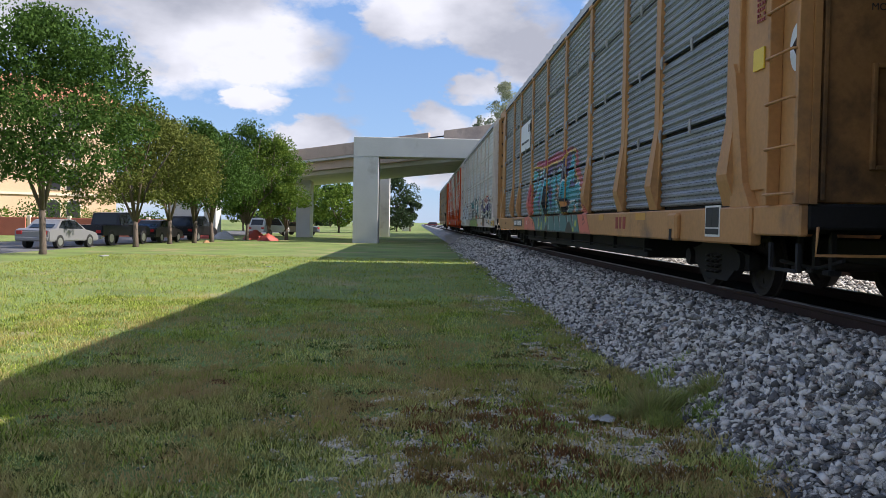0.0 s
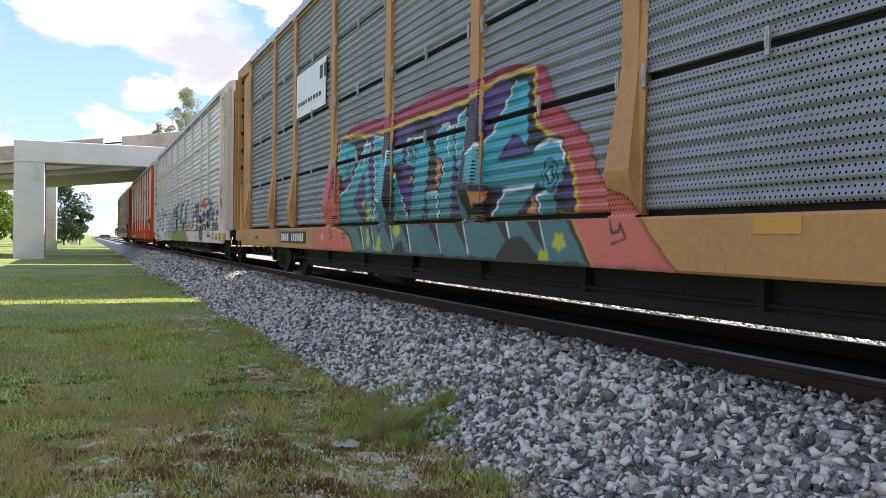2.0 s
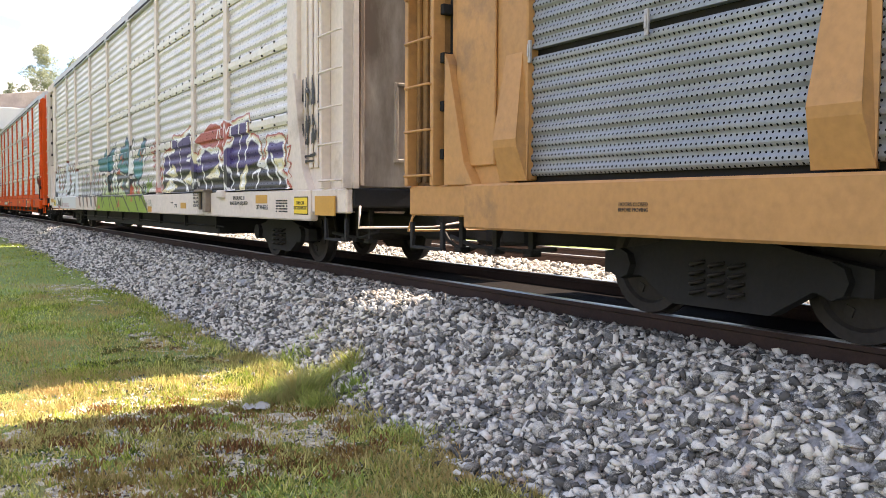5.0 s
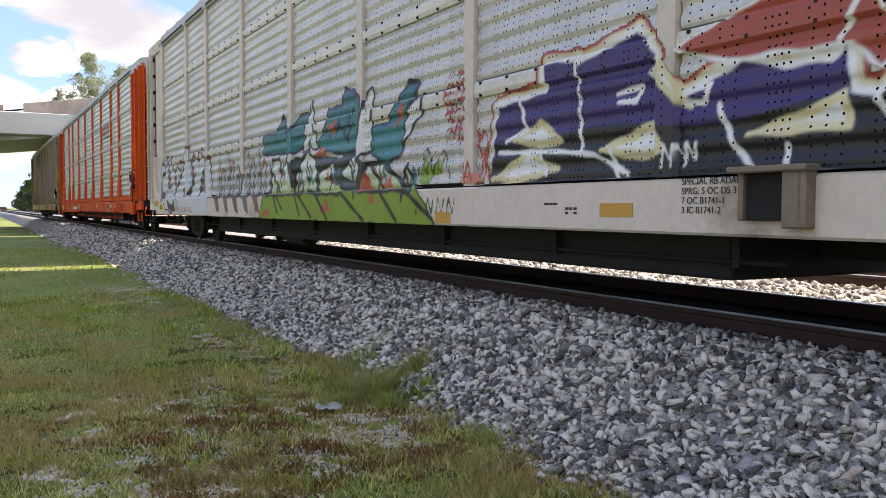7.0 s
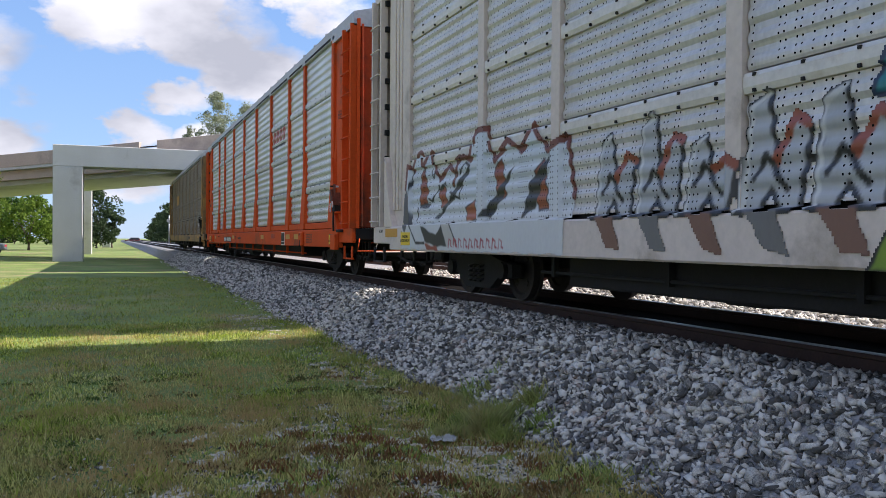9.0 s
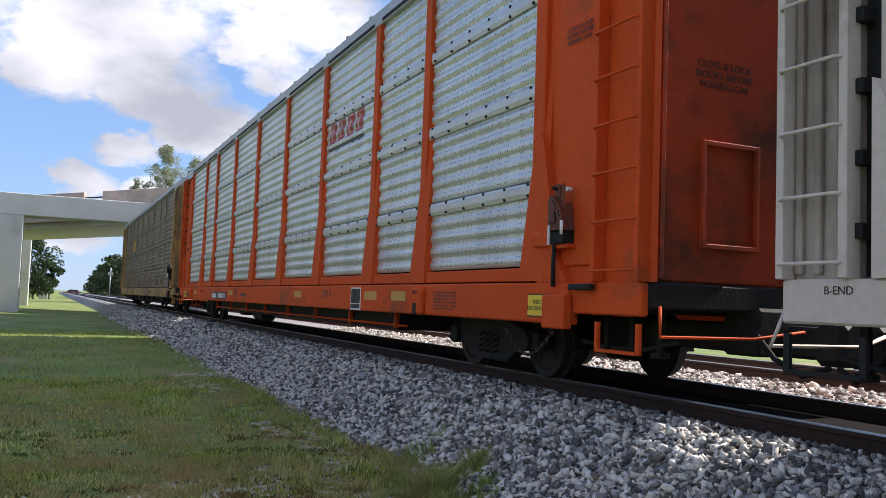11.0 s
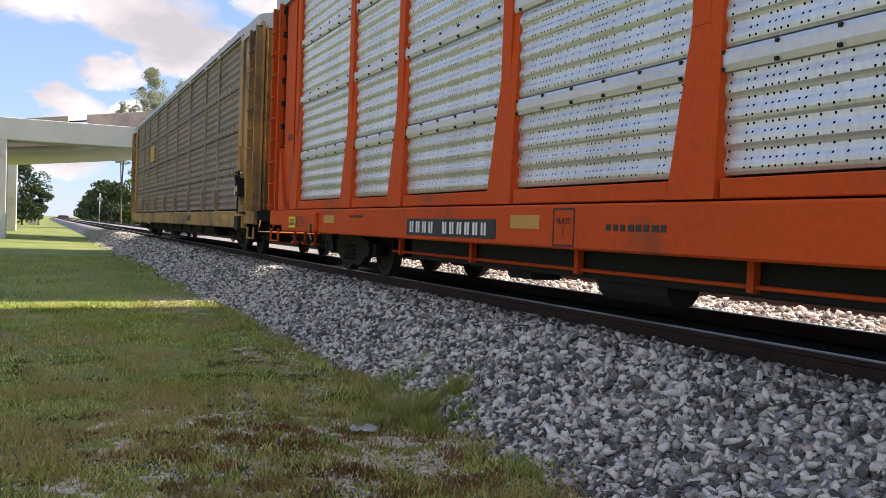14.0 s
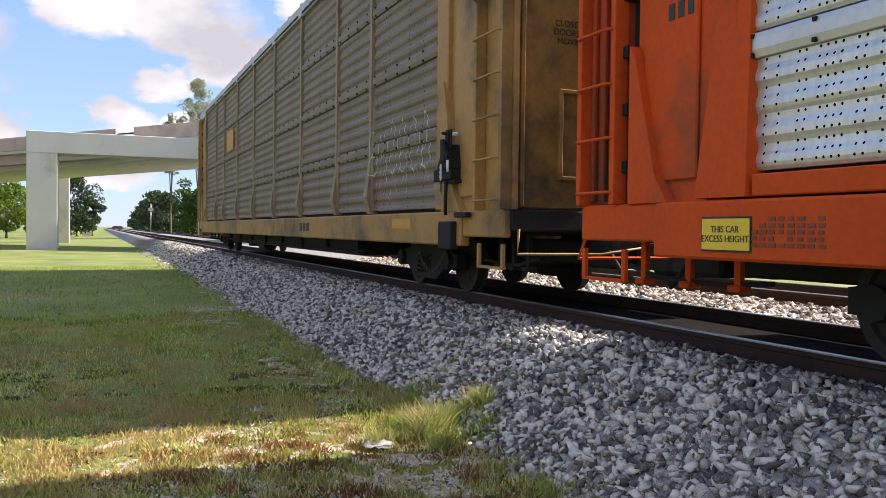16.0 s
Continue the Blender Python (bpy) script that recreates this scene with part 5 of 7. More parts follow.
def door_words(e, sgn):
    """Warning on the near end door."""
    y = -END_L + 0.045
    cu = bpy.data.curves.new("door_words", "FONT")
    cu.body, cu.size, cu.align_x, cu.extrude = "CLOSE & LOCK\nDOORS BEFORE\nMOVING CAR", 0.085, "CENTER", 0.001
    tmp = bpy.data.objects.new("door_words", cu)
    me = bpy.data.meshes.new_from_object(tmp); bpy.data.objects.remove(tmp)
    me.materials.append(M_INK)
    ob = new("door_words", me); ob.parent = e
    ob.matrix_local = Matrix.Translation((-0.75, y, 2.75)) @ Matrix(((1, 0, 0, 0), (0, 0, -1, 0), (0, 1, 0, 0), (0, 0, 0, 1)))


for c in (CAR_A, CAR_C, CAR_D):
    door_words(c, -1)
bm = bmesh.new(); prism(bm, [(-1.36 + 0.15 * math.cos(k * math.pi / 10), 2.32 + 0.21 * math.sin(k * math.pi / 10)) for k in range(20)], "x", PX - 0.012, PX + 0.01); part("round_sticker", bm, M_SIGN, CAR_A, "torn round white sticker")
bm = bmesh.new(); prism(bm, [(-1.36 + 0.1 * math.cos(k * 2.2), 2.34 + 0.15 * math.sin(k * 2.2)) for k in range(3)], "x", PX - 0.016, PX - 0.01); part("sticker_mark", bm, M_RAIL, CAR_A)
bars_part("height_stencil", 22.9, 2.2, 3, 0.07, 0.11, 0.03, M_INK, CAR_C, x=PX - 0.034)
plate_part("route_card", -0.95, 2.9, 0.14, 0.12, M_SIGN, CAR_C, x=PX - 0.034)
# ---- graffiti: paint that lies on the sheets, posts and sills ----
M_PAINT = panel_mat("spray_paint", (0.9, 0.9, 0.9), 0.0, 0.45, 0.040, 0.036, 0.0075, attr=True, dirt_amt=0.1)
M_PAINTW = panel_mat("spray_paint_white_car", (0.9, 0.9, 0.9), 0.0, 0.45, 0.05, 0.055, 0.0085, 0.55, attr=True, dirt_amt=0.1)
M_PAINTE = panel_mat("spray_paint_plain", (0.9, 0.9, 0.9), 0.0, 0.5, 5.0, 5.0, 0.0001, attr=True, dirt_amt=0.1)


def skin(style, Y, Z):
    """The outermost surface of a car's near side."""
    st = STYLES[style]
    x = PX - wave(Z, st["per"], st["amp"])
    if not st["gap"]:
        for t in range(3):
            x = np.where((Z > TIERS[t + 1] - 0.15) & (Z < TIERS[t + 1]), PX - 0.036, x)
    foot = {"deep": ([0.98, 1.24, 1.30, 2.05, 5], [-0.06, -0.14, -0.15, -0.045, -0.045]), "small": ([0.98, 1.15, 1.22, 1.72, 5], [-0.04, -0.09, -0.11, -0.04, -0.04]),
            "none": ([0.98, 5], [-0.045, -0.045]), "wide": ([0.98, 2.15, 5], [-0.095, -0.05, -0.05])}[st["foot"]]
    px = PX + np.interp(Z, *foot)
    w = {"deep": np.interp(Z, [0.98, 1.2, 2.05], [0.175, 0.15, 0.10]), "small": np.interp(Z, [0.98, 1.72], [0.11, 0.085])}.get(st["foot"], 0.085)
    w = w + 0.014
    for p in POSTS:
        x = np.where(np.abs(Y - p) < w, np.minimum(x, px), x)
    for p in (0.0, CAR_L):
        x = np.where(np.abs(Y - p) < 0.17, np.minimum(x, PX - 0.058), x)
    for base, s in ((0.0, -1), (CAR_L, 1)):
        d = (Y - base) * s
        x = np.where(d > 0.16, PX, x)
        x = np.where((d > 0.30) & (d < 0.95) & (Z > 1.12), PX - 0.04, x)
    return np.where(Z < SILL1 + 0.02, -W2, x) - 0.006


def sdf(poly, U, V):
    """Distance to a polygon, negative inside."""
    p = np.asarray(poly, float)
    q = np.roll(p, -1, axis=0)
    d2, ins = np.full(U.shape, 1e9), np.zeros(U.shape, bool)
    for (ax, ay), (bx, by) in zip(p, q):
        ex, ey = bx - ax, by - ay
        t = np.clip(((U - ax) * ex + (V - ay) * ey) / (ex * ex + ey * ey + 1e-12), 0, 1)
        d2 = np.minimum(d2, (U - ax - t * ex) ** 2 + (V - ay - t * ey) ** 2)
        c = ((ay > V) != (by > V)) & (U < ex * (V - ay) / (by - ay + 1e-12) + ax)
        ins ^= c
    return np.where(ins, -1, 1) * np.sqrt(d2)


def line_d(pts, U, V):
    p = np.asarray(pts, float)
    d2 = np.full(U.shape, 1e9)
    for (ax, ay), (bx, by) in zip(p, p[1:]):
        ex, ey = bx - ax, by - ay
        t = np.clip(((U - ax) * ex + (V - ay) * ey) / (ex * ex + ey * ey + 1e-12), 0, 1)
        d2 = np.minimum(d2, (U - ax - t * ex) ** 2 + (V - ay - t * ey) ** 2)
    return np.sqrt(d2)


class Canvas:
    """A painted stretch of a car's side. u runs to the right as seen, from y0; v is the height over the rail."""

    def __init__(self, y0, y1, z0, z1, du=0.02, dv=0.0165):
        self.y0 = y0
        u, v = np.arange(0, y0 - y1, du), np.arange(z0, z1, dv)
        self.U, self.V = np.meshgrid(u, v)
        self.A = np.zeros(self.U.shape)
        self.C = np.zeros(self.U.shape + (3,))
        self.wob = 0.012 * np.sin(self.U * 17 + self.V * 9) + 0.008 * np.sin(self.V * 31 - self.U * 7)

    def at(self, *pts):
        """Places along the car and heights over the rail, as u and v."""
        return [(self.y0 - a, b) for a, b in pts]

    def put(self, mask, col):
        m = np.clip(mask, 0, 1)[..., None]
        col = np.asarray(col, float)
        self.C = self.C * (1 - m) + col * m
        self.A = np.maximum(self.A, m[..., 0])

    def fill(self, poly, col, grow=0.0, soft=0.02):
        self.put((grow - sdf(poly, self.U, self.V) + self.wob * 0.6) / soft + 0.5, col)

    def edge(self, poly, col, w=0.03, off=0.0):
        self.put((w - np.abs(sdf(poly, self.U, self.V) - off)) / 0.014 + 0.5, col)

    def line(self, pts, col, w=0.03):
        self.put((w - line_d(pts, self.U, self.V) + self.wob * 0.3) / 0.014 + 0.5, col)

    def dots(self, seed, n, r, col, within):
        rng = np.random.RandomState(seed)
        for _ in range(n):
            cu, cv = rng.uniform(self.U.min(), self.U.max()), rng.uniform(self.V.min(), self.V.max())
            rr = r * rng.uniform(0.5, 1.2)
            d = np.hypot((self.U - cu) * rng.uniform(0.7, 1.1), self.V - cv) - rr + 0.012 * np.sin(5 * np.arctan2(self.V - cv, self.U - cu))
            self.put(np.where(within, np.clip(-d / 0.03 + 0.5, 0, 1), 0), col)

    def grad(self, low, high, z0, z1):
        t = np.clip((self.V - z0) / (z1 - z0), 0, 1)[..., None]
        return np.asarray(low) * (1 - t) + np.asarray(high) * t

    def build(self, car, style, name, material, label):
        Y = self.y0 - self.U
        X = skin(style, Y, self.V)
        i = np.arange(Y.size).reshape(Y.shape)
        f = np.stack([i[:-1, :-1], i[:-1, 1:], i[1:, 1:], i[1:, :-1]], -1)
        a = self.A > 0.45
        keep = a[:-1, :-1] & a[1:, :-1] & a[:-1, 1:] & a[1:, 1:]
        if style == "tan":      # the open slots between the tiers stay unpainted
            zc = self.V[:-1, :-1]
            off = np.min([np.abs(Y[:-1, :-1] - p) for p in POSTS], axis=0) > 0.17
            for t in TIERS[:4]:
                keep &= ~((zc > t - 0.035) & (zc < t + 0.012) & off) | (zc < SILL1 - 0.01)
        F = f[keep]
        used, inv = np.unique(F, return_inverse=True)
        V3 = np.stack([X, Y, self.V], -1).reshape(-1, 3)[used]
        me = mesh_np(name, V3, inv.reshape(-1, 4), material)
        me.materials.append(M_PAINTE)
        low = (V3[inv.reshape(-1, 4)[:, 0], 2] < SILL1 + 0.02).astype(np.int32)
        me.polygons.foreach_set("material_index", low)
        at = me.color_attributes.new("paint", "FLOAT_COLOR", "POINT")
        col = np.ones((len(used), 4), np.float32)
        col[:, :3] = self.C.reshape(-1, 3)[used]
        at.data.foreach_set("color", col.ravel())
        ob = new(name, me); ob.parent = car; ob["label"] = label
        return ob


BLK, WHI = (0.012, 0.012, 0.015), (0.78, 0.78, 0.76)


def piece_teal():
    c = Canvas(16.3, 6.3, 0.602, 2.6, 0.0135, 0.013)
    U, V = c.U, c.V
    q = c.at
    halo = q((15.95, 0.6), (15.83, 0.97), (15.61, 1.23), (15.43, 1.52), (15.18, 1.71), (14.86, 1.94), (14.8, 2.3), (13.9, 2.44), (12.4, 2.36), (11.0, 2.46), (9.9, 2.36), (9.16, 2.42), (8.5, 2.3), (8.29, 1.97), (7.81, 1.62), (7.64, 1.3), (7.14, 1.11), (6.59, 0.6))
    c.fill(halo, c.grad((0.62, 0.14, 0.095), (0.40, 0.035, 0.10), 1.0, 2.3), soft=0.10)
    rim = q((14.72, 0.97), (14.8, 1.72), (14.87, 2.12), (14.59, 2.28), (13.93, 2.25), (13.24, 2.17), (12.4, 2.16), (11.6, 2.2), (10.85, 2.18), (9.92, 2.2), (9.4, 2.3), (8.68, 2.28), (8.67, 1.8), (8.28, 1.62), (8.05, 1.37), (7.95, 0.97))
    c.fill(rim, (0.62, 0.42, 0.03), 0.05)
    night = np.where((np.sin(U * 5.1 + V * 2.0) > -0.1)[..., None], (0.085, 0.035, 0.19), (0.016, 0.014, 0.022))
    c.fill(rim, night * np.clip((V - 0.75) * 1.2, 0.15, 1)[..., None])
    sill = q((14.7, 0.985), (14.12, 0.91), (13.87, 0.81), (13.66, 0.6), (7.6, 0.6), (7.95, 1.0))
    c.fill(sill, (0.62, 0.42, 0.03), 0.035); c.fill(sill, BLK, 0.02); c.fill(sill, (0.045, 0.155, 0.16), -0.03)
    teal = c.grad((0.05, 0.20, 0.20), (0.03, 0.42, 0.52), 1.05, 1.8)
    letters = (
        q((14.71, 1.44), (14.2, 1.58), (13.73, 1.89), (13.41, 2.16), (13.35, 2.04), (13.51, 1.77), (14.01, 1.29), (13.49, 1.0), (14.66, 1.0)),
        q((14.81, 2.03), (14.7, 2.2), (14.27, 2.21), (13.92, 2.09), (13.83, 1.98), (14.1, 1.75), (14.52, 1.66), (14.76, 1.77)),
        q((13.57, 1.74), (13.45, 2.09), (13.23, 2.09), (13.35, 1.84), (13.25, 1.52), (13.08, 1.0), (13.4, 1.0)),
        q((13.1, 2.18), (12.69, 2.12), (12.61, 1.91), (12.38, 1.72), (12.31, 1.13), (12.47, 1.12), (12.74, 1.68), (12.76, 1.36), (13.02, 1.35)),
        q((13.08, 1.0), (13.05, 1.29), (12.69, 1.33), (12.49, 1.28), (12.3, 1.08), (12.56, 0.92), (12.68, 1.02)),
        q((12.42, 1.9), (11.98, 1.9), (11.96, 1.73), (12.38, 1.73)),
        q((12.3, 1.63), (12.16, 1.52), (11.73, 1.0), (12.26, 1.0)),
        q((11.79, 2.0), (11.13, 1.96), (11.08, 1.86), (11.17, 1.47), (11.3, 1.0), (11.71, 1.0), (11.56, 1.65), (11.82, 1.71)),
        q((11.19, 1.32), (10.87, 1.33), (10.79, 1.0), (11.09, 1.0)),
        q((10.66, 2.0), (10.38, 2.0), (10.45, 1.33), (10.47, 1.0), (10.73, 1.0), (10.83, 1.31), (10.69, 1.53)),
        q((10.93, 1.86), (10.76, 2.04), (10.55, 2.05), (10.56, 1.72), (10.67, 1.68), (10.89, 1.7)),
        q((10.32, 2.05), (10.12, 2.15), (9.93, 1.69), (10.2, 1.71), (9.84, 1.0), (10.13, 1.0), (10.36, 1.71)),
        q((9.9, 1.65), (9.45, 1.84), (9.16, 2.1), (9.03, 2.24), (8.78, 2.2), (8.78, 1.61), (9.02, 1.64), (9.01, 1.79), (9.36, 1.55), (8.62, 1.55), (8.62, 1.25), (9.62, 1.32), (9.86, 1.38)),
        q((9.22, 1.25), (8.65, 1.27), (8.98, 1.0), (9.5, 1.0)),
        q((8.64, 1.6), (8.4, 1.65), (8.22, 1.61), (8.15, 1.46), (8.18, 1.3), (8.34, 1.18), (8.65, 1.31)),
        q((8.6, 1.19), (8.34, 1.23), (8.26, 1.0), (8.52, 1.0)))
    for p in letters:
        c.fill(p, BLK, 0.04)
    for k, p in enumerate(letters):
        c.fill(p, teal)
        c.dots(k, 9, 0.11, (0.42, 0.44, 0.05), sdf(p, U, V) < -0.03)
        c.line((p[-1], p[0], p[1]) if k % 2 else p[:4], WHI, 0.015)
    for p in (q((13.99, 1.29), (13.53, 1.7), (13.42, 1.1)), q((12.16, 1.54), (11.6, 1.55), (11.74, 1.11)), q((9.3, 1.57), (9.06, 1.74), (8.72, 1.58))):
        c.fill(p, BLK, 0.03); c.fill(p, (0.09, 0.04, 0.21))
    for p in (q((13.62, 1.3), (13.48, 1.37), (13.47, 1.18)), q((10.88, 1.67), (10.73, 1.66), (10.82, 1.37), (10.91, 1.38)), q((8.78, 1.03), (8.66, 1.17), (8.58, 1.03)), q((10.17, 1.1), (10.21, 1.26), (10.06, 1.1)), q((11.76, 1.55), (11.62, 1.55), (11.69, 1.44)), q((9.75, 1.28), (9.55, 1.27), (9.72, 1.12))):
        c.fill(p, BLK, 0.025); c.fill(p, (0.62, 0.26, 0.09))
    for a, v in ((14.33, 1.87), (11.61, 1.84), (8.39, 1.35), (12.62, 1.12)):
        u = c.y0 - a
        for r, col in ((0.15, BLK), (0.125, (0.035, 0.34, 0.42)), (0.085, BLK), (0.05, (0.05, 0.4, 0.5)), (0.022, WHI)):
            c.put((r - np.hypot((U - u) * 1.15, V - v)) / 0.014 + 0.5, col)
    # points of the letters run down over the sill
    for a in (13.45, 13.0, 12.25, 11.65, 10.75, 10.05, 9.1, 8.5):
        c.fill(q((a + 0.14, 1.0), (a - 0.1, 1.0), (a - 0.26, 0.66)), BLK); c.line(q((a - 0.1, 1.0), (a - 0.26, 0.66)), WHI, 0.011)
    c.fill(q((12.1, 0.6), (11.95, 0.72), (11.7, 0.78), (11.55, 0.6)), BLK); c.fill(q((9.2, 0.6), (9.0, 0.8), (8.7, 0.85), (8.3, 0.6)), BLK)
    c.dots(5, 42, 0.09, (0.42, 0.45, 0.04), (sdf(sill, U, V) < -0.03) & (V < 0.96))
    for a in (15.0, 7.35):      # small black initials on the coral
        c.line(q((a, 0.95), (a - 0.03, 0.86), (a - 0.12, 0.87), (a - 0.12, 0.93), (a - 0.2, 0.82), (a - 0.03, 0.78)), BLK, 0.012)
    c.build(CAR_A, "tan", "graffiti_piece", M_PAINT, "teal block-letter graffiti with coral and yellow edges")


def piece_green():
    c = Canvas(14.1, 7.5, 0.602, 2.4, 0.0135, 0.013)
    q = c.at
    base = q((13.85, 0.6), (13.62, 0.97), (11.31, 0.97), (9.4, 0.98), (8.25, 0.98), (7.99, 0.8), (7.8, 0.6))
    c.fill(base, BLK, 0.03); c.fill(base, (0.19, 0.30, 0.03))
    low = (q((13.44, 0.99), (13.39, 1.51), (13.05, 1.52), (13.01, 1.22), (12.65, 1.53), (12.34, 0.99)), q((12.13, 1.0), (12.06, 1.43), (11.73, 1.56), (11.46, 1.39), (11.4, 0.99), (11.66, 1.05), (11.79, 0.99)),
           q((11.35, 0.99), (11.3, 1.27), (10.75, 1.37), (10.78, 1.24), (11.12, 1.16), (10.51, 1.04), (10.38, 0.97)), q((10.49, 1.25), (10.03, 1.45), (9.84, 1.29), (9.94, 1.1), (10.4, 1.16)),
           q((9.76, 0.99), (9.71, 1.28), (9.24, 1.29), (8.58, 0.99)), q((8.7, 1.05), (8.60, 1.22), (8.36, 0.98), (8.5, 0.97)), q((12.3, 1.0), (12.25, 1.3), (12.1, 1.3), (11.95, 1.0)))
    c.fill(q((13.6, 0.99), (13.5, 1.42), (12.9, 1.3), (12.3, 1.52), (11.8, 1.5), (11.2, 1.5), (10.6, 1.42), (10.2, 1.5), (9.7, 1.34), (9.2, 1.3), (8.5, 0.99)), (0.035, 0.06, 0.075), 0.0, 0.03)
    pale = c.grad((0.36, 0.46, 0.16), (0.72, 0.72, 0.66), 1.0, 1.3)
    for k, p in enumerate(low):
        c.fill(p, BLK, 0.05); c.fill(p, pale)
        c.line(p[:3], BLK, 0.018)
        m = np.mean(np.array(p), axis=0)
        c.line([(m[0] - 0.12, m[1] + 0.1), (m[0] + 0.02, m[1] - 0.06), (m[0] + 0.14, m[1] + 0.02)], BLK if k % 2 else (0.45, 0.09, 0.05), 0.022)
        c.line([(m[0] - 0.05, m[1] + 0.22), (m[0] + 0.04, m[1] + 0.02), (m[0] - 0.02, m[1] - 0.2)], BLK, 0.02)
        c.line([(m[0] + 0.1, m[1] + 0.16), (m[0] + 0.16, m[1] - 0.08)], (0.02, 0.20, 0.22), 0.03)
    teal = (q((13.9, 1.65), (13.75, 1.93), (13.22, 1.91), (12.81, 2.17), (12.65, 1.89), (12.43, 1.93), (12.07, 2.1), (11.74, 2.09), (11.87, 1.66), (12.35, 1.6)),
            q((11.42, 1.62), (10.92, 1.9), (10.97, 2.07), (10.51, 2.08), (10.37, 2.27), (10.09, 2.22), (9.83, 2.12), (9.91, 1.65), (10.03, 1.5), (10.5, 1.49)),
            q((9.58, 1.71), (9.07, 1.72), (8.66, 2.07), (8.55, 2.13), (8.32, 2.1), (8.6, 1.78), (8.74, 1.38), (9.1, 1.31), (9.54, 1.43)))
    tint = c.grad((0.02, 0.22, 0.24), (0.015, 0.12, 0.17), 1.5, 2.3)
    for p in teal:
        c.fill(p, (0.02, 0.035, 0.08), 0.045); c.fill(p, tint)
        c.line(p[2:7], (0.02, 0.03, 0.07), 0.02)
    c.line(q((10.9, 1.72), (10.5, 1.85), (10.3, 1.62), (10.1, 2.0)), (0.02, 0.03, 0.08), 0.035)
    for p in (q((11.95, 1.6), (11.58, 2.24), (11.49, 1.85), (11.38, 1.6), (11.6, 1.62), (11.65, 1.82), (11.74, 1.62)), q((9.87, 1.67), (9.69, 2.12), (9.5, 2.19), (9.58, 1.48), (9.99, 1.4)), q((8.53, 1.84), (8.2, 1.95), (8.26, 1.8), (8.7, 1.5), (8.6, 1.74))):
        c.fill(p, BLK, 0.045); c.fill(p, (0.72, 0.72, 0.70))
    for p in (q((9.8, 0.97), (9.73, 1.23), (9.44, 0.97)), q((10.91, 1.87), (10.6, 1.91), (10.81, 1.7)), q((8.94, 1.7), (8.6, 1.96), (8.63, 1.82), (8.87, 1.67)), q((11.07, 0.7), (10.8, 0.9), (10.69, 0.71)), q((9.52, 0.83), (9.33, 0.93), (9.25, 0.83)), q((9.31, 1.01), (9.06, 1.13), (8.93, 1.0)), q((13.71, 0.64), (13.43, 0.78), (13.25, 0.66)), q((11.5, 1.5), (11.0, 1.45), (11.2, 1.62))):
        c.fill(p, (0.45, 0.10, 0.05))
    for p in (q((13.56, 1.45), (12.68, 0.75)), q((12.42, 1.39), (11.87, 0.66)), q((11.48, 1.16), (10.79, 0.62)), q((10.54, 1.07), (9.59, 0.62)), q((9.57, 1.27), (9.16, 0.98), (8.68, 0.63)), q((9.17, 1.25), (8.48, 0.96), (7.84, 0.66)), q((9.84, 1.24), (9.89, 0.9)), q((13.2, 1.1), (12.9, 0.7)), q((12.0, 1.0), (11.4, 0.64))):
        c.line(p, BLK, 0.028)
    # loose green tag beside it
    c.fill(q((8.32, 1.05), (8.2, 1.36), (8.05, 1.2), (7.75, 1.3), (7.8, 1.12), (8.0, 1.1), (8.1, 1.0)), (0.22, 0.36, 0.05))
    for p in (q((8.35, 1.12), (8.22, 1.3), (8.15, 1.12), (8.05, 1.3), (8.0, 1.12), (7.9, 1.28), (7.85, 1.14)), q((8.2, 1.34), (8.12, 1.4), (8.06, 1.34)), q((7.82, 1.32), (7.75, 1.36), (7.64, 1.02))):
        c.line(p, BLK, 0.013)
    c.build(CAR_B, "white", "graffiti_piece", M_PAINTW, "teal, white and green spiky graffiti letters with black outlines")


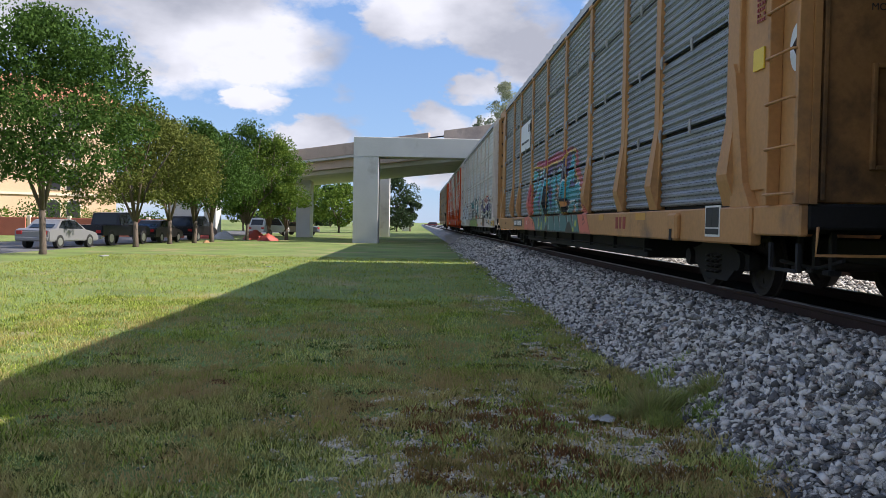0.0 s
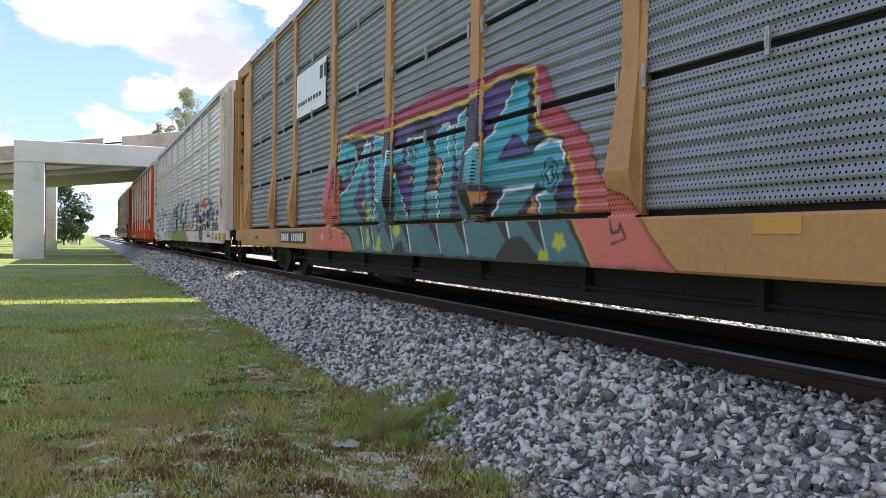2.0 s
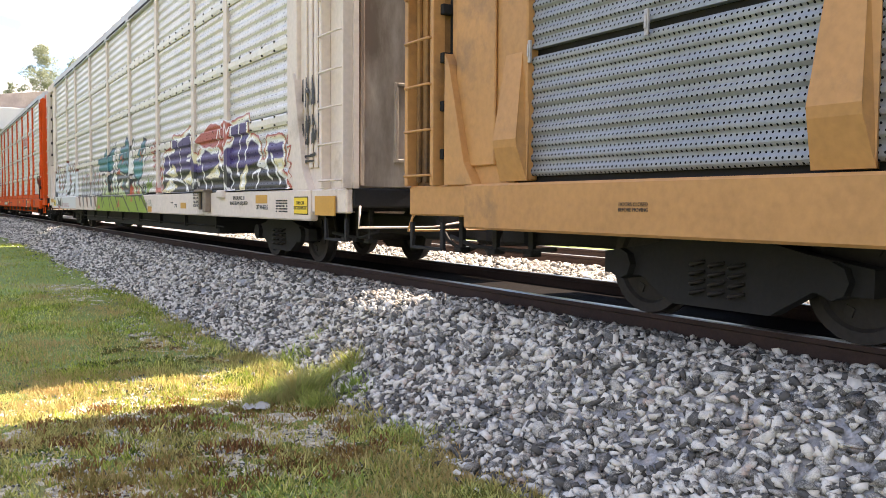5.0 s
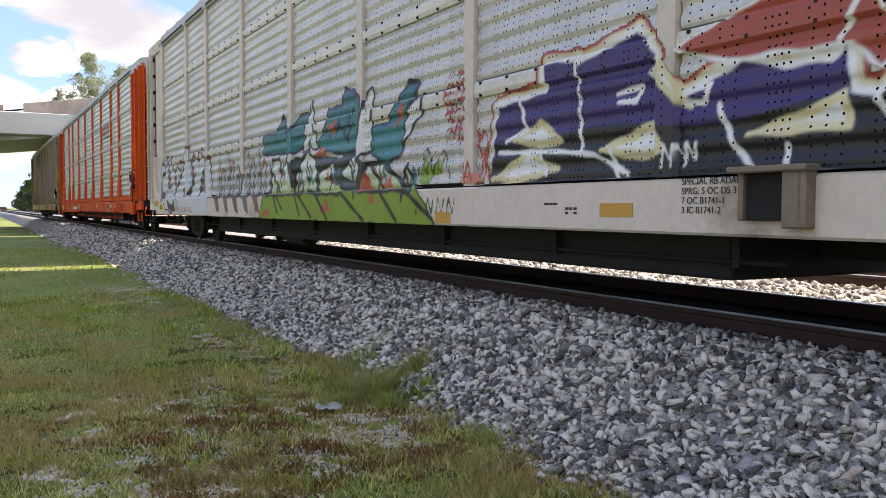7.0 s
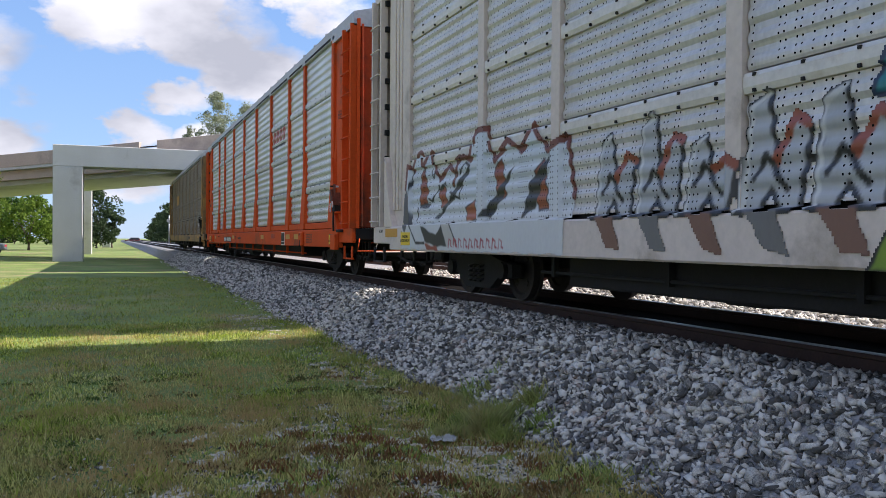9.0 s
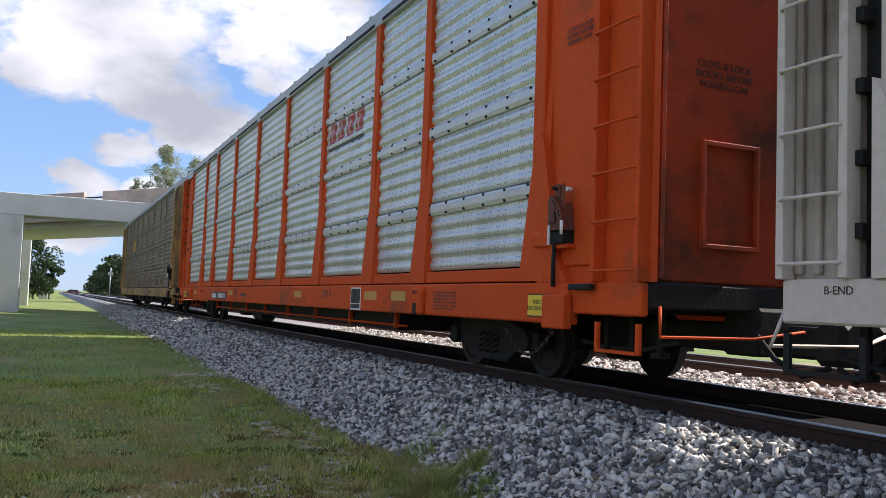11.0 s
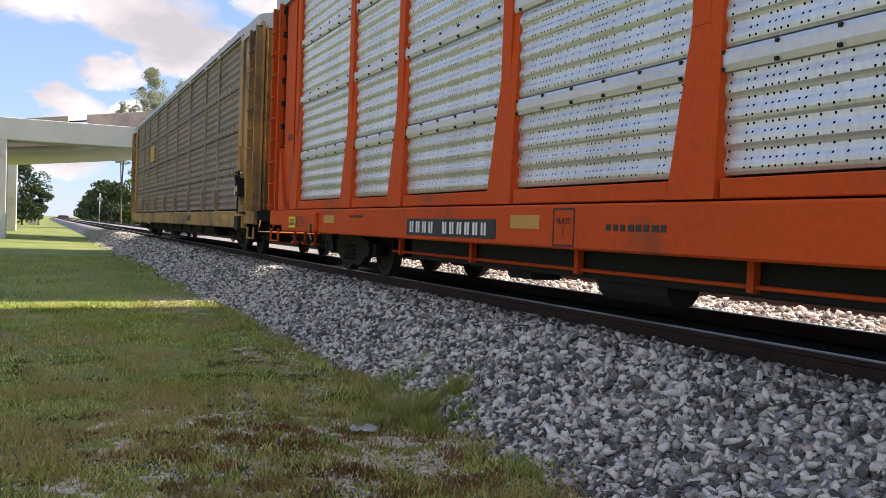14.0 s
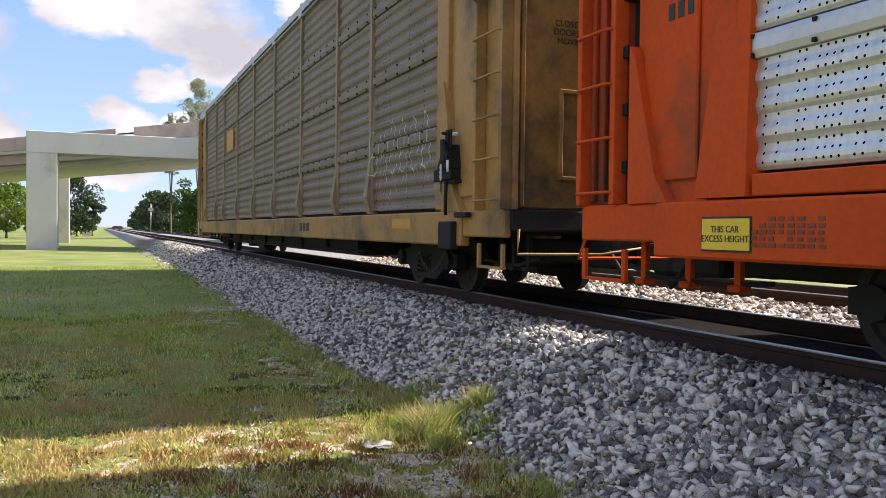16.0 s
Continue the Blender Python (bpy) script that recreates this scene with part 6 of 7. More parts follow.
def piece_purple():
    c = Canvas(7.9, -0.1, 0.985, 2.2, 0.0125, 0.013)
    U, V = c.U, c.V
    q = c.at
    RED = (0.40, 0.075, 0.05)
    mass = q((6.9, 0.97), (6.74, 1.68), (6.01, 1.72), (6.01, 1.95), (5.6, 1.92), (5.56, 1.88), (4.92, 2.03), (4.71, 1.83), (4.8, 1.73), (4.48, 1.51), (3.97, 1.68), (3.67, 1.59), (3.35, 1.59), (3.26, 1.66), (3.22, 1.41), (3.05, 1.35), (2.81, 1.59), (2.48, 1.69), (2.48, 1.93),
             (2.09, 1.96), (1.8, 1.98), (1.81, 1.79), (1.91, 1.62), (1.62, 1.69), (1.4, 1.62), (1.32, 1.46), (1.4, 1.33), (1.04, 1.29), (1.0, 1.61), (0.45, 1.6), (0.45, 1.37), (0.72, 1.38), (0.6, 1.22), (0.28, 1.05), (0.1, 0.97))
    c.fill(mass, RED, 0.115, 0.03); c.fill(mass, (0.70, 0.62, 0.42), 0.08); c.fill(mass, WHI, 0.05)
    red = q((4.5, 1.83), (3.67, 2.08), (3.14, 2.02), (2.82, 2.07), (2.55, 1.97), (2.6, 1.78), (3.05, 1.54), (3.22, 1.68), (4.07, 1.71))
    c.fill(red, WHI, 0.03); c.fill(red, RED)
    c.line(q((3.3, 1.7), (3.1, 2.0), (2.95, 1.6), (2.8, 2.0), (2.7, 1.85), (2.6, 1.95)), WHI, 0.018)
    night = np.where(((V > 1.36 + 0.05 * np.sin(U * 3)))[..., None], (0.045, 0.025, 0.13), (0.013, 0.013, 0.016))
    c.fill(mass, night)
    for p in (q((2.16, 1.0), (2.2, 1.08), (2.04, 1.28), (1.86, 1.33), (1.9, 1.22), (1.98, 1.0)), q((6.84, 1.03), (6.25, 1.25), (5.86, 1.09), (6.42, 1.0)), q((6.49, 1.36), (6.09, 1.49), (5.8, 1.32), (6.1, 1.29)), q((5.31, 1.21), (4.74, 1.36), (4.6, 1.18), (4.86, 1.13)),
              q((0.73, 1.38), (0.44, 1.37), (0.46, 1.25), (0.62, 1.24)), q((3.26, 1.42), (3.22, 1.22), (3.92, 1.23), (3.35, 1.37)), q((4.75, 1.72), (4.5, 1.5), (4.4, 1.45), (4.62, 1.75))):
        c.fill(p, (0.68, 0.60, 0.36), 0.02); c.fill(p, WHI, -0.04)
    for p in (q((5.6, 1.9), (5.54, 1.22)), q((2.09, 2.01), (2.17, 1.67), (2.33, 1.25), (2.2, 1.22)), q((3.07, 1.35), (2.93, 1.16), (2.61, 0.99), (2.43, 1.0)), q((1.82, 1.75), (1.88, 1.58), (1.97, 1.44)), q((1.62, 1.16), (1.59, 1.22), (1.33, 1.27), (1.47, 1.01)), q((0.91, 1.46), (0.77, 1.33), (0.54, 1.07)),
              q((1.4, 1.33), (1.04, 1.28), (0.97, 1.18), (0.86, 1.13)), q((4.16, 1.43), (4.02, 1.16), (3.84, 0.99)), q((3.63, 1.14), (3.63, 1.01)), q((6.75, 1.27), (5.8, 1.23), (5.38, 1.18), (4.99, 1.02)), q((4.45, 1.53), (4.23, 1.57), (4.28, 1.46), (4.45, 1.48)), q((5.14, 1.61), (4.86, 1.64), (4.92, 1.54), (5.11, 1.55)),
              q((2.83, 1.38), (2.9, 1.2), (2.77, 1.0)), q((2.7, 1.36), (2.51, 1.12), (2.6, 1.0)), q((6.4, 1.68), (6.3, 1.45), (6.6, 1.36)), q((6.1, 1.25), (6.0, 1.05)), q((5.2, 1.2), (5.1, 1.0))):
        c.line(p, WHI, 0.02)
    for k in range(3):      # small white scrawl on a dark square
        c.line(q((4.62 - 0.09 * k, 1.06), (4.6 - 0.09 * k, 1.2), (4.54 - 0.09 * k, 1.1), (4.52 - 0.09 * k, 1.2)), WHI, 0.012)
    # red scribbles on the posts
    c.fill(q((7.3, 1.0), (7.45, 1.12), (7.06, 1.12), (7.0, 1.0)), (0.62, 0.24, 0.19))
    rs = np.random.RandomState(7)
    for k in range(8):
        v = 1.40 + 0.09 * k
        for j in range(5):
            a = 7.72 - 0.09 * j
            c.line(q((a, v), (a - 0.07 * rs.rand(), v + 0.08), (a - 0.08, v + 0.02 + 0.06 * rs.rand()), (a - 0.02, v + 0.04)), (0.45, 0.08, 0.05), 0.012)
    for p in (q((7.42, 1.02), (7.36, 1.2), (7.3, 1.05), (7.22, 1.22), (7.16, 1.04)), q((7.1, 1.35), (7.0, 1.5), (6.9, 1.35), (7.05, 1.25), (7.1, 1.5)), q((7.05, 1.1), (6.95, 1.3), (6.9, 1.05))):
        c.line(p, (0.50, 0.09, 0.06), 0.018)
    c.line(q((0.12, 1.66), (0.2, 1.5), (0.02, 1.52), (0.16, 1.34), (0.0, 1.3), (0.12, 1.2), (0.0, 1.14), (0.14, 1.06), (0.0, 1.02)), (0.50, 0.09, 0.06), 0.016)
    c.line(q((0.3, 1.2), (0.18, 1.1), (0.02, 1.0)), (0.50, 0.09, 0.06), 0.016)
    c.build(CAR_B, "white", "graffiti_piece", M_PAINTW, "purple and black graffiti letters with white outlines and red edges")


def piece_tail():
    c = Canvas(22.45, 17.2, 0.602, 2.2, 0.0135, 0.013)
    q = c.at
    RUST, DARK = (0.17, 0.045, 0.03), (0.03, 0.032, 0.03)
    crown = q((22.28, 1.53), (22.2, 1.86), (22.1, 1.84), (22.05, 1.77), (21.86, 2.0), (21.76, 2.04), (21.66, 2.0), (21.61, 1.79), (21.3, 2.0), (21.23, 1.97), (21.14, 1.71), (21.06, 1.68), (20.97, 1.59), (20.62, 1.76), (20.46, 1.66), (20.39, 1.62), (20.37, 1.78), (20.25, 1.83), (20.08, 1.82), (19.93, 1.77), (19.88, 1.83), (19.8, 2.1))
    more = q((19.4, 2.1), (19.2, 1.7), (18.8, 1.9), (18.5, 1.75), (18.2, 2.0), (17.9, 1.7), (17.5, 1.8), (17.35, 1.2))
    field = crown + more + q((17.4, 0.99), (22.3, 0.99))
    c.fill(field, c.grad((0.62, 0.64, 0.66), (0.56, 0.62, 0.68), 1.0, 1.9))
    c.line(crown + more, RUST, 0.042)
    fire = c.grad((0.36, 0.10, 0.045), (0.22, 0.05, 0.03), 1.2, 1.7)
    for p in (q((21.68, 1.76), (21.59, 1.77), (21.44, 1.46), (21.51, 1.25), (21.79, 1.27)), q((21.02, 1.44), (20.8, 1.49), (20.71, 1.26), (20.9, 1.21)), q((20.44, 1.65), (20.38, 1.63), (20.46, 1.48), (20.5, 1.48)), q((20.06, 1.15), (19.8, 1.25), (19.7, 1.03), (20.0, 1.0)), q((19.2, 1.6), (19.0, 1.7), (18.9, 1.3), (19.1, 1.2)), q((18.2, 1.5), (18.0, 1.6), (17.9, 1.1), (18.1, 1.1))):
        c.fill(p, BLK, 0.02); c.fill(p, fire)
    for p in (q((21.24, 1.06), (20.89, 1.16), (20.37, 1.5), (20.01, 1.69), (19.93, 1.71), (20.02, 1.58), (20.46, 1.32), (20.99, 1.05)), q((21.79, 1.28), (21.33, 1.28), (21.38, 1.21), (21.77, 1.22)), q((21.02, 1.46), (20.74, 1.57), (20.71, 1.47), (20.79, 1.5), (20.97, 1.43)), q((19.6, 1.05), (19.2, 1.3), (18.7, 1.6), (19.0, 1.25), (19.3, 1.02)), q((18.5, 1.0), (18.3, 1.4), (17.8, 1.7), (18.2, 1.1))):
        c.fill(p, DARK)
    for p in (q((21.4, 1.34), (21.28, 1.3), (20.99, 1.5)), q((21.28, 1.75), (21.25, 1.62), (21.15, 1.7)), q((20.6, 1.4), (20.3, 1.3), (20.2, 1.5)), q((22.2, 1.3), (22.15, 1.55), (22.05, 1.78)), q((20.3, 1.62), (20.1, 1.75), (19.95, 1.7)), q((21.9, 1.05), (21.84, 1.22))):
        c.line(p, BLK, 0.018)
    # the sill below
    c.fill(q((22.35, 0.62), (22.3, 1.0), (17.4, 1.0), (17.4, 0.62)), (0.60, 0.61, 0.61))
    c.fill(q((22.39, 1.02), (22.32, 1.44), (22.21, 1.52), (22.1, 1.0), (22.2, 0.85)), (0.10, 0.10, 0.11))
    c.fill(q((21.53, 0.97), (20.89, 0.83), (20.69, 0.97), (20.48, 0.69), (20.92, 0.67), (21.31, 0.75)), DARK); c.fill(q((21.31, 0.71), (20.86, 0.68), (20.81, 0.62), (21.22, 0.62)), (0.30, 0.07, 0.04))
    c.fill(q((20.69, 0.97), (20.41, 0.97), (20.14, 0.7), (20.48, 0.69)), (0.50, 0.48, 0.44)); c.line(q((20.41, 0.97), (20.14, 0.7)), DARK, 0.015)
    c.line(q((22.0, 0.97), (21.7, 0.72), (21.35, 0.72)), DARK, 0.02)
    for k in range(10):
        a = 20.42 - 0.17 * k
        c.line(q((a, 0.67), (a - 0.02, 0.78), (a - 0.09, 0.75), (a - 0.08, 0.69), (a - 0.12, 0.68)), (0.36, 0.04, 0.05), 0.012)
    c.build(CAR_B, "white", "graffiti_piece", M_PAINTW, "grey and rust-orange graffiti letters with dark outlines")


def tags():
    # grey wash letters
    c = Canvas(17.1, 13.7, 0.62, 1.95)
    for k in range(5):
        a = 16.95 - 0.65 * k
        tip = 1.62 + 0.14 * math.sin(2.3 * k)
        p = c.at((a, 0.99), (a - 0.08, tip), (a - 0.24, tip + 0.08), (a - 0.3, 1.3), (a - 0.48, tip - 0.1), (a - 0.6, tip - 0.16), (a - 0.52, 0.99), (a - 0.38, 0.99), (a - 0.26, 1.14), (a - 0.16, 0.99))
        c.fill(p, (0.03, 0.03, 0.032), 0.045); c.fill(p, (0.42, 0.43, 0.44), -0.01)
        c.line(p[3:6], (0.30, 0.08, 0.045), 0.04); c.line(p[:3], (0.60, 0.60, 0.58), 0.02)
        c.line(c.at((a - 0.1, 1.2), (a - 0.22, 1.36), (a - 0.4, 1.12)), (0.03, 0.03, 0.032), 0.025)
        c.fill(c.at((a - 0.1, 0.98), (a - 0.4, 0.98), (a - 0.55, 0.66), (a - 0.3, 0.7)), (0.16, 0.155, 0.15) if k % 2 else (0.20, 0.10, 0.07))
    c.build(CAR_B, "white", "graffiti_tag", M_PAINTW, "grey graffiti letters with red strokes")
    # black scrawl on the end plates
    c = Canvas(-0.2, -1.0, 1.2, 2.45, 0.012, 0.012)
    rng = np.random.RandomState(2)
    for row, v in ((0, 1.95), (1, 1.5)):
        for k in range(4):
            u = 0.02 + 0.19 * k
            pts = [(u + 0.13 * rng.rand(), v + 0.34 * rng.rand()) for _ in range(5)]
            c.line([(u, v + 0.02), (u + 0.02, v + 0.34)] + pts, BLK, 0.022)
    c.line([(0.1, 1.36), (0.5, 1.38)], BLK, 0.02); c.line([(0.14, 1.30), (0.45, 1.31)], BLK, 0.018)
    c.build(CAR_B, "white", "graffiti_tag", M_PAINTE, "black marker scrawl on white plates")
    # white drips on the last car
    c = Canvas(2.9, 0.3, 1.05, 2.3, 0.014, 0.012)
    chalk = (0.58, 0.57, 0.53)
    for k in range(6):
        a, h = 2.75 - 0.4 * k, 0.16 * rng.rand()
        c.line(c.at((a, 1.52), (a - 0.02, 1.95 + h), (a - 0.12, 2.06 + h), (a - 0.26, 1.92), (a - 0.25, 1.6)), chalk, 0.014)
        c.line(c.at((a, 1.7), (a - 0.14, 1.82), (a - 0.3, 1.68), (a - 0.16, 1.5), (a - 0.02, 1.55)), chalk, 0.013)
        for j in range(3):
            c.line(c.at((a - 0.12 * j, 1.55), (a - 0.12 * j - 0.01, 1.12 + 0.3 * rng.rand())), chalk, 0.009)
    c.build(CAR_D, "brown", "graffiti_tag", M_PAINTE, "dripping pale scrawl on dusty brown sheets")
    # small tags on other sills
    c = Canvas(8.3, 7.2, 0.64, 0.95, 0.012, 0.012)
    for k in range(4):
        u = 0.1 + 0.22 * k
        c.line([(u, 0.7), (u + 0.04, 0.88), (u + 0.12, 0.72), (u + 0.16, 0.86)], (0.04, 0.12, 0.05), 0.012)
    c.build(CAR_B, "white", "graffiti_tag", M_PAINTE, "small green marker tag on the sill")


c = Canvas(7.1, 5.0, 3.15, 3.8)
for k in range(4):
    u = 0.1 + 0.45 * k
    c.fill([(u, 3.36), (u + 0.12, 3.70), (u + 0.46, 3.70), (u + 0.34, 3.36)], (0.42, 0.045, 0.04))
    c.line([(u + 0.16, 3.44), (u + 0.22, 3.62)], (0.55, 0.53, 0.5), 0.025)
c.line([(0.1, 3.27), (1.85, 3.27)], (0.05, 0.05, 0.06), 0.035)
c.build(CAR_C, "orange", "emblem", M_PAINTE, "faded red slanted emblem over a black line")
piece_teal(); piece_green(); piece_purple(); piece_tail(); tags()

BZ = -0.27
# ---- road and parked vehicles ----
bm = bmesh.new(); prism(bm, [(-23.5, BZ - 0.3), (-23.5, BZ + 0.012), (-16.4, BZ + 0.012), (-16.4, BZ - 0.3)], "y", 20, 130)
tagged(bm_obj("road", bm, M_ASPHALT), "pale worn asphalt street beside the verge", "road", kind="structure")
M_GLASS = mat("dark_car_glass", (0.02, 0.025, 0.03), 0.08, var=0.1, scale=2, fine=20, bump=0)
M_TYRE = mat("tyre_rubber", (0.02, 0.02, 0.02), 0.8, var=0.2, scale=5, fine=30, bump=0.1)
M_RIM = mat("alloy_rim", (0.5, 0.5, 0.5), 0.35, 0.8, var=0.1, scale=5, fine=30, bump=0)
M_LAMP = mat("red_tail_lamp", (0.5, 0.02, 0.02), 0.3, var=0.1, bump=0)


def car_paint(name, c):
    return mat(name, c, 0.28, 0.3, var=0.06, scale=1, fine=12, bump=0)


def vehicle(kind, x, y, turn, paint, label, z=None):
    """A parked road vehicle with lower body, cabin, glass, wheels and lamps. Its nose points to +y before the turn."""
    e = empty("parked_" + kind, x, y, BZ + 0.012 if z is None else z, label, "car")
    e.rotation_euler = (0, 0, radians(turn))
    L_, W_, H_ = {"sedan": (4.6, 0.88, 1.43), "pickup": (5.7, 0.98, 1.85), "van": (4.8, 0.92, 1.75)}[kind]
    h = L_ / 2
    if kind == "sedan":
        side = [(-h, 0.35), (-h, 0.85), (-h + 0.2, 0.95), (-h + 0.9, 0.98), (-0.2 * h, 0.95), (h - 1.3, 0.93), (h - 0.2, 0.75), (h, 0.55), (h, 0.32)]
        cab = [(-h + 0.75, 0.95), (-h + 1.35, H_ - 0.04), (-0.2, H_), (0.35, H_ - 0.05), (1.15, 0.93)]
    elif kind == "pickup":
        side = [(-h, 0.55), (-h, 1.12), (-0.5, 1.12), (0.9, 1.12), (h - 0.3, 1.08), (h, 0.95), (h, 0.5)]
        cab = [(-0.75, 1.1), (-0.65, H_ - 0.04), (0.6, H_), (1.35, 1.1)]
    else:
        side = [(-h, 0.4), (-h, 1.0), (-0.2 * h, 1.05), (h - 1.1, 1.02), (h - 0.1, 0.85), (h, 0.6), (h, 0.38)]
        cab = [(-h + 0.05, 1.0), (-h + 0.35, H_ - 0.05), (0.3, H_), (0.6, H_ - 0.08), (1.35, 1.02)]
    bm = bmesh.new(); prism(bm, side, "x", -W_, W_); bmesh.ops.bevel(bm, geom=bm.edges[:], offset=0.05, segments=2, affect="EDGES"); part("car_body", bm, paint, e)
    bm = bmesh.new(); prism(bm, cab, "x", -W_ + 0.1, W_ - 0.1)
    for v in bm.verts:
        if v.co.z > 1.2:
            v.co.x *= 0.86
    cb = part("cabin", bm, paint, e)
    bm = bmesh.new()
    inner = [(py * 0.90 + 0.01, 0.98 * pz - 0.02) for py, pz in cab]
    prism(bm, inner, "x", -W_ + 0.085, W_ - 0.085)
    for v in bm.verts:
        if v.co.z > 1.2:
            v.co.x *= 0.875
    part("window_glass", bm, M_GLASS, cb)
    bm = bmesh.new()
    bk = [(cab[0][0] - 0.02, cab[0][1] + 0.06), (cab[1][0] - 0.03, cab[1][1] - 0.08), (cab[1][0] + 0.05, cab[1][1] - 0.1), (cab[0][0] + 0.05, cab[0][1] + 0.06)]
    prism(bm, bk, "x", -W_ + 0.3, W_ - 0.3); part("rear_window", bm, M_GLASS, cb)
    for sx in (-1, 1):
        for wy in (-h + 0.95, h - 0.9):
            bm = bmesh.new()
            R = 0.33 if kind != "pickup" else 0.40
            prism(bm, [(wy + R * math.cos(k * math.pi / 10), R + R * math.sin(k * math.pi / 10)) for k in range(20)], "x", sx * (W_ - 0.2), sx * (W_ + 0.01))
            wl = part("wheel", bm, M_TYRE, e)
            bm = bmesh.new()
            prism(bm, [(wy + R * 0.6 * math.cos(k * math.pi / 6), R + R * 0.6 * math.sin(k * math.pi / 6)) for k in range(12)], "x", sx * (W_ + 0.0), sx * (W_ + 0.02))
            part("rim", bm, M_RIM, wl)
        bm = bmesh.new(); box(bm, sx * (W_ - 0.25) - 0.14, -h - 0.02, 0.68, sx * (W_ - 0.25) + 0.14, -h + 0.05, 0.85); part("tail_lamp", bm, M_LAMP, e)
    bm = bmesh.new(); box(bm, -W_ + 0.05, -h - 0.06, 0.38, W_ - 0.05, -h + 0.08, 0.56, 0.03); part("bumper", bm, paint if kind != "pickup" else M_RIM, e)
    return e


vehicle("sedan", -17.3, 42.5, -8, car_paint("silver_paint", (0.26, 0.26, 0.27)), "silver sedan parked on the street by the trees")
vehicle("pickup", -16.9, 48.8, -8, car_paint("navy_paint", (0.012, 0.014, 0.025)), "dark blue pickup truck parked behind a silver sedan")
vehicle("sedan", -16.2, 55.0, -6, car_paint("charcoal_paint", (0.03, 0.032, 0.035)), "charcoal sedan parked under the street trees")
vehicle("van", -15.3, 60.5, -6, car_paint("black_paint", (0.018, 0.018, 0.02)), "black van parked under the street trees")
vehicle("van", -13.6, 82.0, -20, car_paint("white_car_paint", (0.6, 0.6, 0.6)), "white van parked beyond the overpass pier")
vehicle("sedan", -12.0, 90.0, 60, car_paint("grey_paint", (0.16, 0.17, 0.18)), "grey sedan parked beyond the overpass pier")
for i, (xx, c) in enumerate(((-18, (0.6, 0.6, 0.6)), (-11.5, (0.55, 0.56, 0.58)), (-3, (0.62, 0.62, 0.62)), (6, (0.2, 0.05, 0.05)))):
    vehicle("pickup" if i == 2 else "van", xx, 300 + i, 90, car_paint("far_paint", c), "distant vehicle waiting at the level crossing")


def tent(x, y, s, material, label, turn=0):
    """A slumped tarpaulin heap."""
    rng = np.random.RandomState(int(abs(x * 10)))
    n = 11
    u = np.linspace(-1, 1, n)
    U, V = np.meshgrid(u, u)
    Z = np.clip(1 - np.maximum(np.abs(U), np.abs(V)) ** 1.6, 0, 1) * (0.75 + 0.35 * rng.rand(n, n))
    P = np.stack([U * s, V * s * 0.8, Z * s * 0.85], -1).reshape(-1, 3)
    i = np.arange(n * n).reshape(n, n)
    f = np.stack([i[:-1, :-1], i[:-1, 1:], i[1:, 1:], i[1:, :-1]], -1).reshape(-1, 4)
    ob = new("tarpaulin_heap", mesh_np("tarpaulin_heap", P, f, material))
    ob.location, ob.rotation_euler = (x, y, BZ), (0, 0, radians(turn))
    return tagged(ob, label, "tarpaulin")


M_RED = mat("red_tarp", (0.42, 0.07, 0.045), 0.6, var=0.25, scale=1.5, fine=12, bump=0.2)
M_WTARP = mat("white_tarp", (0.6, 0.58, 0.58), 0.6, var=0.25, scale=1.5, fine=12, bump=0.2)
tent(-12.0, 66.5, 0.95, M_RED, "slumped red tarpaulin tent on the verge", 20)
tent(-10.6, 64.0, 0.7, M_RED, "small faded red tarpaulin heap on the grass", 50)
tent(-14.4, 66.0, 0.85, M_WTARP, "white tarpaulin heap under the trees", 10)
tent(-16.2, 67.5, 0.7, M_RED, "red and white heap of belongings", 10)
tent(-13.2, 55.8, 0.22, mat("cardboard", (0.4, 0.22, 0.1), 0.8), "torn brown cardboard box on the grass", 30)


# ---- overpass ----
def deck_z(s):
    return 7.46 + 0.052 * s


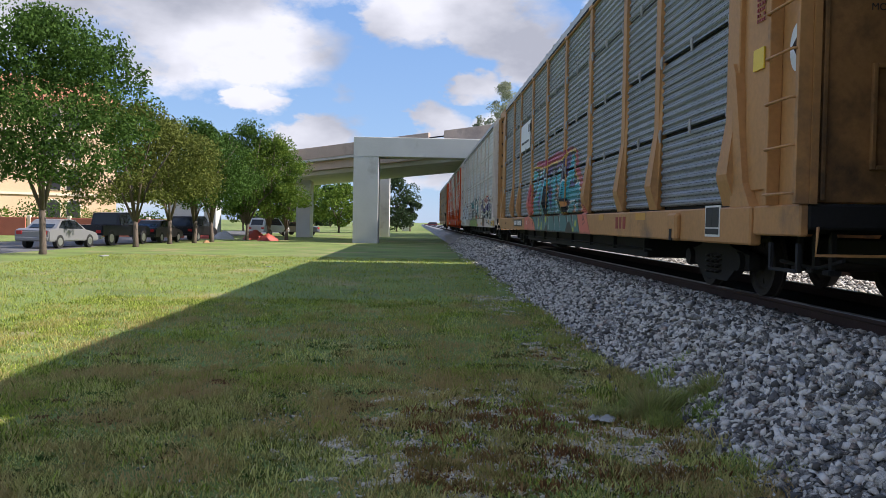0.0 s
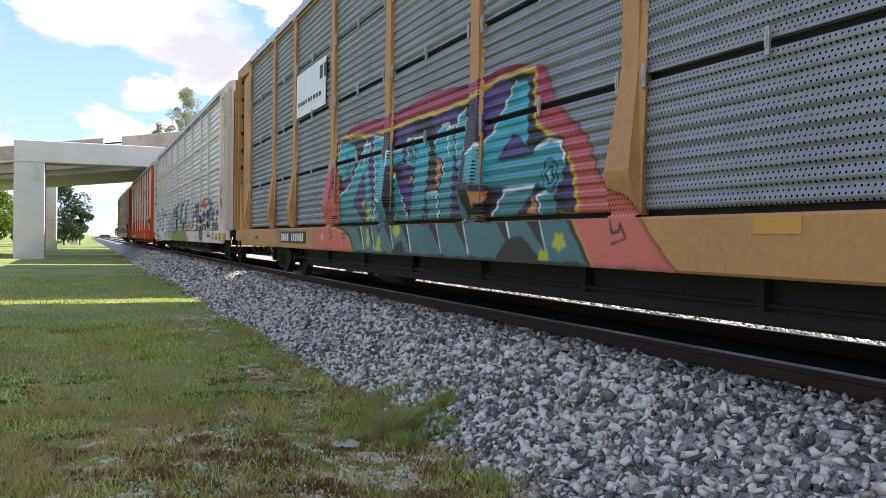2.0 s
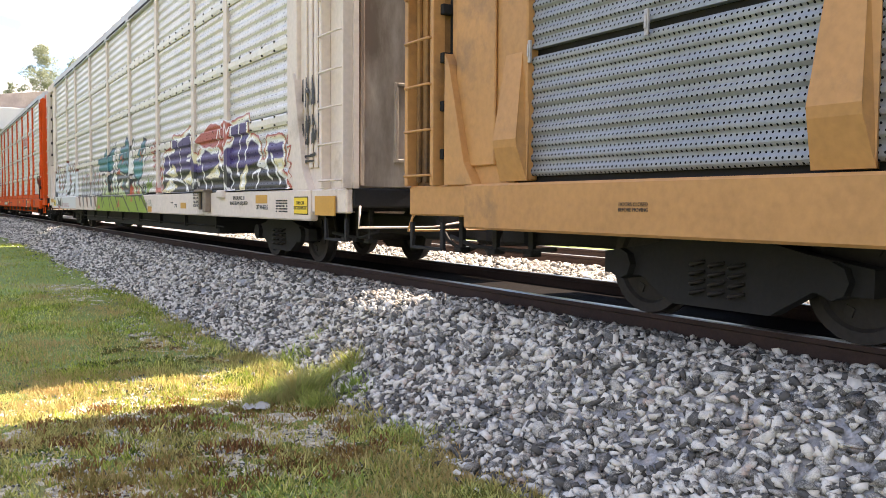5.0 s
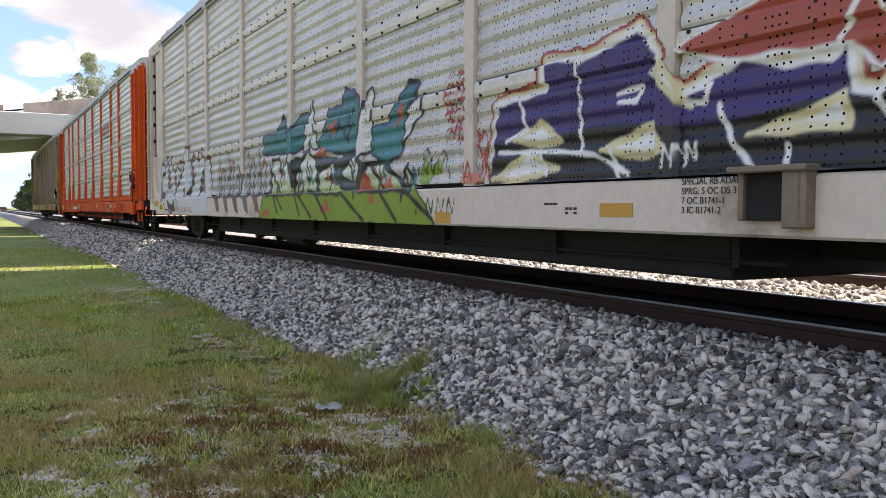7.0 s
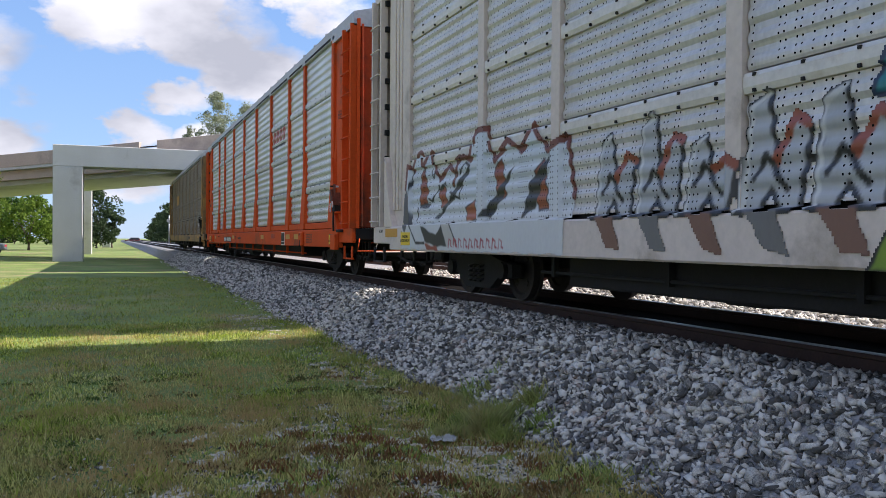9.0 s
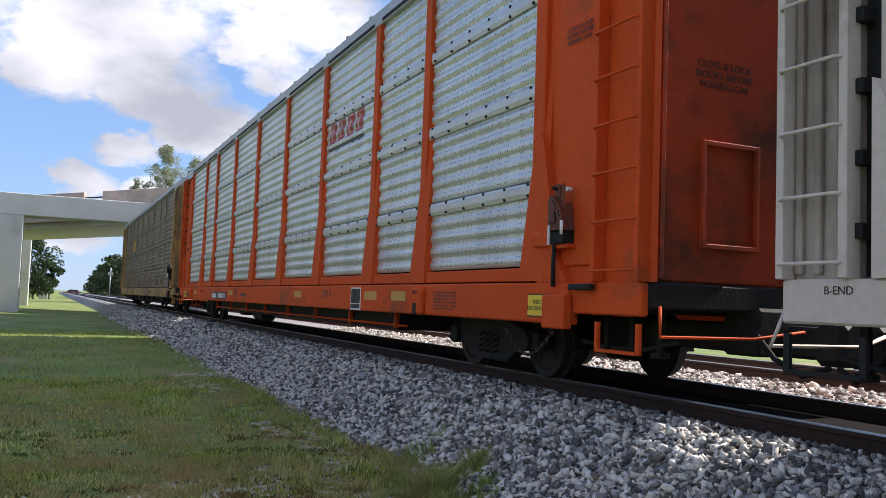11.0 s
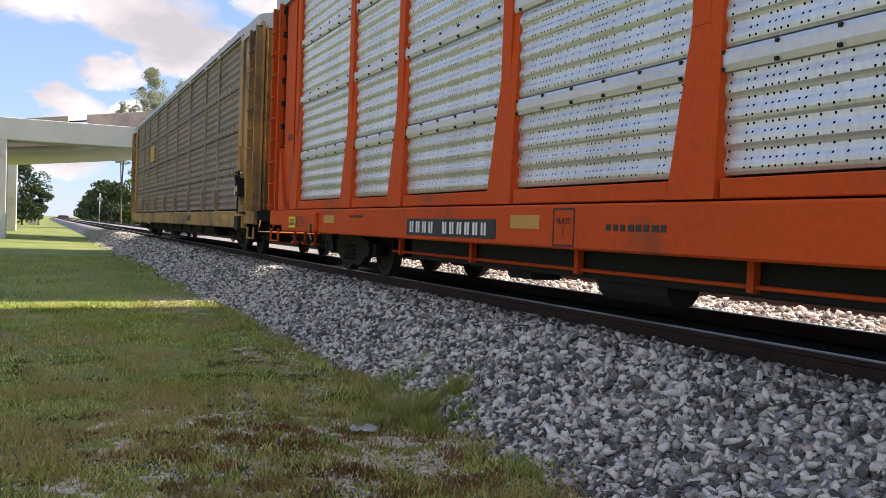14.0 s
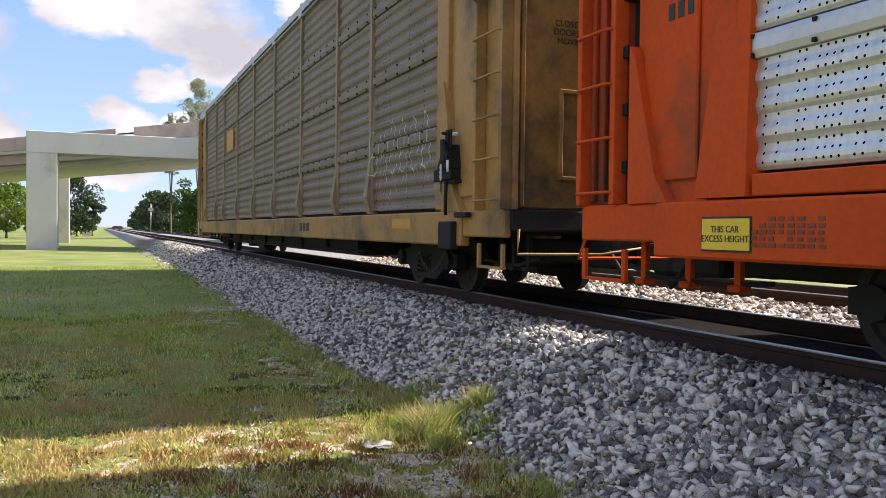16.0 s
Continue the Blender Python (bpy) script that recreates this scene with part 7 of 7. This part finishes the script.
def overpass():
    e = empty("overpass", 0, 0, 0, "concrete road overpass with buff parapets on pale piers", "bridge")
    d = Vector((13.85, -11.1, 0)).normalized()        # along the deck, from the far left
    nrm = Vector((d.y, -d.x, 0))                       # towards the camera side
    if nrm.y > 0:
        nrm = -nrm
    o = Vector((-10.8, 75.0, 0))

    def beam(name, s0, s1, n0, n1, z0, z1, material):
        """A sloping beam between two stations; n: metres behind the near edge, z from the parapet's top."""
        bm = bmesh.new()
        vs = []
        for s in (s0, s1):
            for n_, z_ in ((n0, z0), (n1, z0), (n1, z1), (n0, z1)):
                p = o + d * s - nrm * n_
                vs.append(bm.verts.new((p.x, p.y, deck_z(s) + z_)))
        for f in ((0, 1, 2, 3), (7, 6, 5, 4), (0, 4, 5, 1), (1, 5, 6, 2), (2, 6, 7, 3), (3, 7, 4, 0)):
            bm.faces.new([vs[i] for i in f])
        bmesh.ops.recalc_face_normals(bm, faces=bm.faces[:])
        bmesh.ops.bevel(bm, geom=bm.edges[:], offset=0.02, segments=1, affect="EDGES")
        return part(name, bm, material, e)
    J = 17.2
    for a, b in ((-60, -18), (-17.8, J - 1.5), (J, 34), (34.2, 70)):
        beam("parapet", a, b, 0.0, 0.28, -1.0, 0.0, M_PINKC)
        beam("parapet", a, b, 9.7, 10.0, -1.0, 0.0, M_PINKC)
        beam("fascia_girder", a + 0.01, b - 0.01, 0.5, 1.1, -1.95, -1.2, M_PINKC)
    for a, b in ((-60, -18), (-17.995, J - 0.02), (J, 34), (34.02, 70)):
        beam("deck_slab", a, b, 0.05, 9.95, -1.22, -0.98, M_CONC)
        beam("box_girder", a + 0.01, b - 0.01, 1.1, 8.9, -2.3, -1.2, M_CONC)
    beam("joint_rail", J - 1.5, J, 0.1, 0.2, -0.45, -0.35, M_BLACK)
    # straddle bents: a column, a deep cap
    def bent(x0, x1, y0, y1, xe, top, bot, name="pier"):
        bm = bmesh.new(); box(bm, x0, y0, BZ - 0.3, x1, y1, bot, 0.03); part("pier_column", bm, M_CONC, e)
        bm = bmesh.new(); box(bm, x0 - 0.003, y0 - 0.006, bot, xe, y1 + 0.02, top, 0.03); part("pier_cap", bm, M_CONC, e)
    bent(-3.98, -2.15, 61.0, 63.2, 9.0, 7.43, 6.02)
    bent(-10.6, -9.3, 79.0, 81.5, -2.0, 6.8, 5.5)
    bm = bmesh.new(); box(bm, -3.6, 87.0, BZ - 0.3, -2.15, 89.0, 6.0, 0.03); part("pier_column", bm, M_CONC, e)
    bm = bmesh.new(); box(bm, 12.8, 61.0, BZ - 0.3, 14.6, 63.2, 7.43, 0.03); box(bm, 9.0, 61.0, 6.02, 12.8, 63.2, 7.43); part("pier_column", bm, M_CONC, e)
    bm = bmesh.new(); box(bm, -20.2, 72.0, BZ - 0.3, -18.4, 74.0, 5.4, 0.03); part("pier_column", bm, M_CONC, e)
    bm = bmesh.new(); box(bm, -17.4, 72.0, BZ - 0.3, -16.4, 74.0, 4.4, 0.03); part("pier_column", bm, M_CONC, e)
    return e


overpass()

# ---- trees ----
M_BARK = mat("grey_brown_bark", (0.13, 0.10, 0.075), 0.9, var=0.4, scale=3, fine=25, bump=0.8, stretch=(1, 1, 0.3))


def leaf_mat(name, c1, c2):
    return blade_mat(name, c1, c2, tuple(0.5 * (a + b) for a, b in zip(c1, c2)))


M_LEAF = leaf_mat("green_leaves", (0.085, 0.155, 0.03), (0.035, 0.075, 0.014))
M_LEAFB = leaf_mat("olive_leaves", (0.16, 0.18, 0.04), (0.08, 0.10, 0.022))
M_LEAFY = leaf_mat("bright_leaves", (0.16, 0.23, 0.035), (0.07, 0.13, 0.02))
M_LEAFG = leaf_mat("grey_green_needles", (0.40, 0.43, 0.31), (0.24, 0.27, 0.17))
M_LEAFD = leaf_mat("dark_needles", (0.07, 0.105, 0.05), (0.03, 0.05, 0.022))


def leaves(rng, C, R, n, size, flat=1.0):
    """n leaves in a clump of radius R about C."""
    p = rng.normal(size=(n, 3)); p /= np.linalg.norm(p, axis=1)[:, None]
    p = p * (R * rng.uniform(0.35, 1.05, n) ** 0.6)[:, None] * np.array([1, 1, flat]) + C
    a, b = rng.normal(size=(n, 3)), rng.normal(size=(n, 3))
    a /= np.linalg.norm(a, axis=1)[:, None]
    b = b - (a * b).sum(1)[:, None] * a; b /= np.linalg.norm(b, axis=1)[:, None]
    s = (size * rng.uniform(0.6, 1.3, n))[:, None]
    return np.stack([p - a * s, p - b * s * 0.55, p + a * s, p + b * s * 0.55], 1)


def tree(x, y, h, spread, base, material, seed, label, n=2600, size=0.13, zg=None, trunk=0.14, twin=False, clumps=26, narrow=False, cl=(0.24, 0.42)):
    rng = np.random.RandomState(seed)
    zg = BZ if zg is None else zg
    e = empty("tree", x, y, zg, label, "tree")
    bm = bmesh.new()
    tops = []
    fork = base * 0.55
    tube(bm, [(0, 0, -0.2), (0.02, 0, 0.25), (rng.uniform(-0.1, 0.1), 0, fork)], [trunk * 1.35, trunk, trunk * 0.85], 9)
    part("trunk", bm, M_BARK, e)
    for k in range(6):
        a = 2 * math.pi * (k + rng.uniform(-0.3, 0.3)) / 6
        r = spread * rng.uniform(0.3, 0.75)
        zt = base + (h - base) * rng.uniform(0.3, 0.85)
        end = (r * math.cos(a), r * math.sin(a), zt)
        bm = bmesh.new()
        tube(bm, [(0, 0, fork - 0.15), (end[0] * 0.35, end[1] * 0.35, fork + (zt - fork) * 0.5), (end[0] * 0.75, end[1] * 0.75, fork + (zt - fork) * 0.8), end], [trunk * 0.6, trunk * 0.42, trunk * 0.25, trunk * 0.08], 6)
        part("limb", bm, M_BARK, e)
    Q = []
    for k in range(clumps):
        a, u = rng.uniform(0, 2 * math.pi), rng.rand() ** 0.6
        t = rng.rand()
        prof = math.sin(math.pi * min(1, 0.18 + 0.82 * t)) ** 0.7 if not narrow else (1.0 - 0.75 * t)
        c = np.array([spread * u * prof * math.cos(a), spread * u * prof * math.sin(a), base + (h - base) * t * 0.92])
        Q.append(leaves(rng, c, spread * rng.uniform(*cl), n // clumps, size, 0.7))
    Q = np.concatenate(Q)
    m = len(Q)
    me = mesh_np("crown", Q.reshape(-1, 3), np.arange(m * 4).reshape(m, 4), material)
    cr = new("crown", me); cr.parent = e
    return e


tree(-14.7, 34.7, 10.3, 4.6, 3.4, M_LEAF, 1, "leafy street tree with a forked trunk on the verge", 30000, 0.09, clumps=120, cl=(0.15, 0.30))
tree(-14.4, 45.3, 7.9, 4.2, 2.5, M_LEAFB, 2, "olive-brown street tree with a slim trunk", 16000, 0.088, clumps=90, cl=(0.13, 0.27))
tree(-14.3, 51.2, 7.5, 3.6, 2.6, M_LEAFB, 3, "olive street tree in the row on the verge", 14000, 0.088, clumps=84, cl=(0.13, 0.27))
tree(-13.7, 54.6, 8.0, 3.7, 2.6, M_LEAF, 4, "dark green street tree in the row", 15000, 0.088, clumps=84, cl=(0.13, 0.27))
tree(-13.4, 58.0, 7.9, 3.6, 2.6, M_LEAF, 5, "dark green street tree with a straight trunk", 14000, 0.088, clumps=84, cl=(0.13, 0.27))
tree(-12.3, 64.5, 9.3, 4.1, 2.3, M_LEAF, 6, "green street tree near the overpass", 15000, 0.088, clumps=84, cl=(0.13, 0.27))
tree(-10.8, 65.8, 8.4, 3.9, 2.0, M_LEAFY, 7, "bright green street tree near the overpass", 15000, 0.088, clumps=84, cl=(0.13, 0.27))
tree(-9.6, 66.5, 5.2, 1.9, 1.6, M_LEAFY, 8, "small bright green tree by the overpass pier", 2600, 0.13, clumps=24)
for i, (xx, yy, hh, sp) in enumerate(((-9.8, 114, 7.0, 3.6), (-13.5, 112, 6.6, 3.4), (-18, 118, 7.0, 4.0), (-6.8, 118, 6.2, 2.8), (-23, 116, 7.5, 4.0))):
    tree(xx, yy, hh, sp, 1.6, M_LEAFY, 30 + i, "light green shade tree beyond the overpass", 3200, 0.2, clumps=30)
tree(-2.6, 140, 10.4, 3.6, 0.8, M_LEAFD, 40, "tall dark evergreen tree beyond the overpass", 5200, 0.22, clumps=40, narrow=False)
tree(-0.4, 146, 7.4, 2.0, 1.2, M_LEAFD, 41, "dark evergreen tree beside the track", 2600, 0.2, clumps=22)
for i, (xx, yy, hh, sp, nn) in enumerate(((12.6, 116, 21.5, 3.0, 1700), (9.3, 118, 17.2, 1.6, 700), (16.5, 117, 20.5, 2.6, 1200), (21, 120, 19.0, 2.6, 1100))):
    tree(xx, yy, hh, sp * 0.9, hh * 0.5, M_LEAFG, 50 + i, "tall thin feathery evergreen behind the track", nn * 7, 0.11, trunk=0.13, clumps=90, zg=-0.2, cl=(0.16, 0.40))
for i in range(11):
    xx, yy = 13.4 + 1.9 * (i % 6) + 0.8 * (i // 6), 122 + 24 * (i // 6) + 3.0 * (i % 3)
    tree(xx, yy, 7.0 + 1.5 * ((i * 7) % 4), 2.8, 0.5, M_LEAFD if i % 3 else M_LEAF, 70 + i, "dense dark tree in the wood beyond the track", 2400, 0.26, clumps=24)
for i in range(9):
    tree(11.8 + 0.6 * i, 165 + 24 * i, 8 + (i * 5) % 4, 5.0, 0.6, M_LEAFD, 90 + i, "far dark tree along the railway", 1500, 0.42, clumps=18)
for i in range(7):
    tree(-10 - 5.5 * i, 200 + 14 * ((i * 3) % 5), 9 + (i * 5) % 4, 5.0, 0.6, M_LEAFD if i % 2 else M_LEAF, 110 + i, "far tree beyond the street", 1500, 0.42, clumps=18)
for i in range(10):
    tree(30 + 9 * i, 60 + (i * 37) % 50, 9 + (i * 5) % 4, 4.5, 0.8, M_LEAF, 130 + i, "green tree beyond the second track", 1800, 0.34, clumps=20)


# ---- building and fence ----
M_PEACH = mat("peach_stucco", (0.72, 0.50, 0.32), 0.9, var=0.1, scale=0.5, fine=8, bump=0.1)
M_TERRA = mat("terracotta_stucco", (0.48, 0.20, 0.11), 0.9, var=0.12, scale=0.5, fine=8, bump=0.1)
M_TILE = mat("clay_roof", (0.40, 0.17, 0.09), 0.9, var=0.2, scale=2, fine=12, bump=0.4)
M_DARK = mat("shaded_opening", (0.03, 0.03, 0.035), 0.3, var=0.2, bump=0)
M_TRIM = mat("cream_trim", (0.75, 0.66, 0.52), 0.85, var=0.08, scale=1, fine=10, bump=0.05)


def building():
    e = empty("apartment_house", -29.0, 84.0, 0, "peach stucco apartment house with terracotta bays and arched openings", "house")
    e.rotation_euler = (0, 0, radians(40))
    X0, X1, YF, YB, H = -33.5, 0.0, 0.0, 14.0, 14.5
    bm = bmesh.new(); box(bm, X0, YF, BZ - 0.3, X1, YB, H - 2.5); part("house_wall", bm, M_PEACH, e)
    for xa in (-60.5, -50.0, -31.2):
        bm = bmesh.new(); box(bm, xa, YF - 0.8, BZ - 0.3, xa + 2.6, YF + 0.5, H - 1.2); part("bay", bm, M_TERRA, e)
        bm = bmesh.new(); prism(bm, [(xa - 0.4, H - 1.2), (xa + 3.0, H - 1.2), (xa + 1.3, H + 0.4)], "y", YF - 1.2, YF + 3); part("bay_roof", bm, M_TILE, e)
    bm = bmesh.new(); prism(bm, [(YF - 0.8, H - 2.5), (YB + 0.8, H - 2.5), ((YF + YB) / 2, H + 0.8)], "x", X0 - 0.6, X1 + 0.6); part("house_roof", bm, M_TILE, e)
    for fl in range(4):
        z = 0.9 + fl * 2.9
        for xa in (-28.5, -26.5, -17.0, -15.0, -11.6, -5.9, -4.1):
            if z + 1.9 > H - 2.6:
                continue
            w = 0.62
            arch = [(xa - w, z), (xa + w, z), (xa + w, z + 1.3)] + [(xa + w * math.cos(a * math.pi / 8), z + 1.3 + w * math.sin(a * math.pi / 8)) for a in range(1, 8)] + [(xa - w, z + 1.3)]
            bm = bmesh.new(); prism(bm, [(p * 1.0 + (p - xa) * 0.16, q + (0.1 if q > z + 1.2 else -0.06)) for p, q in arch], "y", YF - 0.10, YF + 0.1); wn = part("window", bm, M_TRIM, e)
            bm = bmesh.new(); prism(bm, arch, "y", YF - 0.13, YF + 0.05); part("opening", bm, M_DARK, wn)
    for fl in range(1, 4):
        bm = bmesh.new(); box(bm, X0, YF - 0.15, fl * 2.9 + 0.35, X1, YF, fl * 2.9 + 0.55); part("string_course", bm, M_TRIM, e)


building()


def fence():
    e = empty("boundary_fence", 0, 0, 0, "low red boundary wall with pale posts along the street", "fence")
    bm0 = bmesh.new(); box(bm0, 0.12, -0.08, 0, 2.88, 0.08, 1.45, 0.02)
    bm1 = bmesh.new(); box(bm1, -0.14, -0.14, 0, 0.14, 0.14, 1.6, 0.02)
    me0, me1 = bpy.data.meshes.new("fence_panel"), bpy.data.meshes.new("fence_post")
    bm0.to_mesh(me0); bm1.to_mesh(me1); bm0.free(); bm1.free()
    me0.materials.append(mat("red_wall_paint", (0.42, 0.13, 0.09), 0.9, var=0.15, scale=1, fine=12, bump=0.1)); me1.materials.append(M_TRIM)
    for i in range(14):
        for me in (me0, me1):
            o = new(me.name, me); o.parent = e; o.location = (-60 + i * 3.0, 64.0 + i * 0.35, BZ)
    return e


fence()


def shrub(x, y, s, seed, label, material):
    rng = np.random.RandomState(seed)
    Q = np.concatenate([leaves(rng, np.array([rng.uniform(-s, s), rng.uniform(-s, s) * 0.6, s * rng.uniform(0.2, 0.9)]), s * 0.55, 160, 0.12) for _ in range(9)])
    Q[..., 2] = np.maximum(Q[..., 2], 0.0)
    ob = new("shrub", mesh_np("shrub", Q.reshape(-1, 3), np.arange(len(Q) * 4).reshape(-1, 4), material))
    ob.location = (x, y, BZ)
    return tagged(ob, label, "shrub", "shrubs before the house")


for i, (xx, yy, s) in enumerate(((-40, 69, 1.9), (-34, 69, 1.7), (-30, 71, 2.2), (-26.5, 73, 2.0), (-24, 75, 1.8), (-47, 68, 1.8))):
    shrub(xx, yy, s, 200 + i, "rounded green shrub behind the boundary wall", M_LEAFY if i % 2 else M_LEAF)

# ---- far things along the line ----
bm = bmesh.new(); tube(bm, [(8.6, 150, -0.3), (8.6, 150, 5.2)], 0.09, 8); box(bm, 8.2, 149.9, 4.0, 9.0, 150.0, 4.5, 0.02)
tagged(bm_obj("signal_mast", bm, M_RIM), "thin white signal mast beside the far track", "mast")
bm = bmesh.new(); box(bm, -1.9, 150, BZ, -0.6, 151, 1.5, 0.03)
tagged(bm_obj("relay_cabinet", bm, M_CONC), "grey equipment cabinet on the grass by the railway", "cabinet")
for i in range(5):
    bm = bmesh.new(); box(bm, 14 + i * 14, 330, BZ, 23 + i * 14, 345, 4 + (i % 3), 0.05)
    tagged(bm_obj("far_building", bm, M_TRIM if i % 2 else M_CONC), "low pale building far along the railway", "building")



# ---- what moves ----
S_ROWS = ((0, 8.0), (1.0, 2.73), (1.5, 0.24), (3.5, -9.64), (7.5, -29.65), (11.0, -46.87), (11.5, -49.42), (12.0, -51.94), (12.5, -54.40), (13.0, -56.84), (13.5, -59.22), (14.0, -61.64), (15.5, -69.03), (16, -71.52))


def train_s(t):
    """The train's place along the track at t seconds, on a straight line between rows."""
    for (a, p), (b, q) in zip(S_ROWS, S_ROWS[1:]):
        if t <= b + 1e-6:
            return p + (q - p) * (t - a) / (b - a)
    return S_ROWS[-1][1]


def motions():
    for i, c in enumerate(CARS):
        off = (i - 1) * PERIOD
        walk(c, [(k * 0.5, pose(TC, train_s(k * 0.5) + off, RAIL_Z)) for k in range(33)])
    # wheels roll with the train
    times = [k * 0.1 for k in range(161)]
    for w, y in WHEELS:
        walk(w, [(t, pose(0, y, WHEEL_R, math.degrees((S_ROWS[0][1] - train_s(t)) / WHEEL_R), 0, 0)) for t in times])


motions()
